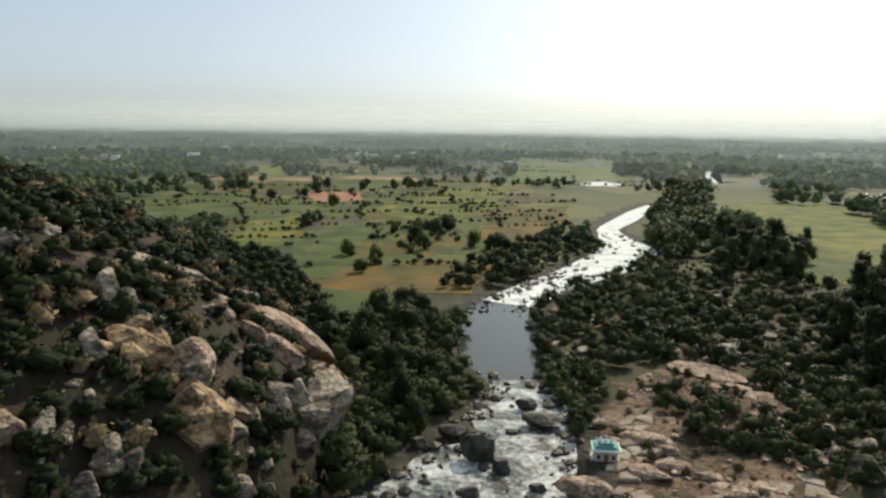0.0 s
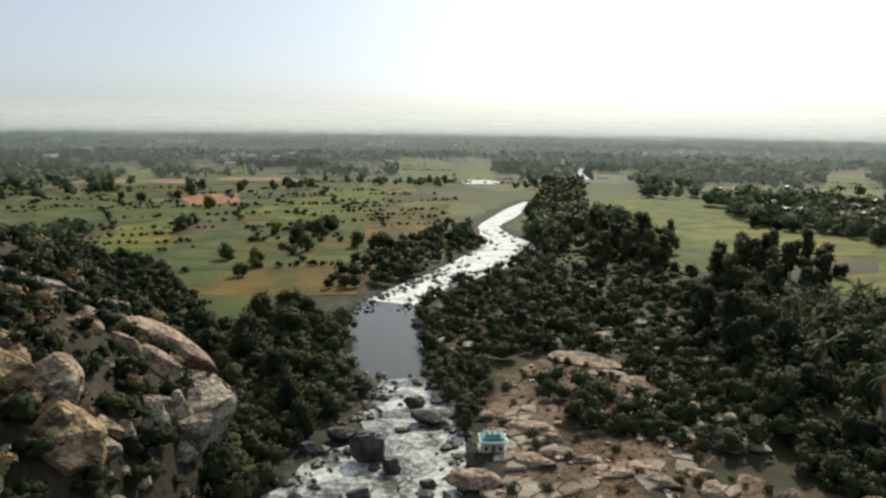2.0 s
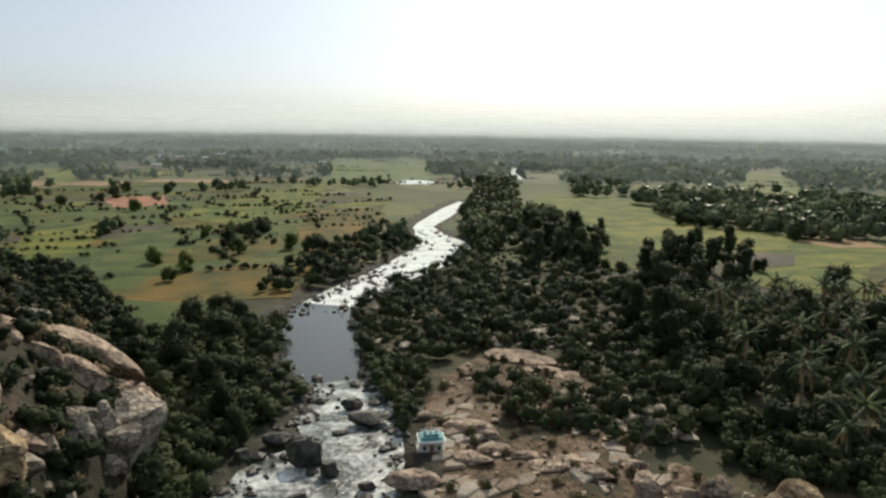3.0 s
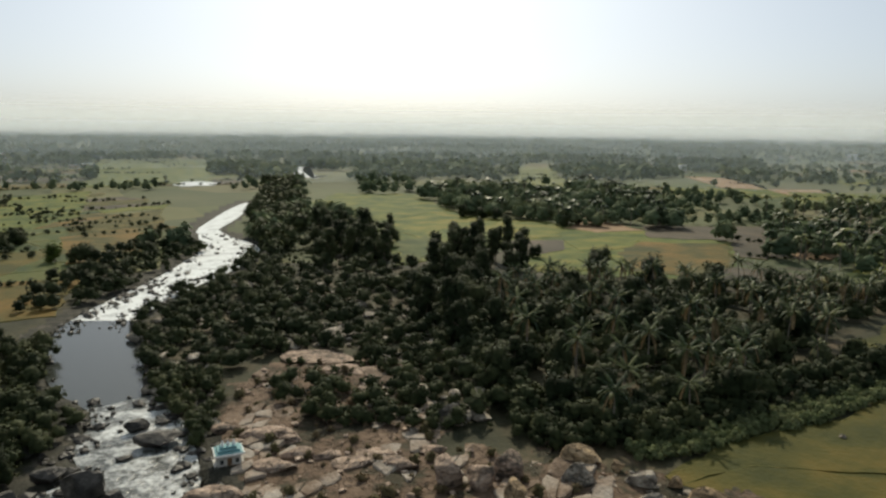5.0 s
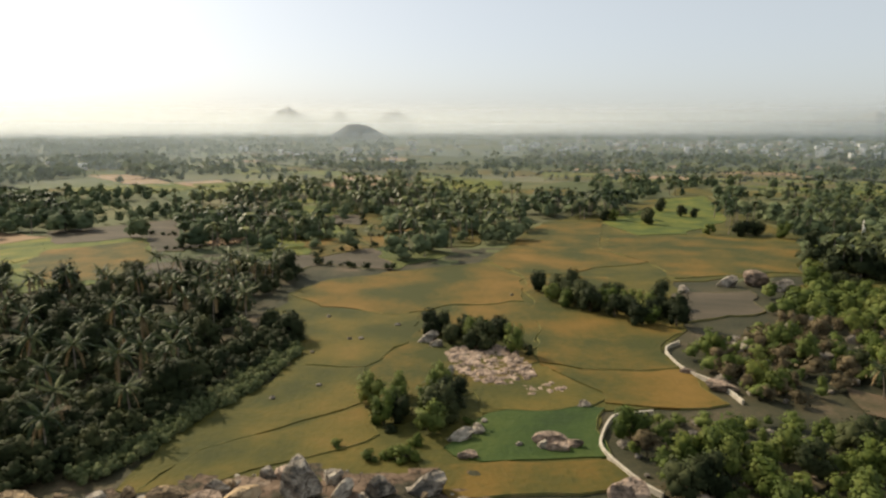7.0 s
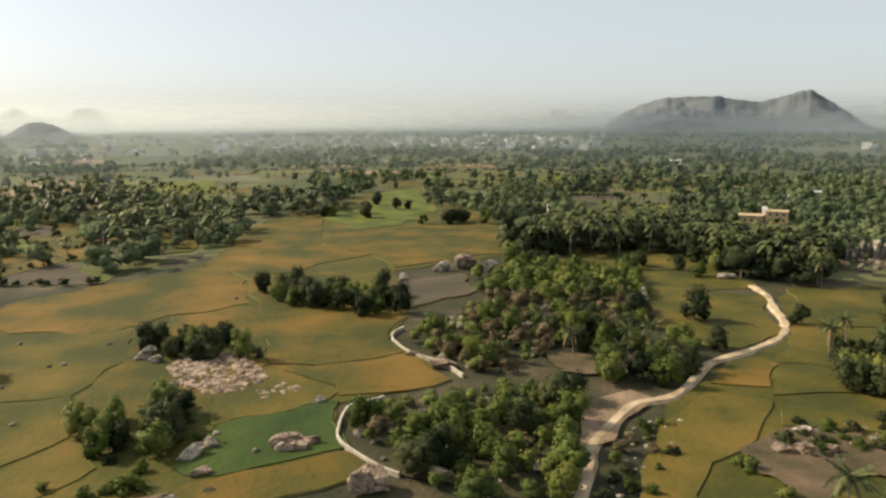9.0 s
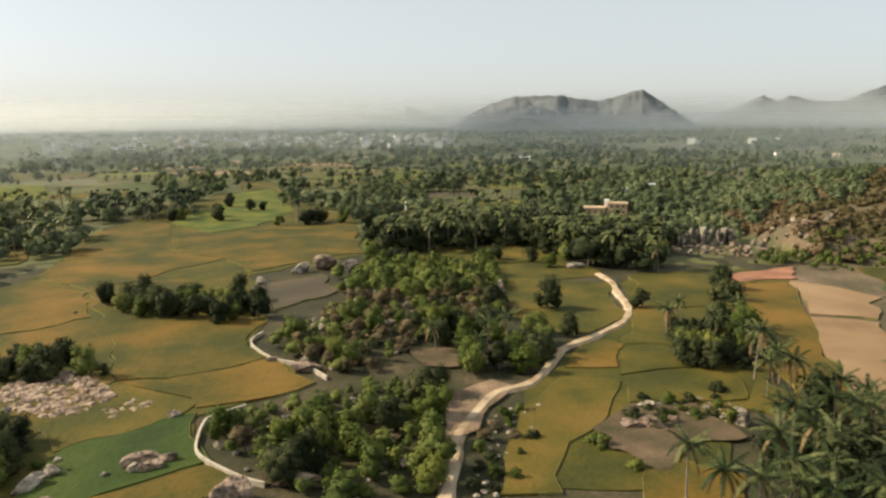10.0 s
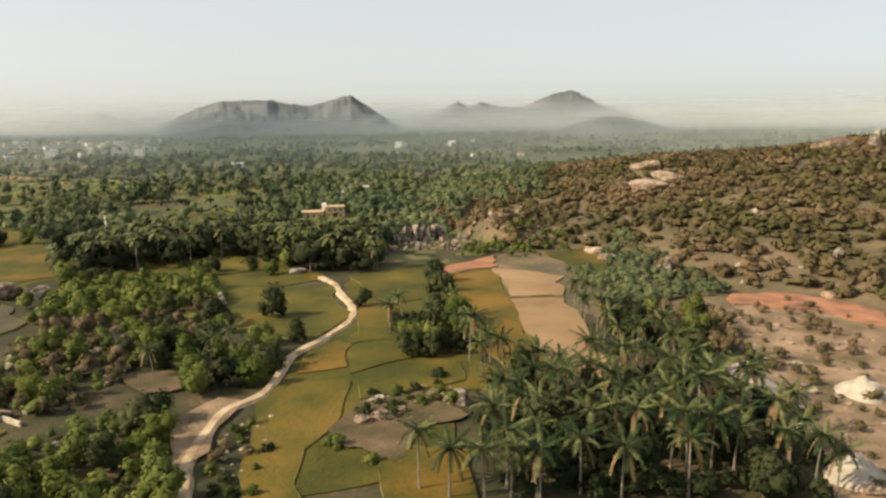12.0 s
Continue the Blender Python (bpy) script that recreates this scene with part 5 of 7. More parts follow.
def leaf_clumps(rs, centres, radii, middle, counts, sizes, flat=0.35, core=0.72):
    """Many small tilted leaf sprays on the shells of uneven blobs, each blob with a rough solid heart; middle is the heart of each blob's plant."""
    centres, radii, middle = np.asarray(centres, float), np.asarray(radii, float), np.asarray(middle, float)
    pick = np.repeat(np.arange(len(centres)), counts)
    count = len(pick)
    d = rs.normal(size=(count, 3))
    d /= np.linalg.norm(d, axis=1)[:, None]
    d[:, 2] = np.where(d[:, 2] < -0.35, -d[:, 2], d[:, 2])
    c, r = centres[pick], radii[pick]
    pos = c + d * r * (rs.uniform(0.8, 1.26, (count, 1)))
    nrm = d * 1.1 + rs.normal(size=(count, 3)) * 0.38 + (0, 0, flat)
    nrm /= np.linalg.norm(nrm, axis=1)[:, None]
    u = np.cross(nrm, rs.normal(size=(count, 3)))
    u /= np.linalg.norm(u, axis=1)[:, None] + 1e-9
    w = np.cross(nrm, u)
    s = np.asarray(sizes, float)[pick][:, None] * rs.uniform(0.55, 1.3, (count, 1))
    e = rs.uniform(0.5, 1.0, (count, 1))
    v = np.stack([pos - u * s, pos - w * s * e * 0.8 + nrm * s * 0.2, pos + u * s * rs.uniform(0.7, 1.2, (count, 1)), pos + w * s * e + nrm * s * 0.15], 1).reshape(-1, 3)
    out = pos - middle[pick]
    out /= np.linalg.norm(out, axis=1)[:, None] + 1e-9
    soft = np.repeat(d * 0.75 + out * 0.45 + nrm * 0.22 + (0, 0, 0.15), 4, axis=0)
    if core:
        n = len(centres)
        phase = rs.uniform(0, 6.28, (n, 1))
        wave = 1 + 0.16 * np.sin(LUMP[None, :, 0] * 4.1 + phase) * np.sin(LUMP[None, :, 1] * 3.7 + phase * 1.7) + 0.12 * np.sin(LUMP[None, :, 2] * 5.3 + phase * 2.3)
        body = centres[:, None, :] + LUMP[None] * radii[:, None, :] * wave[:, :, None] * core
        away = body - middle[:, None, :]
        away /= np.linalg.norm(away, axis=2)[:, :, None] + 1e-9
        v = np.concatenate([v, body.reshape(-1, 3)])
        soft = np.concatenate([soft, (LUMP[None] * 0.85 + away * 0.45 + (0, 0, 0.1)).reshape(-1, 3)])
    soft /= np.linalg.norm(soft, axis=1)[:, None] + 1e-9
    return v, soft


def crown_mesh(rs, radius, height, base, count, size, mat, lobes=9, name="crown"):
    blobs = []
    for i in range(lobes):
        a = rs.uniform(0, 2 * math.pi)
        k = rs.uniform(0.15, 0.72) * radius
        hz = base + height * (0.16 + 0.72 * (i + rs.uniform(0, 1)) / lobes)
        k *= 1.15 - 0.6 * abs(hz - base - height * 0.42) / height
        rr = radius * rs.uniform(0.30, 0.55)
        blobs.append(((k * math.cos(a), k * math.sin(a), hz), (rr, rr * rs.uniform(0.8, 1.2), rr * rs.uniform(0.6, 0.9) * min(1.6, height / radius / 1.1))))
    area = np.array([r[0] * r[1] for _, r in blobs])
    v, soft = leaf_clumps(rs, [b[0] for b in blobs], [b[1] for b in blobs], [(0, 0, base + height * 0.42)] * lobes, np.maximum(8, count * area / area.sum()).astype(int), [size * 0.85] * lobes)
    return quad_mesh(name, v, soft, mat)


def trunk_mesh(rs, height, radius, limbs, reach, mat="bark"):
    bend = rs.uniform(-0.4, 0.4, 2)
    path = [(bend[0] * t * t, bend[1] * t * t, height * t) for t in (0, 0.35, 0.7, 1)]
    pieces = [tube(path, [radius * 1.3, radius, radius * 0.8, radius * 0.5])]
    for i in range(limbs):
        a = 2 * math.pi * (i + rs.uniform(0, 0.6)) / limbs
        z = height * rs.uniform(0.45, 0.8)
        tip = (math.cos(a) * reach, math.sin(a) * reach, z + reach * rs.uniform(0.6, 1.0))
        mid = (tip[0] * 0.45, tip[1] * 0.45, z + (tip[2] - z) * 0.35)
        pieces.append(tube([(0, 0, z), mid, tip], [radius * 0.55, radius * 0.4, radius * 0.15], 5))
    v, f = joined(pieces)
    return mesh_of("trunk", v, f, mat)


def tree_proto(kind, seed):
    rs = np.random.default_rng(seed)
    if kind == "broad":
        h, r = rs.uniform(6.5, 8), rs.uniform(3.2, 4.2)
        spec = ("leafy_tree", trunk_mesh(rs, h * 0.5, 0.2, 5, r * 0.6), crown_mesh(rs, r, h * 0.92, h * 0.05, 540, 0.50, ("leaf", "leaf_dark", "leaf_fresh")[seed % 3], 11))
    elif kind == "dark":
        h, r = rs.uniform(7, 9), rs.uniform(3.4, 4.4)
        spec = ("leafy_tree", trunk_mesh(rs, h * 0.55, 0.24, 5, r * 0.6), crown_mesh(rs, r, h * 0.95, h * 0.02, 540, 0.54, "leaf_dark", 12))
    elif kind == "tall":
        h, r = rs.uniform(13, 16), rs.uniform(2.6, 3.4)
        spec = ("tall_tree", trunk_mesh(rs, h * 0.8, 0.26, 6, r * 0.7), crown_mesh(rs, r, h * 0.97, h * 0.02, 700, 0.54, "leaf_dark", 17))
    elif kind == "dry":
        h, r = rs.uniform(4.5, 6), rs.uniform(2.6, 3.4)
        spec = ("thorn_tree", trunk_mesh(rs, h * 0.6, 0.15, 7, r * 0.75), crown_mesh(rs, r, h * 0.7, h * 0.3, 420, 0.34, "leaf_dry", 10))
    elif kind == "bush":
        r = rs.uniform(1.5, 2.2)
        spec = ("bush", trunk_mesh(rs, r * 0.6, 0.09, 5, r * 0.5), crown_mesh(rs, r, r * 1.3, -0.1, 260, 0.30, ("leaf", "leaf_dark", "leaf_fresh")[seed % 3], 8))
    else:
        r = rs.uniform(1.2, 1.9)
        spec = ("bush", trunk_mesh(rs, r * 0.6, 0.08, 6, r * 0.6), crown_mesh(rs, r, r * 1.2, -0.1, 200, 0.27, "leaf_dry", 7))
    return spec


WORDS = {"broad": ("rounded leafy green tree beside the fields", "tree"), "dark": ("dense dark green leafy tree", "tree"), "tall": ("tall narrow dark tree of the riverside wood", "tree"),
         "dry": ("half-bare brownish thorn tree on rocky ground", "tree"), "bush": ("low rounded green bush", "bush"), "drybush": ("dry brown thorn bush", "bush")}
PROTO = {k: [tree_proto(k, 100 * i + j) for j in range(n)] for i, (k, n) in enumerate((("broad", 6), ("dark", 5), ("tall", 4), ("dry", 3), ("bush", 5), ("drybush", 3)))}
made = {}
pyrand = random.Random(5)
planted = []


def plant(kind, x, y, size=1.0, squeeze=1.0):
    j = pyrand.randrange(len(PROTO[kind]))
    name, trunk, crown = PROTO[kind][j]
    m = Matrix.LocRotScale((x, y, ground_z(x, y) - 0.15), Euler((0, 0, pyrand.uniform(0, 6.28))), (size, size, size * squeeze))
    if (kind, j) not in made:
        root = tagged(new(name), *WORDS[kind], "trees and bushes of the valley")
        part("trunk", trunk, root)
        part("crown", crown, root)
        root.matrix_basis = m
        root.scale = (1, 1, 1)
        root.matrix_basis = m
        made[kind, j] = root
        proto_scale[root.name] = Vector(m.to_scale())
    else:
        src = made[kind, j]
        k = proto_scale[src.name]
        copy_thing(src, m @ Matrix.Diagonal((1 / k.x, 1 / k.y, 1 / k.z, 1)))
    planted.append((x, y))


proto_scale = {}


def scatter(poly, count, gap, clear=True, tries=40):
    """Seeded places inside a polygon at a least distance, off river, road and fields."""
    p = np.array(poly, float)
    lo, hi = p.min(0), p.max(0)
    got = []
    for _ in range(count * tries):
        if len(got) >= count:
            break
        x, y = pyrand.uniform(lo[0], hi[0]), pyrand.uniform(lo[1], hi[1])
        if not within(poly, x, y) or any((x - a) ** 2 + (y - b) ** 2 < gap * gap for a, b in got):
            continue
        if clear and (water_gap(x, y) < 1.5 or np.min(np.hypot(road_line[:, 0] - x, road_line[:, 1] - y)) < 2.6):
            continue
        got.append((x, y))
    return got


def in_glade(x, y):
    """Open ground: the yard of the farmhouse, the boulder heap, the bend of the river and the foot of the pillar."""
    u, v = (x * 316 + y * -209) / 379, (-x * -209 + y * 316) / 379
    b, d = math.degrees(math.atan2(-x, y)), math.hypot(x, y)
    return 330 < u < 392 and abs(v) < 17 or -134.5 < b < -128.3 and 222 < d < 305 or -24.3 < b < -20.4 and 500 < d < 800 or -108.3 < b < -107.3 and 302 < d < 370


def grove(poly, count, gap, mix, lo=0.8, hi=1.2):
    kinds, weights = zip(*mix)
    for x, y in scatter(poly, count, gap):
        if in_glade(x, y):
            continue
        k = pyrand.choices(kinds, weights)[0]
        if k == "palm":
            palm(x, y, pyrand.uniform(lo, hi))
        else:
            plant(k, x, y, pyrand.uniform(lo, hi), pyrand.uniform(0.85, 1.15))


# palms
def frond_mesh(rs, length, droop, rise, mat):
    """A feather-shaped palm leaf: a bent midrib with hanging leaflets on both sides."""
    n = 13
    pts = []
    for i in range(n + 1):
        t = i / n
        pts.append(Vector((length * t * (1 - 0.18 * t * droop), 0, rise * length * t - droop * length * 0.62 * t * t)))
    v, f = [], []
    for i in range(n):
        a, b = pts[i], pts[i + 1]
        w = 0.07 * (1 - i / n) + 0.02
        k = len(v)
        v += [a + Vector((0, w, 0)), a - Vector((0, w, 0)), b - Vector((0, w, 0)), b + Vector((0, w, 0))]
        f.append((k, k + 1, k + 2, k + 3))
        if i == 0:
            continue
        t = (i + 0.5) / n
        span = 0.56 * math.sin(min(1.0, t * 1.25 + 0.12) * math.pi * 0.62) * (1.15 - 0.55 * t)
        for s in (1, -1):
            sweep = 0.45 + rs.uniform(-0.1, 0.15)
            tip = Vector((span * sweep, s * span, -span * (0.28 + 0.3 * droop + rs.uniform(-0.1, 0.2))))
            k = len(v)
            mid = (a + b) / 2
            v += [a, b, mid + tip * 1.05 + (b - a) * 0.4, mid + tip * 0.92 - (b - a) * 0.05]
            f.append((k, k + 1, k + 2, k + 3))
    return mesh_of("frond", v, f, mat)


def palm_proto(seed):
    rs = np.random.default_rng(900 + seed)
    h = rs.uniform(7.5, 11)
    lean = rs.uniform(-1.0, 1.0, 2)
    root = tagged(new("coconut_palm"), "coconut palm with a slender ringed trunk and drooping fronds", "palm tree", "coconut palms of the valley")
    path = [(lean[0] * t * t, lean[1] * t * t, h * t) for t in (0, 0.2, 0.45, 0.7, 1)]
    v, f = tube(path, [0.26, 0.18, 0.15, 0.14, 0.16], 7)
    part("trunk", mesh_of("trunk", v, f, "palm_bark"), root)
    top = path[-1]
    count = 16
    for i in range(count):
        tier = i % 3
        a = 2 * math.pi * i * 0.382 + rs.uniform(-0.15, 0.15)
        ob = part("frond", FRONDS[tier][int(rs.integers(2))], root)
        ob.matrix_basis = Matrix.Translation(top) @ Euler((0, 0, a)).to_matrix().to_4x4() @ Matrix.Scale(float(rs.uniform(0.88, 1.12)), 4)
    for i in range(2):
        ob = part("frond", FRONDS[3][i], root, "dry brown hanging frond")
        ob.matrix_basis = Matrix.Translation(top) @ Euler((0, 0, rs.uniform(0, 6.28))).to_matrix().to_4x4()
    bm = bmesh.new()
    for i in range(7):
        a = i * 0.9
        bmesh.ops.create_icosphere(bm, subdivisions=1, radius=0.13, matrix=Matrix.Translation((top[0] + 0.26 * math.cos(a), top[1] + 0.26 * math.sin(a), top[2] - 0.25 - 0.12 * (i % 2))))
    me = bpy.data.meshes.new("coconuts")
    bm.to_mesh(me)
    bm.free()
    me.materials.append(M["frond_dry"])
    part("coconuts", me, root, "cluster of small coconuts")
    return root


rs0 = np.random.default_rng(77)
FRONDS = [[frond_mesh(rs0, 3.6, d, r, "frond") for _ in range(2)] for d, r in ((0.45, 0.75), (0.8, 0.38), (1.15, 0.12))]
FRONDS.append([frond_mesh(rs0, 2.8, 1.6, -0.5, "frond_dry") for _ in range(2)])
PALMS = [palm_proto(i) for i in range(5)]
palm_used = set()


def palm(x, y, size=1.0):
    i = pyrand.randrange(len(PALMS))
    m = Matrix.LocRotScale((x, y, ground_z(x, y) - 0.15), Euler((0, 0, pyrand.uniform(0, 6.28))), (size,) * 3)
    if i not in palm_used:
        palm_used.add(i)
        PALMS[i].matrix_basis = m
        proto_scale[PALMS[i].name] = size
    else:
        copy_thing(PALMS[i], m @ Matrix.Scale(1 / proto_scale[PALMS[i].name], 4))
    planted.append((x, y))


# groves, by stretch of the plan
grove(PALM_WOOD, 66, 3.6, [("palm", 8), ("dark", 1)], 0.85, 1.12)
grove(PALM_ROW, 18, 4.0, [("palm", 4), ("dark", 1)], 0.8, 1.0)
grove(PALM_ISLE, 14, 3.2, [("palm", 3), ("broad", 2)], 0.7, 0.95)
grove(PALM_ISLE_B, 5, 3.6, [("palm", 1)], 0.8, 1.0)
grove(WALL_PALMS, 18, 3.6, [("palm", 1), ("broad", 3)], 0.6, 0.9)
grove(PALM_GROVE, 110, 5.5, [("palm", 5), ("dark", 2)], 0.8, 1.15)
grove(RIVER_WOOD, 22, 6.0, [("dark", 3), ("tall", 1)], 0.7, 1.0)
grove(TALL_CLUMP_A, 26, 4.5, [("tall", 4), ("dark", 1)], 0.8, 1.1)
grove(TALL_CLUMP_B, 26, 5.0, [("tall", 3), ("dark", 2)], 0.8, 1.1)
grove(ISLAND_A, 16, 2.6, [("broad", 1), ("dark", 2), ("bush", 1)], 0.5, 0.8)
grove(ISLAND_B, 20, 3.0, [("broad", 3), ("bush", 2)], 0.55, 0.85)
grove(ISLAND_C, 28, 3.4, [("dark", 3), ("broad", 1)], 0.6, 0.9)
grove(SCRUB_MID, 30, 4.2, [("broad", 4), ("dry", 2), ("dark", 1)], 0.55, 0.85)
grove(SCRUB_WALL, 38, 3.6, [("broad", 4), ("bush", 4), ("dry", 1)], 0.5, 0.85)
grove(SCRUB_WEST, 16, 5.0, [("dark", 1)], 0.6, 0.9)
grove(ROW_WOOD, 36, 6.0, [("dark", 4), ("broad", 2), ("palm", 3), ("tall", 1)], 0.75, 1.0)
grove(GROVE_EDGE, 10, 4.0, [("dark", 4), ("palm", 1), ("bush", 2)], 0.55, 0.95)
grove(ROCK_GARDEN, 14, 2.4, [("bush", 1)], 0.6, 1.0)
grove(ROADSIDE, 16, 2.4, [("bush", 3), ("drybush", 1)], 0.5, 0.9)
grove(BUSH_MOUND, 24, 3.2, [("dry", 2), ("broad", 1)], 0.6, 0.9)
for spot in LONE_PALMS:
    palm(*spot, pyrand.uniform(0.85, 1.05))
for spot in ROAD_TREES:
    plant("broad", *spot, pyrand.uniform(0.6, 0.85))
for spot in FIELD_TREES_WEST + FIELD_TREES_EAST + FIELD_TREES_SOUTH:
    far = math.hypot(*spot)
    plant("bush" if far < 140 else pyrand.choice(("broad", "dark")), *spot, pyrand.uniform(0.7, 1.1), 0.9)


# ---- far woods and hill scrub (uncountable) ----
def woods(name, label, spots, count, size, mat, rs):
    """One mesh of many small trees: spots of x, y, height, spread."""
    c, q, mid, each, sizes = [], [], [], [], []
    for x, y, h, r in spots:
        z = ground_z(x, y)
        for up, wide in ((0.4, 0.9), (0.62, 0.8), (0.78, 0.55)):
            c.append((x + rs.uniform(-0.35, 0.35) * r, y + rs.uniform(-0.35, 0.35) * r, z + h * up))
            q.append((r * wide, r * wide * rs.uniform(0.8, 1.2), h * 0.3))
            mid.append((x, y, z + h * 0.4))
            each.append(max(1, round(count * wide / 2.25)))
            sizes.append(size * h / 7)
    v, soft = leaf_clumps(rs, c, q, mid, each, sizes, 0.3, 0.74 if count > 16 else 0)
    return tagged(new(name, quad_mesh(name, v, soft, mat)), label, "trees", kind="stuff")


def far_palms(label, poly, count, gap, lo=7.0, hi=12.0):
    """Joined far coconut palms: a thin trunk and a star of bent fronds each."""
    vs, ns, slots = [], [], []
    for x, y in scatter(poly, count, gap, True, 14):
        if in_glade(x, y) or poly in (BELT_F, BELT_G, BELT_K, WOOD_MID) and in_field(x, y):
            continue
        z, h = ground_z(x, y), pyrand.uniform(lo, hi)
        tx, ty = x + pyrand.uniform(-0.8, 0.8), y + pyrand.uniform(-0.8, 0.8)
        a0 = pyrand.uniform(0, 6.28)
        for k in range(3):
            a, b = a0 + 2.1 * k, a0 + 2.1 * (k + 1)
            r0, r1 = 0.28, 0.2
            vs += [(x + r0 * math.cos(a), y + r0 * math.sin(a), z - 0.2), (x + r0 * math.cos(b), y + r0 * math.sin(b), z - 0.2), (tx + r1 * math.cos(b), ty + r1 * math.sin(b), z + h), (tx + r1 * math.cos(a), ty + r1 * math.sin(a), z + h)]
            m = (math.cos((a + b) / 2), math.sin((a + b) / 2), 0)
            ns += [m] * 4
            slots.append(0)
        size = h * pyrand.uniform(0.30, 0.38)
        for k in range(11):
            a = a0 + 2.4 * k
            rise, drop = (0.75, 0.25) if k % 3 == 0 else (0.35, -0.25) if k % 3 == 1 else (0.0, -0.75)
            c, q = math.cos(a), math.sin(a)
            ring = [(0.05, 0.15, 0.0), (0.55, 0.26, rise * 0.5), (1.0, 0.07, drop * 0.8)]
            for (d0, w0, z0), (d1, w1, z1) in zip(ring, ring[1:]):
                for d, w, zz in ((d0, -w0, z0), (d1, -w1, z1), (d1, w1, z1), (d0, w0, z0)):
                    vs.append((tx + size * (d * c - w * q), ty + size * (d * q + w * c), z + h + size * zz))
                    ns.append((c * 0.6, q * 0.6, 0.55 + rise * 0.3))
                slots.append(1)
    me = quad_mesh("palms", np.array(vs), np.array(ns), "palm_bark", "frond")
    me.polygons.foreach_set("material_index", slots)
    return tagged(new("palms", me), label, "palm trees", kind="stuff")


def far_spots(count, near, far, lo, hi, cut, scale, seed, sector=(-172, 40)):
    out = []
    r = random.Random(seed)
    while len(out) < count:
        d = math.exp(r.uniform(math.log(near), math.log(far)))
        x, y = polar(r.uniform(*sector), d)
        if rough(x, y, scale, seed) + 0.5 * rough(x, y, scale / 3, seed + 3) < cut or height_at(x, y) > 0.5:
            continue
        if in_field(x, y) or (d < 900 and water_gap(x, y) < 3):
            continue
        if within(LAKE, x, y) or within(POND, x, y):
            continue
        b = math.degrees(math.atan2(-x, y))
        if -112 < b < -73 and 1120 < d < 2400 and r.random() < 0.85:
            continue
        if -25 < b < -20.5 and 520 < d < 800 or -18.5 < b < -15.5 and 380 < d < 460 or -15 < b < -10 and 450 < d < 690:
            continue
        h = r.uniform(lo, hi)
        out.append((x, y, h, h * r.uniform(0.3, 0.6)))
    return out


rsw = np.random.default_rng(31)


def thicket(label, poly, count, gap, lo, hi, clumps, size, mat, clear=True, gaps=-2.0, off_fields=False):
    """Joined dense scrub filling a stretch of the plan."""
    spots = []
    for x, y in scatter(poly, count, gap, clear, 14):
        if rough(x, y, 32, 4.7) < gaps or in_glade(x, y) or off_fields and in_field(x, y):
            continue
        h = pyrand.uniform(lo, hi)
        spots.append((x, y, h, h * pyrand.uniform(0.45, 0.8)))
    return woods("thicket", label, spots, clumps, size, mat, rsw)


thicket("dense dark scrub on the stony river bank", SCRUB_WEST, 210, 2.4, 2.0, 4.5, 80, 0.75, "leaf_dark")
thicket("dense dark scrub between slabs of rock", SCRUB_EAST, 120, 3.6, 1.8, 4.2, 80, 0.75, "leaf_dark")
thicket("dark scrub along the river", EAST_BANK, 110, 3.2, 1.8, 4.2, 80, 0.75, "leaf_dark")
thicket("wide dark scrub under the riverside trees", EAST_WIDE, 300, 3.6, 1.6, 5.0, 60, 0.9, "leaf_dark")
thicket("dark undergrowth below the palms", PALM_GROVE, 330, 3.2, 2.0, 5.0, 60, 0.9, "leaf_dark")
thicket("dark undergrowth of the wood", RIVER_WOOD, 150, 2.6, 2.0, 5.0, 60, 0.9, "leaf_dark")
thicket("undergrowth in shade below the palms", PALM_WOOD, 110, 2.6, 1.5, 3.5, 100, 0.95, "leaf_dark")
thicket("dark undergrowth up to the reeds", GROVE_EDGE, 190, 2.0, 1.6, 3.8, 60, 0.9, "leaf_dark")
thicket("pale green reeds along the field edge", REEDS, 260, 0.9, 0.9, 1.9, 50, 1.5, "reed")
thicket("dark scrub over the rocky bank", ROCK_SCRUB, 64, 2.6, 1.6, 3.8, 100, 0.90, "leaf_dark")
for poly, count in ((EAST_WIDE, 420), (SCRUB_EAST, 170), (ROCK_SCRUB, 120), ([(45, 141), (68, 129), (66, 108), (56, 92), (50, 100), (52, 120)], 40)):
    thicket("low dark brush filling the ground between bushes", poly, count, 2.4, 0.8, 2.0, 46, 1.3, "leaf_dark")
thicket("low dry brush between the slabs of rock", ROCK_GROUND, 120, 2.4, 0.6, 1.9, 60, 1.2, "scrub_leaf")
RIVER_EDGE = [(19.2, 141.1), (33.4, 142.3), (31.3, 125.9), (22.7, 108.1), (17.4, 124.0)]
thicket("dark bushes at the water's edge", RIVER_EDGE, 60, 1.8, 1.2, 3.4, 70, 0.85, "leaf_dark")
thicket("dark bushes on the bare rock", ROCK_BUSHES, 22, 2.6, 2.2, 3.8, 80, 0.75, "leaf_dark")
thicket("dry thorn bushes over the quarry soil", SOIL_SOUTH, 70, 2.5, 1.0, 2.4, 90, 1.00, "scrub_leaf")
thicket("dark scrub at the foot of the hill", SCRUB_TOE, 260, 3.0, 2.0, 5.0, 60, 1.24, "leaf_dark")
thicket("trees and scrub beside the river", BANK_TREES, 120, 3.6, 1.6, 4.6, 60, 1.24, "leaf_dark")
thicket("dark trees beside the river bend", BANK_EAST, 150, 4.0, 4.0, 9.0, 60, 1.24, "leaf_dark")
thicket("sunlit scrub between boulders", SCRUB_MID, 55, 3.0, 1.5, 3.6, 70, 0.8, "leaf")
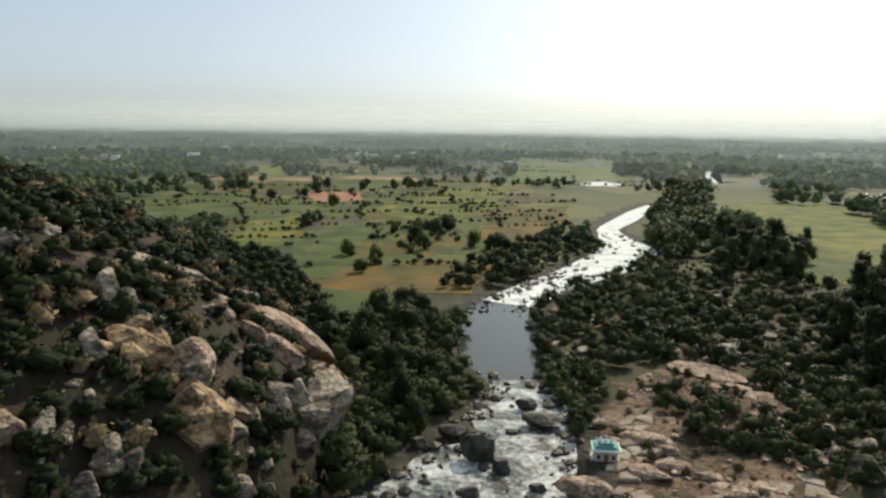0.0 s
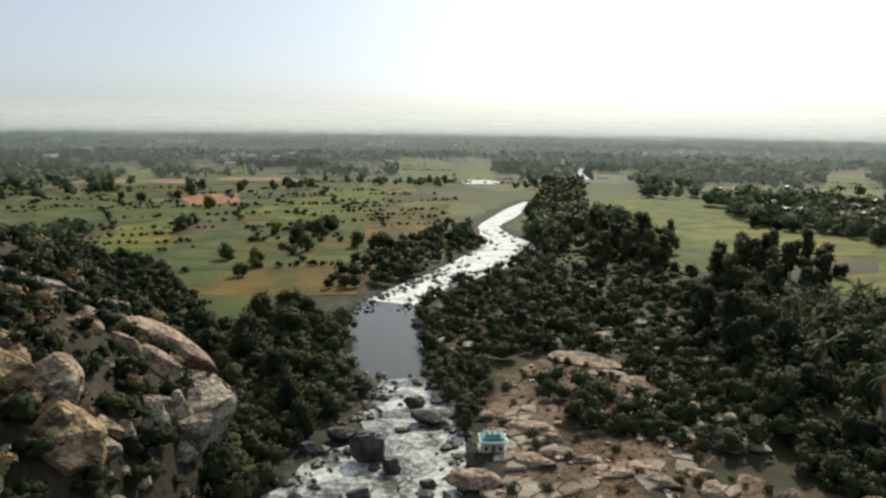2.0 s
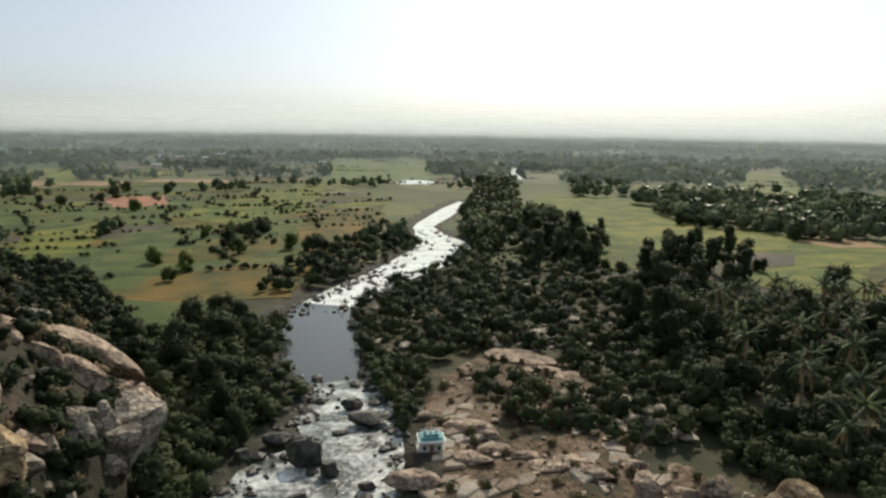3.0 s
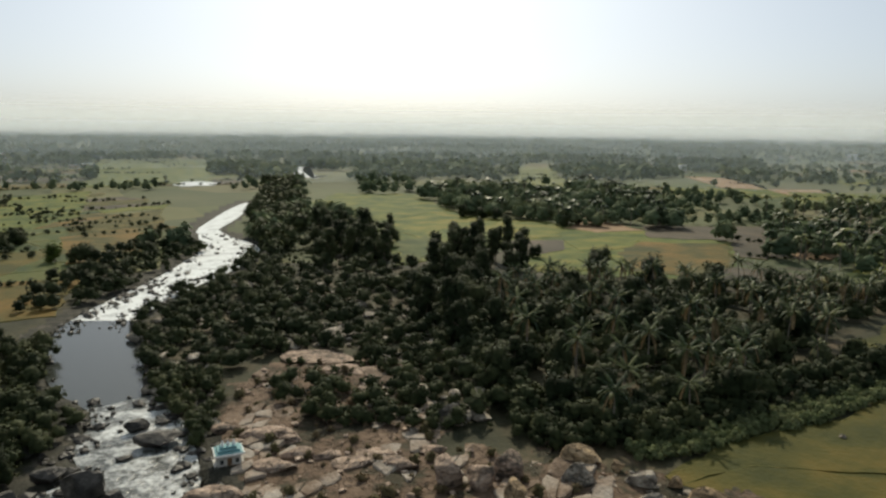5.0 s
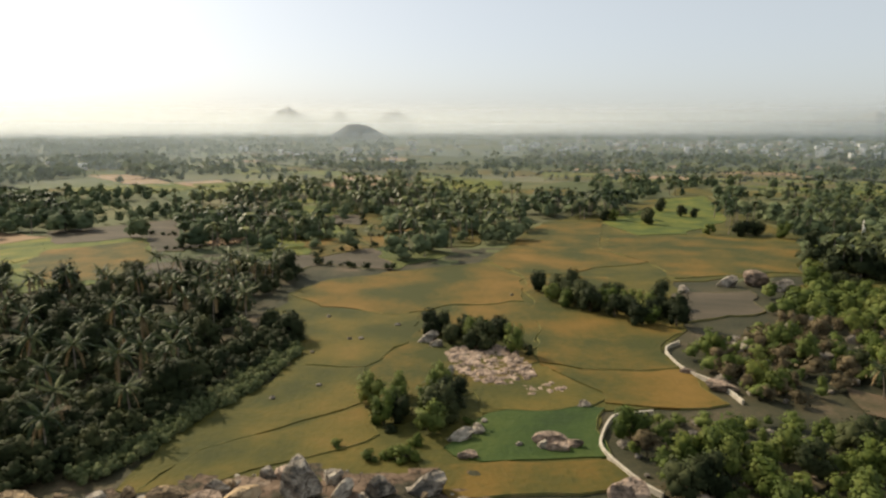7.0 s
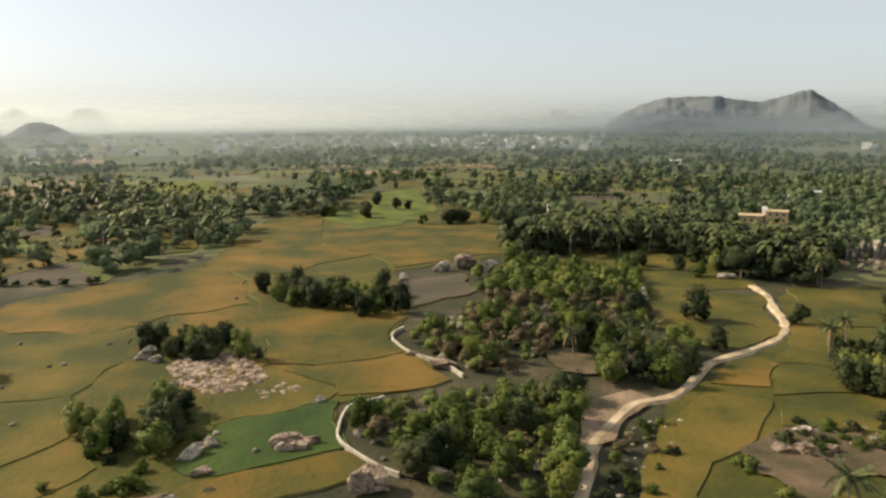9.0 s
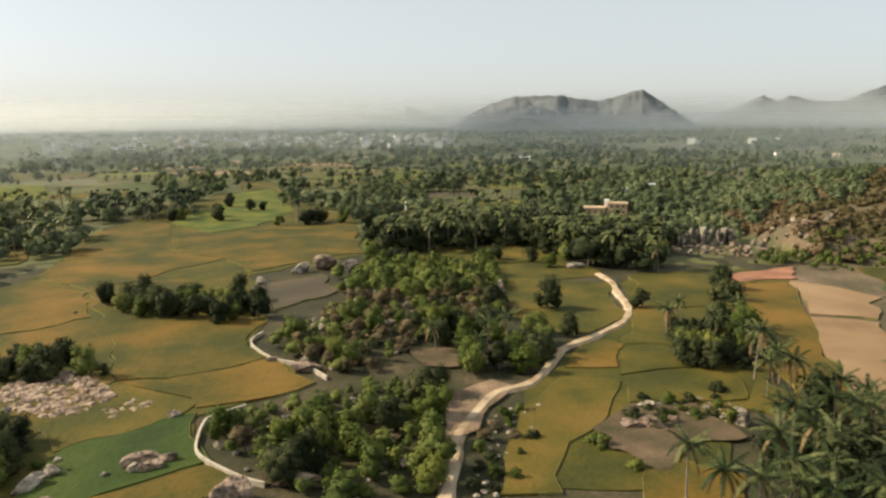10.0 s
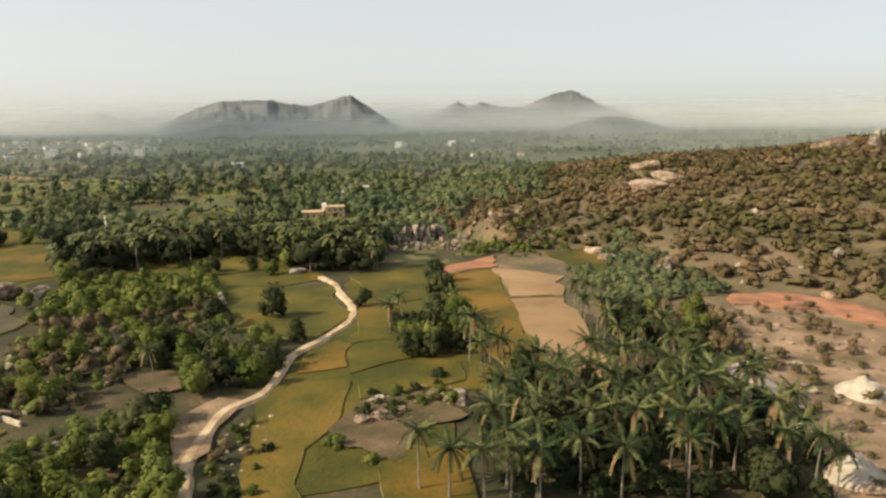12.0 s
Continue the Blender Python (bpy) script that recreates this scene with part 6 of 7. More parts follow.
thicket("sunlit scrub behind the low wall", SCRUB_WALL, 76, 2.4, 1.4, 3.4, 80, 0.75, "leaf")
thicket("brown thorn scrub among the boulders", SCRUB_MID, 84, 3.0, 1.8, 3.8, 100, 0.85, "leaf_dry")
thicket("green trees behind the meadow", MID_CLUMP, 90, 3.2, 2.5, 5.5, 85, 1.00, "leaf")
thicket("tall mixed trees along the field edge", ROW_WOOD, 60, 4.0, 3.0, 7.0, 70, 0.9, "leaf")
thicket("tall dark trees along the field edge", ROW_WOOD, 100, 4.0, 4.0, 11.0, 70, 0.9, "leaf_dark")
thicket("grey-brown thorn scrub by the quarry", BUSH_MOUND, 90, 2.4, 1.5, 3.5, 85, 1.00, "leaf_dry")
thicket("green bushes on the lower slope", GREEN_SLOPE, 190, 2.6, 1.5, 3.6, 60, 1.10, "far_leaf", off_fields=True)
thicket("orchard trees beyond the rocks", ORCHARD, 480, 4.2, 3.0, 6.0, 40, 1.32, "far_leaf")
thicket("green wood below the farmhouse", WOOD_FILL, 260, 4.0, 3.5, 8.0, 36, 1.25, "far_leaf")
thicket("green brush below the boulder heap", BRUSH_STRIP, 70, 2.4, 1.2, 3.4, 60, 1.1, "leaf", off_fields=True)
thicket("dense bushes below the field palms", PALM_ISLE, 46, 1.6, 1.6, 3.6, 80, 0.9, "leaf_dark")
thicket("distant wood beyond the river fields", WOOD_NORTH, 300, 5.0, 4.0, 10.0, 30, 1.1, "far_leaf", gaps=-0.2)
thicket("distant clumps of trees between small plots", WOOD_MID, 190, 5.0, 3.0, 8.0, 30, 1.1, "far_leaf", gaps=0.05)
for label, poly, count in (("distant dark wood", WEST_WOOD, 260), ("belt of field trees", BELT_A, 36), ("belt of field trees", BELT_B, 40), ("belt of field trees", BELT_C, 10), ("belt of field trees", BELT_D, 46),
                           ("wood by the fields", BELT_E, 100), ("distant wide green wood", BELT_F, 430), ("distant dark green wood", BELT_G, 300), ("wood by the far river", BELT_H, 140),
                           ("trees between plots", BELT_I, 50), ("trees between plots", BELT_J, 60), ("wood round the farmhouse", BELT_K, 170)):
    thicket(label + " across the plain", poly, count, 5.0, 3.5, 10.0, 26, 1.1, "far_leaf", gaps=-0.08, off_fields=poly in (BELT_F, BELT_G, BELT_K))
for label, poly, count in (("far palms between small plots", WOOD_MID, 300), ("far palms of the river fields", WOOD_NORTH, 90), ("palms beside the rice fields", BELT_A, 40), ("palms beside the rice fields", BELT_B, 44),
                           ("palms beside the rice fields", BELT_C, 12), ("palms beside the rice fields", BELT_D, 46), ("palms along the field edge", BELT_E, 90), ("palms among the far wood", BELT_F, 150),
                           ("palms among the far wood", BELT_G, 300), ("palms between plots", BELT_I, 46), ("palms between plots", BELT_J, 60), ("palms round the farmhouse", BELT_K, 170), ("tall palms along the field edge", ROW_WOOD, 130)):
    far_palms(label, poly, count, 4.0)
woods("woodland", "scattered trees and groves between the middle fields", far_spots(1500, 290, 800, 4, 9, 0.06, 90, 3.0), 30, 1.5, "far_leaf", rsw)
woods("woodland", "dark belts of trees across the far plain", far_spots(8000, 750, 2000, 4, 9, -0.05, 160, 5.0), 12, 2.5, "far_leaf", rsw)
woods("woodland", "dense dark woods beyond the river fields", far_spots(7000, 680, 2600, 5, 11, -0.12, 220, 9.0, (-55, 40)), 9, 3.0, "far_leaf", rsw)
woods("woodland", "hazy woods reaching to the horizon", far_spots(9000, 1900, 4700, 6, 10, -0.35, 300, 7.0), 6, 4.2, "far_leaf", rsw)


def slope_spots(count, centre, radius, low, lo, hi, seed, sector, cut=-0.25, wide=1.0):
    out = []
    r = random.Random(seed)
    while len(out) < count:
        x, y = centre[0] + r.uniform(-radius, radius), centre[1] + r.uniform(-radius, radius)
        b = math.degrees(math.atan2(-x, y))
        if height_at(x, y) < low or not sector[0] < b < sector[1] or rough(x, y, 11, seed + 0.37) < cut or in_field(x, y):
            continue
        h = r.uniform(lo, hi)
        out.append((x, y, h, h * wide * r.uniform(0.5, 0.9)))
    return out


woods("hill_scrub", "low dusty thorn scrub over the brown hillside", slope_spots(9000, (114, -468), 290, 0.4, 0.8, 3.0, 4.0, (-172, -120), -0.6, 1.7), 18, 3.4, "scrub_leaf", rsw)
clear_of = [(x, y, 0.3 * w) for _, x, y, w, h, a in HILL_ROCKS_LOW + HILL_ROCKS_SIDE + HILL_ROCKS_FACE + HILL_ROCKS_RIDGE]
# Mostly dark leaves, so the backlit hillside's shade sits in the colour.
for label, count, seed, mat in (("dark thorn scrub among the boulders of the hill", 5200, 6.0, "leaf_dark"), ("brown dry thorn scrub among the boulders of the hill", 900, 6.6, "leaf_dry")):
    woods("hill_scrub", label, [q for q in slope_spots(count, (-112, 95), 110, 0.3, 1.0, 3.0, seed, (0, 75), -0.7) if all(math.hypot(q[0] - x, q[1] - y) > w for x, y, w in clear_of)], 40, 1.0, mat, rsw)


# ---- rocks ----
def boulder_mesh(seed, mat, sharp=0.5):
    bm = bmesh.new()
    bmesh.ops.create_icosphere(bm, subdivisions=3, radius=1.0)
    rs = random.Random(seed)
    off = Vector((rs.uniform(0, 50), rs.uniform(0, 50), rs.uniform(0, 50)))
    cuts = []
    for _ in range(15):
        d = Vector((rs.gauss(0, 1), rs.gauss(0, 1), rs.gauss(0, 0.7))).normalized()
        cuts.append((d, rs.uniform(0.45, 0.82)))
    for v in bm.verts:
        p = v.co.copy()
        for d, k in cuts:
            over = p.dot(d) - k
            if over > 0:
                p -= d * over
        p *= 1 - 0.10 * abs(noise.noise(Vector((p.x * 1.1, p.y * 1.1, p.z * 4.5)) + off)) - 0.06 * abs(noise.noise(Vector((p.x * 5, p.y * 1.2, p.z * 2)) + off))
        p *= 1 + 0.10 * noise.noise(p * 1.3 + off) + 0.05 * noise.noise(p * 3.5 + off) + 0.025 * noise.noise(p * 9 + off)
        v.co = p
    me = bpy.data.meshes.new("boulder")
    bm.to_mesh(me)
    bm.free()
    me.materials.append(M[mat])
    return me


ROCKS = {m: [boulder_mesh(i * 7 + k, m) for i in range(6)] for k, m in enumerate(("granite", "tan_rock", "pink_rock", "wet_rock"))}
ROCK_LABEL = {"granite": "weathered grey granite boulder", "tan_rock": "large ochre granite boulder", "pink_rock": "cracked pinkish granite outcrop", "wet_rock": "dark wet boulder in the river"}
KIND = {"g": "granite", "t": "tan_rock", "p": "pink_rock", "w": "wet_rock", "d": "wet_rock"}


def outcrop(kind, x, y, width, height, lean, stand=0.3):
    """A rock of that width and height, its long side across the bearing, leaning by degrees."""
    mat = KIND[kind]
    ob = new("boulder", ROCKS[mat][pyrand.randrange(6)])
    z = ground_z(x, y)
    if kind == "w":
        width, height = width * 0.95, height * 0.8
    deep = max(height, width * 0.55)
    turn = math.atan2(y, x) - math.pi / 2 + pyrand.uniform(-0.2, 0.2)
    ob.matrix_basis = Matrix.Translation((x, y, z + height * stand)) @ Euler((0, radians(lean), turn)).to_matrix().to_4x4() @ Matrix.Diagonal((width * 0.58, deep * 0.55, height * 0.62, 1))
    return tagged(ob, ROCK_LABEL[mat], "boulder", "boulders of the valley")


def strew(poly, count, gap, mats, lo, hi, flat=(0.5, 0.85), clear=True):
    for x, y in scatter(poly, count, gap, clear):
        s = lo * (hi / lo) ** (pyrand.random() ** 1.6) * 2
        outcrop(pyrand.choice(mats), x, y, s * pyrand.uniform(0.8, 1.4), s * pyrand.uniform(*flat), pyrand.uniform(-15, 15))


for table in (HILL_ROCKS_LOW, HILL_ROCKS_TOP, HILL_ROCKS_SIDE, HILL_ROCKS_FACE, HILL_ROCKS_RIDGE, EAST_ROCKS_A, EAST_ROCKS_B, QUARRY_ROCKS):
    for row in table:
        outcrop(*row[:3], row[3] * (1.15 if table is QUARRY_ROCKS else 1), row[4] * (0.7 if table is QUARRY_ROCKS else 1), row[5], 0.12)
for kind, x, y, w, h, lean in HILL_ROCKS_LOW + HILL_ROCKS_SIDE:
    if w > 7:
        for _ in range(3):
            outcrop(kind, x + pyrand.uniform(-0.3, 0.3) * w, y + pyrand.uniform(-0.4, 0.2) * w, w * pyrand.uniform(0.4, 0.7), h * pyrand.uniform(0.35, 0.6), lean + pyrand.uniform(-12, 12), 0.35)
for table in (PLAIN_ROCKS_A, PLAIN_ROCKS_B, PLAIN_ROCKS_C, PLAIN_ROCKS_D, PLAIN_ROCKS_E, PLAIN_ROCKS_F):
    for kind, x, y, w, h, lean in table:
        outcrop(kind, x, y, w, h * (0.4 if kind == "p" and y > 84 and x < 70 else 1), lean)
QUARRY_MOUNDS = [(53.6, -128.3, 14.5, 6.1), (36.6, -139.2, 10.7, 4.5), (27.1, -104.5, 9.7, 4.8), (38.4, -116.5, 4.5, 2.3)]


def gravel_heap(x, y, width, height, seed):
    """A slumped heap of crushed pale stone with gullied flanks and an uneven foot."""
    v, f = [], []
    rings, n = 14, 36
    for i in range(rings + 1):
        q = i / rings
        for k in range(n):
            a = 2 * math.pi * k / n
            foot = width / 2 * (1 + 0.22 * noise.noise((math.cos(a) * 1.3 + seed, math.sin(a) * 1.3, seed)))
            r = foot * q
            h = height * (1 - q) ** 0.85 * (1 + 0.18 * noise.noise((math.cos(a) * 3 * q, math.sin(a) * 3 * q, seed + 5))) + 0.25 * noise.noise((r * math.cos(a), r * math.sin(a), seed))
            v.append((r * math.cos(a), r * math.sin(a) * 0.8, h if i < rings else -0.4))
    for i in range(rings):
        for k in range(n):
            j = (k + 1) % n
            f.append((i * n + k, (i + 1) * n + k, (i + 1) * n + j, i * n + j))
    ob = new("gravel_heap", mesh_of("gravel_heap", v, f, "gravel", smooth=True))
    ob.matrix_basis = Matrix.Translation((x, y, ground_z(x, y))) @ Euler((0, 0, math.atan2(y, x) - math.pi / 2)).to_matrix().to_4x4()
    return tagged(ob, "slumped heap of pale crushed quarry stone", "gravel heap", "heaps of the quarry")


for seed, (mx, my, mw, mh) in enumerate(QUARRY_MOUNDS):
    gravel_heap(mx, my, mw, mh * 0.8, seed * 3.7)
for k in range(17):
    a = k / 16
    tooth = pyrand.uniform(0.6, 1.0) * (1 - 0.5 * abs(a - 0.32) * (a < 0.32))
    outcrop("g", 229 - 9 * a + pyrand.uniform(-2, 2), -181 - 27 * a + pyrand.uniform(-1, 1), 3.4 * tooth, 9.5 * tooth, pyrand.uniform(-14, 14), 0.25)
strew(TEETH_ROCKS, 22, 4.0, "gp", 0.9, 2.0, (0.8, 1.3))
strew(FOOT_ROCKS, 24, 3.0, "gt", 0.6, 1.6, (0.6, 0.9))


def stones(label, spots, mat, seed, fine=2):
    """Many small uncounted stones as one mesh: spots of x, y, z, size, flatness."""
    rs = np.random.default_rng(seed)
    bm = bmesh.new()
    bmesh.ops.create_icosphere(bm, subdivisions=fine, radius=1.0)
    unit = np.array([v.co for v in bm.verts])
    tris = np.array([[v.index for v in f.verts] for f in bm.faces])
    bm.free()
    shapes = []
    for i in range(6):
        u = unit.copy()
        for _ in range(8):
            d = rs.normal(size=3)
            d /= np.linalg.norm(d)
            over = np.maximum(u @ d - rs.uniform(0.5, 0.85), 0)
            u = u - over[:, None] * d * 0.9
        shapes.append(u)
    vs, fs, k = [], [], 0
    for x, y, z, q, flat in spots:
        a = rs.uniform(0, 6.28)
        u = shapes[int(rs.integers(6))] * (q * rs.uniform(0.8, 1.5), q, q * flat)
        c, s = math.cos(a), math.sin(a)
        vs.append(np.stack([u[:, 0] * c - u[:, 1] * s + x, u[:, 0] * s + u[:, 1] * c + y, u[:, 2] + z], 1))
        fs.append(tris + k)
        k += len(unit)
    return tagged(new("stones", mesh_of("stones", np.concatenate(vs), np.concatenate(fs), mat)), label, "stones", kind="stuff")


def stone_spots(poly, count, gap, lo, hi, flat, clear=True):
    out = []
    for x, y in scatter(poly, count, gap, clear, 12):
        q = lo * (hi / lo) ** (pyrand.random() ** 1.8)
        out.append((x, y, ground_z(x, y) + 0.15 * q + (rock_bump(x, y) if poly is ROCK_GROUND else 0), q, flat))
    return out


stones("broken pinkish stones over the rocky bank", stone_spots(ROCK_GROUND, 220, 0.9, 0.2, 0.8, 0.45), "pink_rock", 1)
stones("grey stones at the foot of the rocks", stone_spots(FOOT_ROCKS, 150, 1.0, 0.3, 1.1, 0.6) + stone_spots(RIVER_EDGE, 60, 1.2, 0.4, 1.6, 0.6), "granite", 2)
stones("rubble of pink stone on a field island", stone_spots(PINK_SLAB, 430, 0.45, 0.4, 1.5, 0.5) + stone_spots(SLAB_LOW, 50, 0.5, 0.4, 1.2, 0.4), "pink_rock", 3)
stones("pale stones among dark scrub", stone_spots(SCRUB_EAST, 150, 2.6, 0.7, 2.8, 0.55) + stone_spots(ROCK_SCRUB, 70, 2.2, 0.5, 2.4, 0.6), "granite", 4)
stones("pale stones among green scrub", stone_spots(SCRUB_MID, 80, 2.8, 0.6, 2.4, 0.9) + stone_spots(SCRUB_WALL, 50, 3.0, 0.5, 1.6, 0.6), "granite", 5)
stones("heaps of stone in the rice fields", stone_spots(ROCK_GARDEN, 70, 1.2, 0.3, 1.0, 0.6) + stone_spots(ROADSIDE, 40, 1.4, 0.3, 0.8, 0.7), "granite", 6)
stones("boulder heap below the brown hill", stone_spots(TEETH_ROCKS, 150, 2.0, 0.4, 1.6, 0.8), "pink_rock", 7)
stones("stones over the quarry soil", stone_spots(SOIL_SOUTH, 140, 2.0, 0.2, 1.2, 0.5), "pink_rock", 8)
stones("pale stones over the brown hillside", [(x, y, ground_z(x, y), r * 0.55, 0.7) for x, y, h, r in slope_spots(330, (114, -468), 290, 0.8, 1.0, 3.4, 12.0, (-172, -125))], "granite", 9, 1)
stones("grey stones over the scrub hill", [(x, y, ground_z(x, y), r * 0.5, 0.7) for x, y, h, r in slope_spots(110, (-112, 95), 110, 0.5, 1.0, 3.0, 9.0, (0, 75))], "granite", 10)
frag = []
for kind, x, y, w, h, lean in HILL_ROCKS_LOW + HILL_ROCKS_TOP + HILL_ROCKS_SIDE:
    for _ in range(2):
        a, q = pyrand.uniform(0, 6.28), pyrand.uniform(0.25, 0.9)
        fx, fy = x + math.cos(a) * w * 0.75, y + math.sin(a) * w * 0.75
        frag.append((fx, fy, ground_z(fx, fy), q, 0.7))
stones("broken granite fragments on the scrub hill", frag, "granite", 12, 1)
stones("stray stones and clods in the rice", [(x, y, 0.3, 0.7, 0.7) for x, y in FIELD_STONES], "granite", 13)
hedge = []
for a, b in plot_edges:
    if pyrand.random() < 0.6:
        for k in range(int(math.hypot(b[0] - a[0], b[1] - a[1]) / 3)):
            if pyrand.random() < 0.7:
                t = k * 3 / math.hypot(b[0] - a[0], b[1] - a[1])
                h = pyrand.uniform(0.8, 2.4)
                hedge.append((a[0] + (b[0] - a[0]) * t + pyrand.uniform(-1, 1), a[1] + (b[1] - a[1]) * t + pyrand.uniform(-1, 1), h, h * 0.8))
woods("hedge", "low dark hedges and grass between small plots", hedge, 26, 1.7, "leaf_dark", rsw)
wet = []
for x, y, w in river_line:
    if y < 330:
        for _ in range(34 if y < 135 else 26 if 188 < y < 240 else 8):
            s = pyrand.choice((-1, 1)) * (pyrand.uniform(0.85, 1.9) if y < 135 and pyrand.random() < 0.8 else pyrand.uniform(0.35, 1.6)) * w
            if 138 < y < 186 and abs(s) < w * 0.97:
                continue
            q = 0.25 * 6 ** (pyrand.random() ** 2)
            wet.append((x + s + pyrand.uniform(-1, 1), y + pyrand.uniform(-2.5, 2.5), -0.2 + 0.1 * q, q, 0.6))
stones("dark wet stones along and in the river", wet, "wet_rock", 11, 1)


# ---- buildings ----
def block(v, f, x0, y0, z0, x1, y1, z1):
    k = len(v)
    v += [(x, y, z) for z in (z0, z1) for x, y in ((x0, y0), (x1, y0), (x1, y1), (x0, y1))]
    f += [(k, k + 3, k + 2, k + 1), (k + 4, k + 5, k + 6, k + 7)] + [(k + i, k + (i + 1) % 4, k + 4 + (i + 1) % 4, k + 4 + i) for i in range(4)]


def box_mesh(name, mat, *boxes):
    v, f = [], []
    for b in boxes:
        block(v, f, *b)
    return mesh_of(name, v, f, mat)


def house_proto(w, d, h, wall, roof, storeys=1):
    root = tagged(new("house"), "small flat-roofed plastered village house", "house", "houses of the far town")
    part("wall", box_mesh("wall", wall, (-w / 2, -d / 2, 0, w / 2, d / 2, h)), root)
    t = 0.25
    part("roof", box_mesh("roof", roof, (-w / 2 - t, -d / 2 - t, h, w / 2 + t, d / 2 + t, h + 0.25), (-w / 2, -d / 2, h + 0.25, w / 2, -d / 2 + 0.2, h + 0.9), (-w / 2, d / 2 - 0.2, h + 0.25, w / 2, d / 2, h + 0.9),
                          (-w / 2, -d / 2 + 0.2, h + 0.25, -w / 2 + 0.2, d / 2 - 0.2, h + 0.9), (w / 2 - 0.2, -d / 2 + 0.2, h + 0.25, w / 2, d / 2 - 0.2, h + 0.9)), root)
    for s in range(storeys):
        z = 1.0 + s * 3.1
        for x in (-w * 0.28, w * 0.28):
            part("window", box_mesh("window", "dark_glass", (x - 0.6, -d / 2 - 0.05, z, x + 0.6, -d / 2 + 0.05, z + 1.2)), root)
    part("door", box_mesh("door", "wood", (-0.5, -d / 2 - 0.06, 0, 0.5, -d / 2 + 0.04, 2.05)), root)
    return root


HOUSES = [house_proto(9, 7, 3.4, "whitewash", "concrete"), house_proto(8, 8, 6.4, "whitewash", "whitewash", 2), house_proto(11, 7, 3.2, "cream", "concrete"), house_proto(7, 6, 3.2, "concrete", "tin"), house_proto(10, 9, 6.6, "cream", "whitewash", 2), house_proto(13, 11, 9.8, "whitewash", "whitewash", 3)]
house_used = set()


def house(x, y, i=None, turn=None):
    i = pyrand.choice((0, 0, 1, 1, 2, 3, 4, 5)) if i is None else i
    face = math.atan2(y, x) - math.pi / 2
    m = Matrix.Translation((x, y, ground_z(x, y) - 0.1)) @ Euler((0, 0, face + (pyrand.uniform(-0.5, 0.5) if turn is None else turn))).to_matrix().to_4x4()
    if i not in house_used:
        house_used.add(i)
        HOUSES[i].matrix_basis = m
    else:
        copy_thing(HOUSES[i], m)


def settle(count, b0, b1, d0, d1):
    for _ in range(count):
        house(*polar(pyrand.uniform(b0, b1), pyrand.uniform(d0, d1)))


settle(165, -112, -86, 1200, 2200)
settle(26, -88, -74, 1300, 2000)
settle(16, -73, -64, 850, 1300)
settle(12, -62, -45, 900, 1500)
settle(18, 8, -8, 750, 1150)
settle(10, 30, 14, 850, 1200)
settle(8, -145, -118, 900, 1700)


def farmhouse():
    root = tagged(new("farmhouse"), "sandy walled farmhouse blocks with flat roofs among trees", "house")
    part("wall", box_mesh("wall", "sand_wall", (-11, -5, 0, 2, 4, 3.4)), root)
    part("wall", box_mesh("wall", "sand_wall", (3, -3, 0, 13, 5, 5.6)), root)
    part("roof", box_mesh("roof", "sand_wall", (-11.3, -5.3, 3.4, 2.3, 4.3, 3.75)), root)
    part("roof", box_mesh("roof", "sand_wall", (2.7, -3.3, 5.6, 13.3, 5.3, 6.0)), root)
    part("stair_head", box_mesh("stair_head", "whitewash", (1.2, 0.5, 3.75, 3.8, 3.2, 7.4)), root)
    for x in (-9, -6, -3, 0):
        part("window", box_mesh("window", "dark_glass", (x - 0.5, -5.06, 1.0, x + 0.5, -4.94, 2.2)), root)
    for x in (5, 8, 11):
        part("window", box_mesh("window", "dark_glass", (x - 0.5, -3.06, 1.0, x + 0.5, -2.94, 2.2)), root)
        part("window", box_mesh("window", "dark_glass", (x - 0.5, -3.06, 3.8, x + 0.5, -2.94, 4.9)), root)
    x, y = 316, -209
    root.matrix_basis = Matrix.Translation((x, y, 0)) @ Euler((0, 0, math.atan2(y, x) - math.pi / 2)).to_matrix().to_4x4()


farmhouse()


def shed(bearing, distance, w, d, h):
    root = tagged(new("shed"), "long white shed with a pale tin roof", "shed", "white sheds")
    part("wall", box_mesh("wall", "whitewash", (-w / 2, -d / 2, 0, w / 2, d / 2, h)), root)
    v = [(-w / 2 - 0.4, -d / 2 - 0.4, h), (w / 2 + 0.4, -d / 2 - 0.4, h), (w / 2 + 0.4, d / 2 + 0.4, h), (-w / 2 - 0.4, d / 2 + 0.4, h), (-w / 2 - 0.4, 0, h + d * 0.25), (w / 2 + 0.4, 0, h + d * 0.25)]
    part("roof", mesh_of("roof", v, [(0, 1, 5, 4), (2, 3, 4, 5), (0, 4, 3), (1, 2, 5), (0, 3, 2, 1)], "tin"), root)
    part("door", box_mesh("door", "wood", (-1.2, -d / 2 - 0.05, 0, 1.2, -d / 2 + 0.05, 2.4)), root)
    x, y = polar(bearing, distance)
    root.matrix_basis = Matrix.Translation((x, y, 0)) @ Euler((0, 0, math.atan2(y, x) - math.pi / 2 + 0.15)).to_matrix().to_4x4()


shed(-126.7, 500, 13, 7, 4)
shed(-125.0, 480, 7, 5, 3)
shed(-117.2, 820, 17, 8, 5)


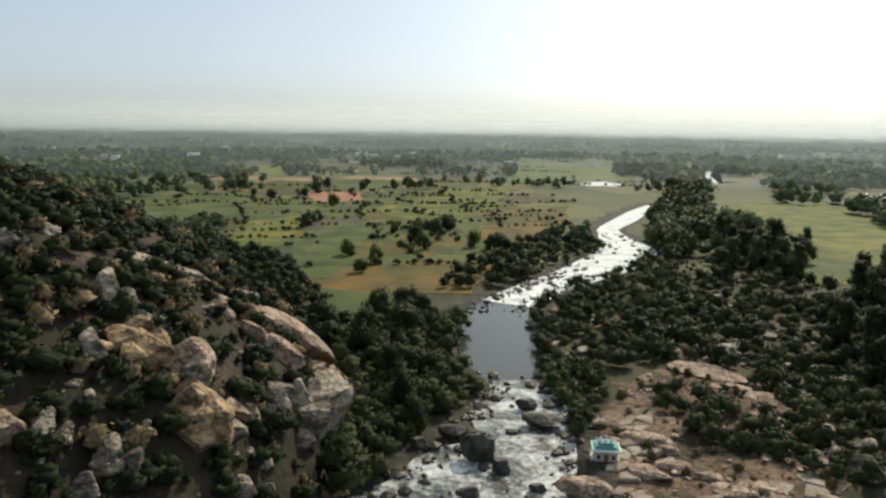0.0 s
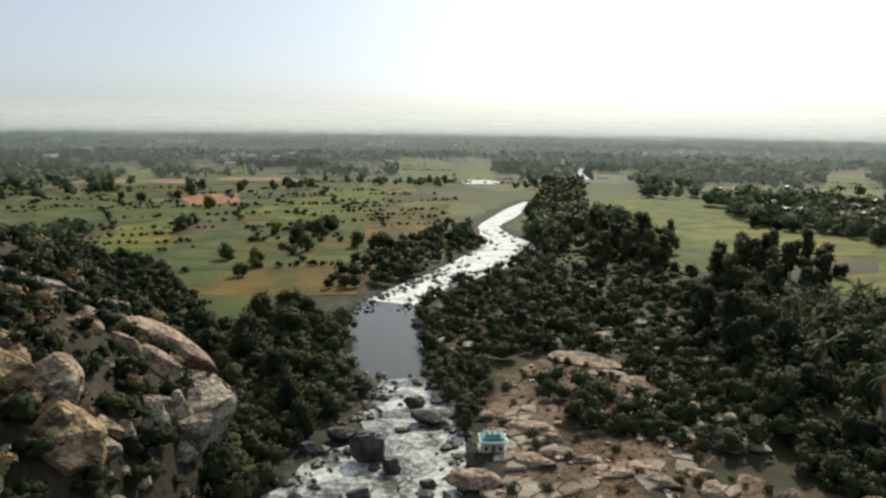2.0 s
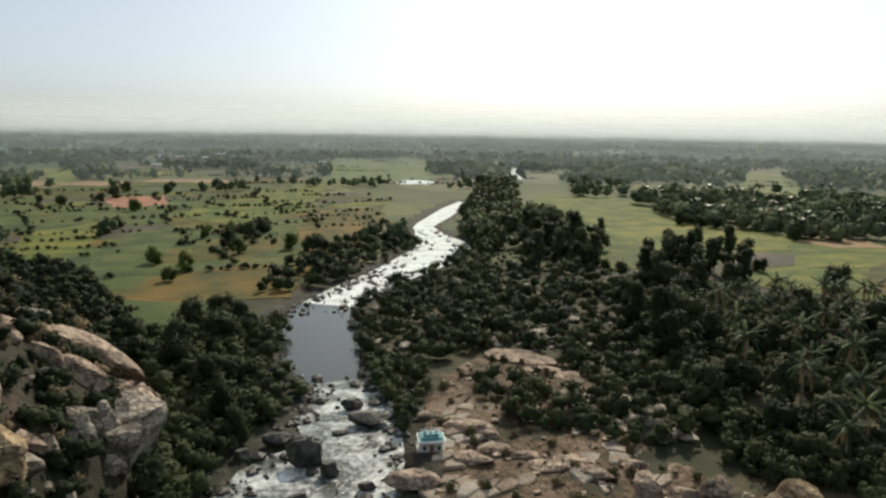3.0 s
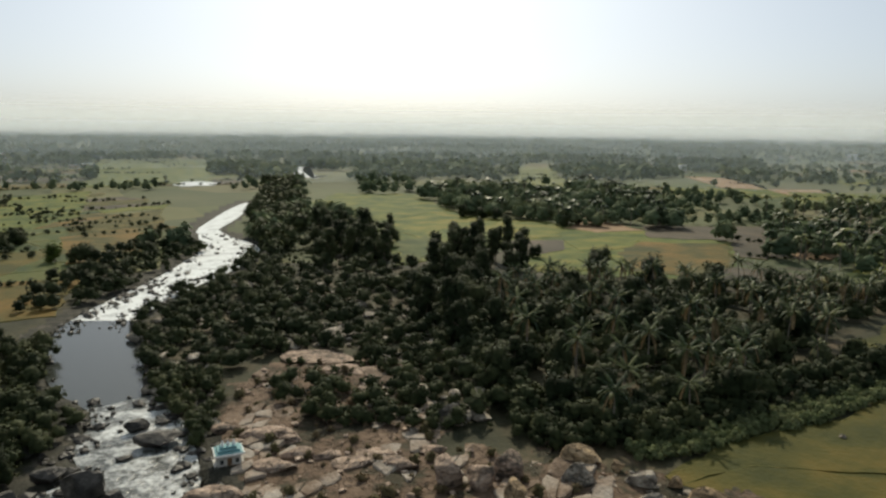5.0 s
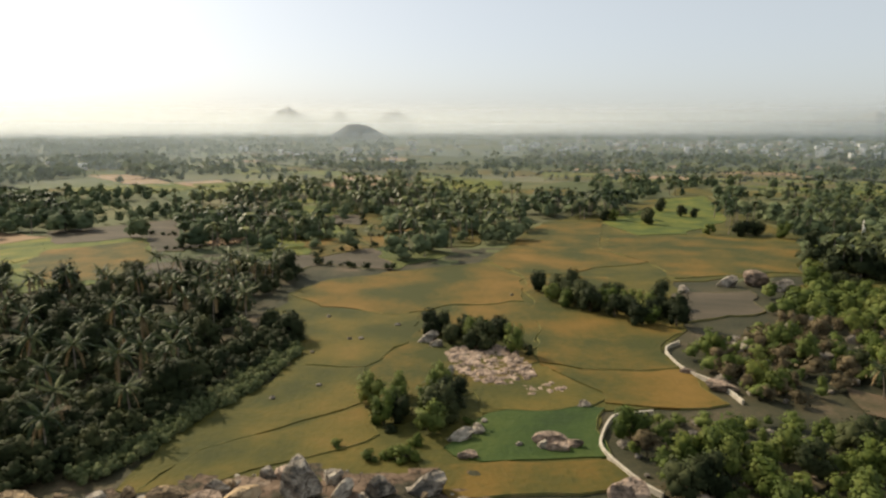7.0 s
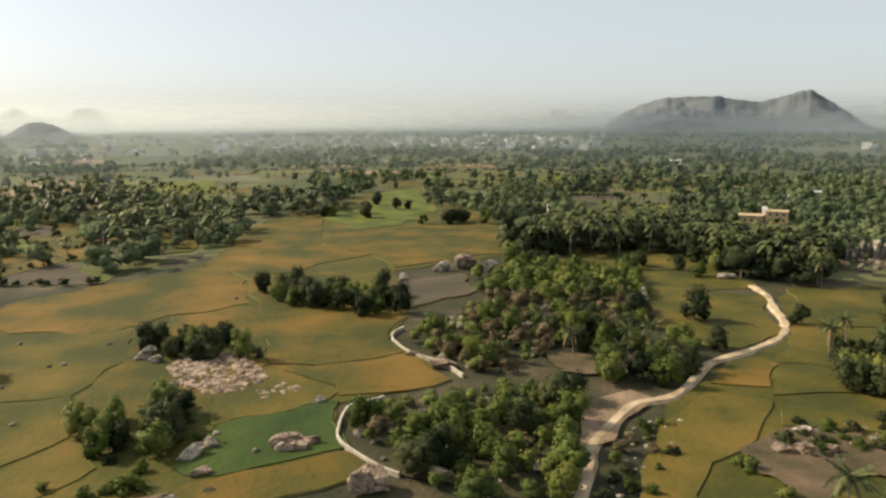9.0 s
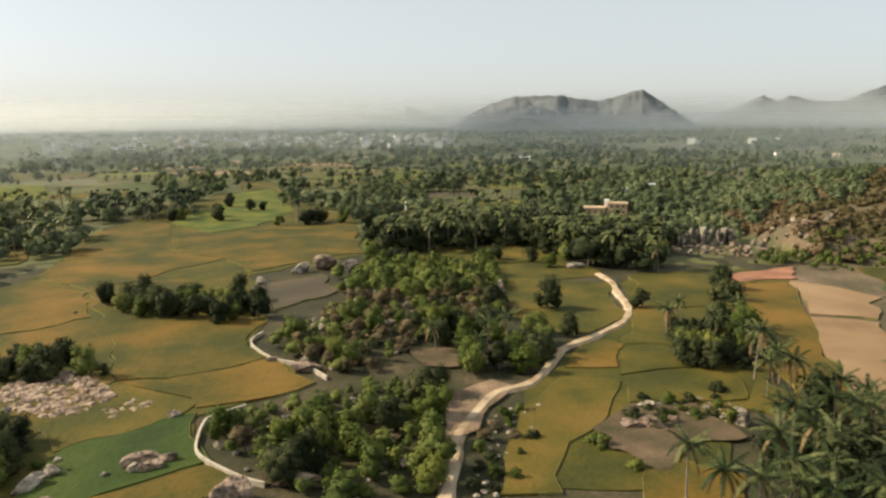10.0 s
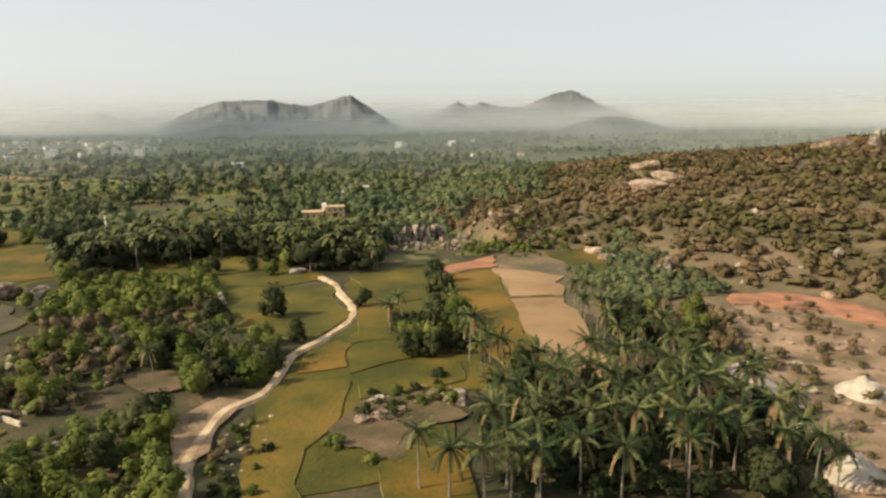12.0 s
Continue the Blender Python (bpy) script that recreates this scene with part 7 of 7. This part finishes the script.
def shrine():
    """Small river shrine: a plastered cell under a stepped teal roof with a white cornice."""
    root = tagged(new("shrine"), "small teal and white plastered shrine among the rocks", "shrine")
    part("plinth", box_mesh("plinth", "concrete", (-3.2, -2.6, -0.6, 3.2, 2.6, 0.7)), root)
    # Greyer walls: the shade on the plaster is put into the colour.
    part("wall", box_mesh("wall", "concrete", (-2.5, -2.0, 0.7, 2.5, 2.0, 3.4)), root)
    part("roof", box_mesh("roof", "teal", (-2.9, -2.4, 3.4, 2.9, 2.4, 3.7)), root, "teal roof slab")
    part("cornice", box_mesh("cornice", "whitewash", (-3.1, -2.6, 3.25, 3.1, -2.4, 3.6), (-3.1, 2.4, 3.25, 3.1, 2.6, 3.6), (-3.1, -2.4, 3.25, -2.9, 2.4, 3.6), (2.9, -2.4, 3.25, 3.1, 2.4, 3.6)), root, "white cornice")
    part("upper_tier", box_mesh("upper_tier", "teal", (-2.3, -1.7, 3.7, 2.3, 1.7, 4.2), (-1.7, -1.1, 4.2, 1.7, 1.1, 4.7)), root, "stepped teal upper tier")
    part("door", box_mesh("door", "wood", (-0.5, -2.05, 0.7, 0.5, -1.95, 2.6)), root)
    for x in (-1.6, 1.6):
        part("window", box_mesh("window", "dark_glass", (x - 0.35, -2.05, 1.4, x + 0.35, -1.95, 2.3)), root)
    for x in (-1.2, 0, 1.2):
        v, f = tube([(x, 0, 4.7), (x, 0, 5.1), (x, 0, 5.4), (x, 0, 5.9)], [0.35, 0.42, 0.22, 0.05], 8)
        part("finial", mesh_of("finial", v, f, "whitewash"), root)
    root.matrix_basis = Matrix.Translation((24.8, 99.7, 0.3)) @ Euler((0, 0, radians(-8))).to_matrix().to_4x4() @ Matrix.Scale(0.68, 4)


shrine()


def pillar():
    root = tagged(new("pillar"), "tall white masonry pillar at the field edge", "pillar")
    part("base", box_mesh("base", "whitewash", (-1.1, -1.1, -0.2, 1.1, 1.1, 1.2)), root)
    v, f = tube([(0, 0, 1.2), (0, 0, 7.0), (0, 0, 7.6), (0, 0, 8.6)], [0.75, 0.65, 0.9, 0.1], 8)
    part("shaft", mesh_of("shaft", v, f, "whitewash"), root)
    root.matrix_basis = Matrix.Translation((*PILLAR[0], 0))


pillar()


# ---- slabs of the bare rock by the river ----
def nearest_cell(p, others, reach):
    """The part of a square round p that lies closer to p than to the others."""
    poly = [p + np.array(q) * reach for q in ((-1, -1), (1, -1), (1, 1), (-1, 1))]
    for o in others:
        m, d = (p + o) / 2, o - p
        side = [float(np.dot(q - m, d)) for q in poly]
        out = []
        for k in range(len(poly)):
            a, b, sa, sb = poly[k - 1], poly[k], side[k - 1], side[k]
            if (sa < 0) != (sb < 0):
                out.append(a + (b - a) * (sa / (sa - sb)))
            if sb < 0:
                out.append(b)
        poly = out
        if len(poly) < 3:
            return []
    return poly


def rock_slabs(region, step, stretch, turn, seed, most):
    """Uneven plates with open joints, tilted a little, each a piece of the ground."""
    r = random.Random(seed)
    c, s = math.cos(radians(turn)), math.sin(radians(turn))
    p = np.array(region, float)
    mid, reach = p.mean(0), np.max(np.hypot(*(p - p.mean(0)).T))
    n = int(reach / step) + 2
    sites = {(i, j): np.array([(i + r.uniform(-0.45, 0.45)) * step, (j + r.uniform(-0.45, 0.45)) * step]) for i in range(-n, n + 1) for j in range(-n, n + 1) if r.random() < 0.62}
    count = 0
    for (i, j), q in sites.items():
        x, y = mid[0] + q[0] * stretch * c - q[1] * s, mid[1] + q[0] * stretch * s + q[1] * c
        if count >= most or not within(region, x, y) or rough(x, y, 10, 8.3) + 0.6 * rough(x, y, 4, 2.3) > -0.02 or water_gap(x, y) < 1.5 or within(ROCK_BUSHES, x, y) and r.random() < 0.6:
            continue
        near = [sites[a, b] for a in range(i - 3, i + 4) for b in range(j - 3, j + 4) if (a, b) != (i, j) and (a, b) in sites]
        cell = nearest_cell(q, near, step * 1.5)
        if len(cell) < 3:
            continue
        top = rock_bump(x, y) + r.uniform(-0.15, 0.5)
        tilt = (r.uniform(-0.16, 0.16), r.uniform(-0.16, 0.16))
        rings = []
        for shrink, drop in ((0.95, 1.1), (0.92, 0.16), (0.76, 0.0)):
            ring = []
            for u, v in cell:
                du, dv = (u - q[0]) * shrink * stretch, (v - q[1]) * shrink
                dx, dy = du * c - dv * s, du * s + dv * c
                ring.append((dx, dy, dx * tilt[0] + dy * tilt[1] - drop + 0.05 * r.uniform(-1, 1)))
            rings.append(ring)
        k = len(cell)
        verts = [v for ring in rings for v in ring]
        faces = [tuple(range(2 * k, 3 * k))] + [(a * k + m, a * k + (m + 1) % k, (a + 1) * k + (m + 1) % k, (a + 1) * k + m) for a in (0, 1) for m in range(k)]
        part("slab", mesh_of("slab", verts, faces, "slab_rock"), ground).matrix_basis = Matrix.Translation((x, y, top))
        count += 1


rock_slabs(ROCK_GROUND, 1.9, 1.5, 40, 21, 300)
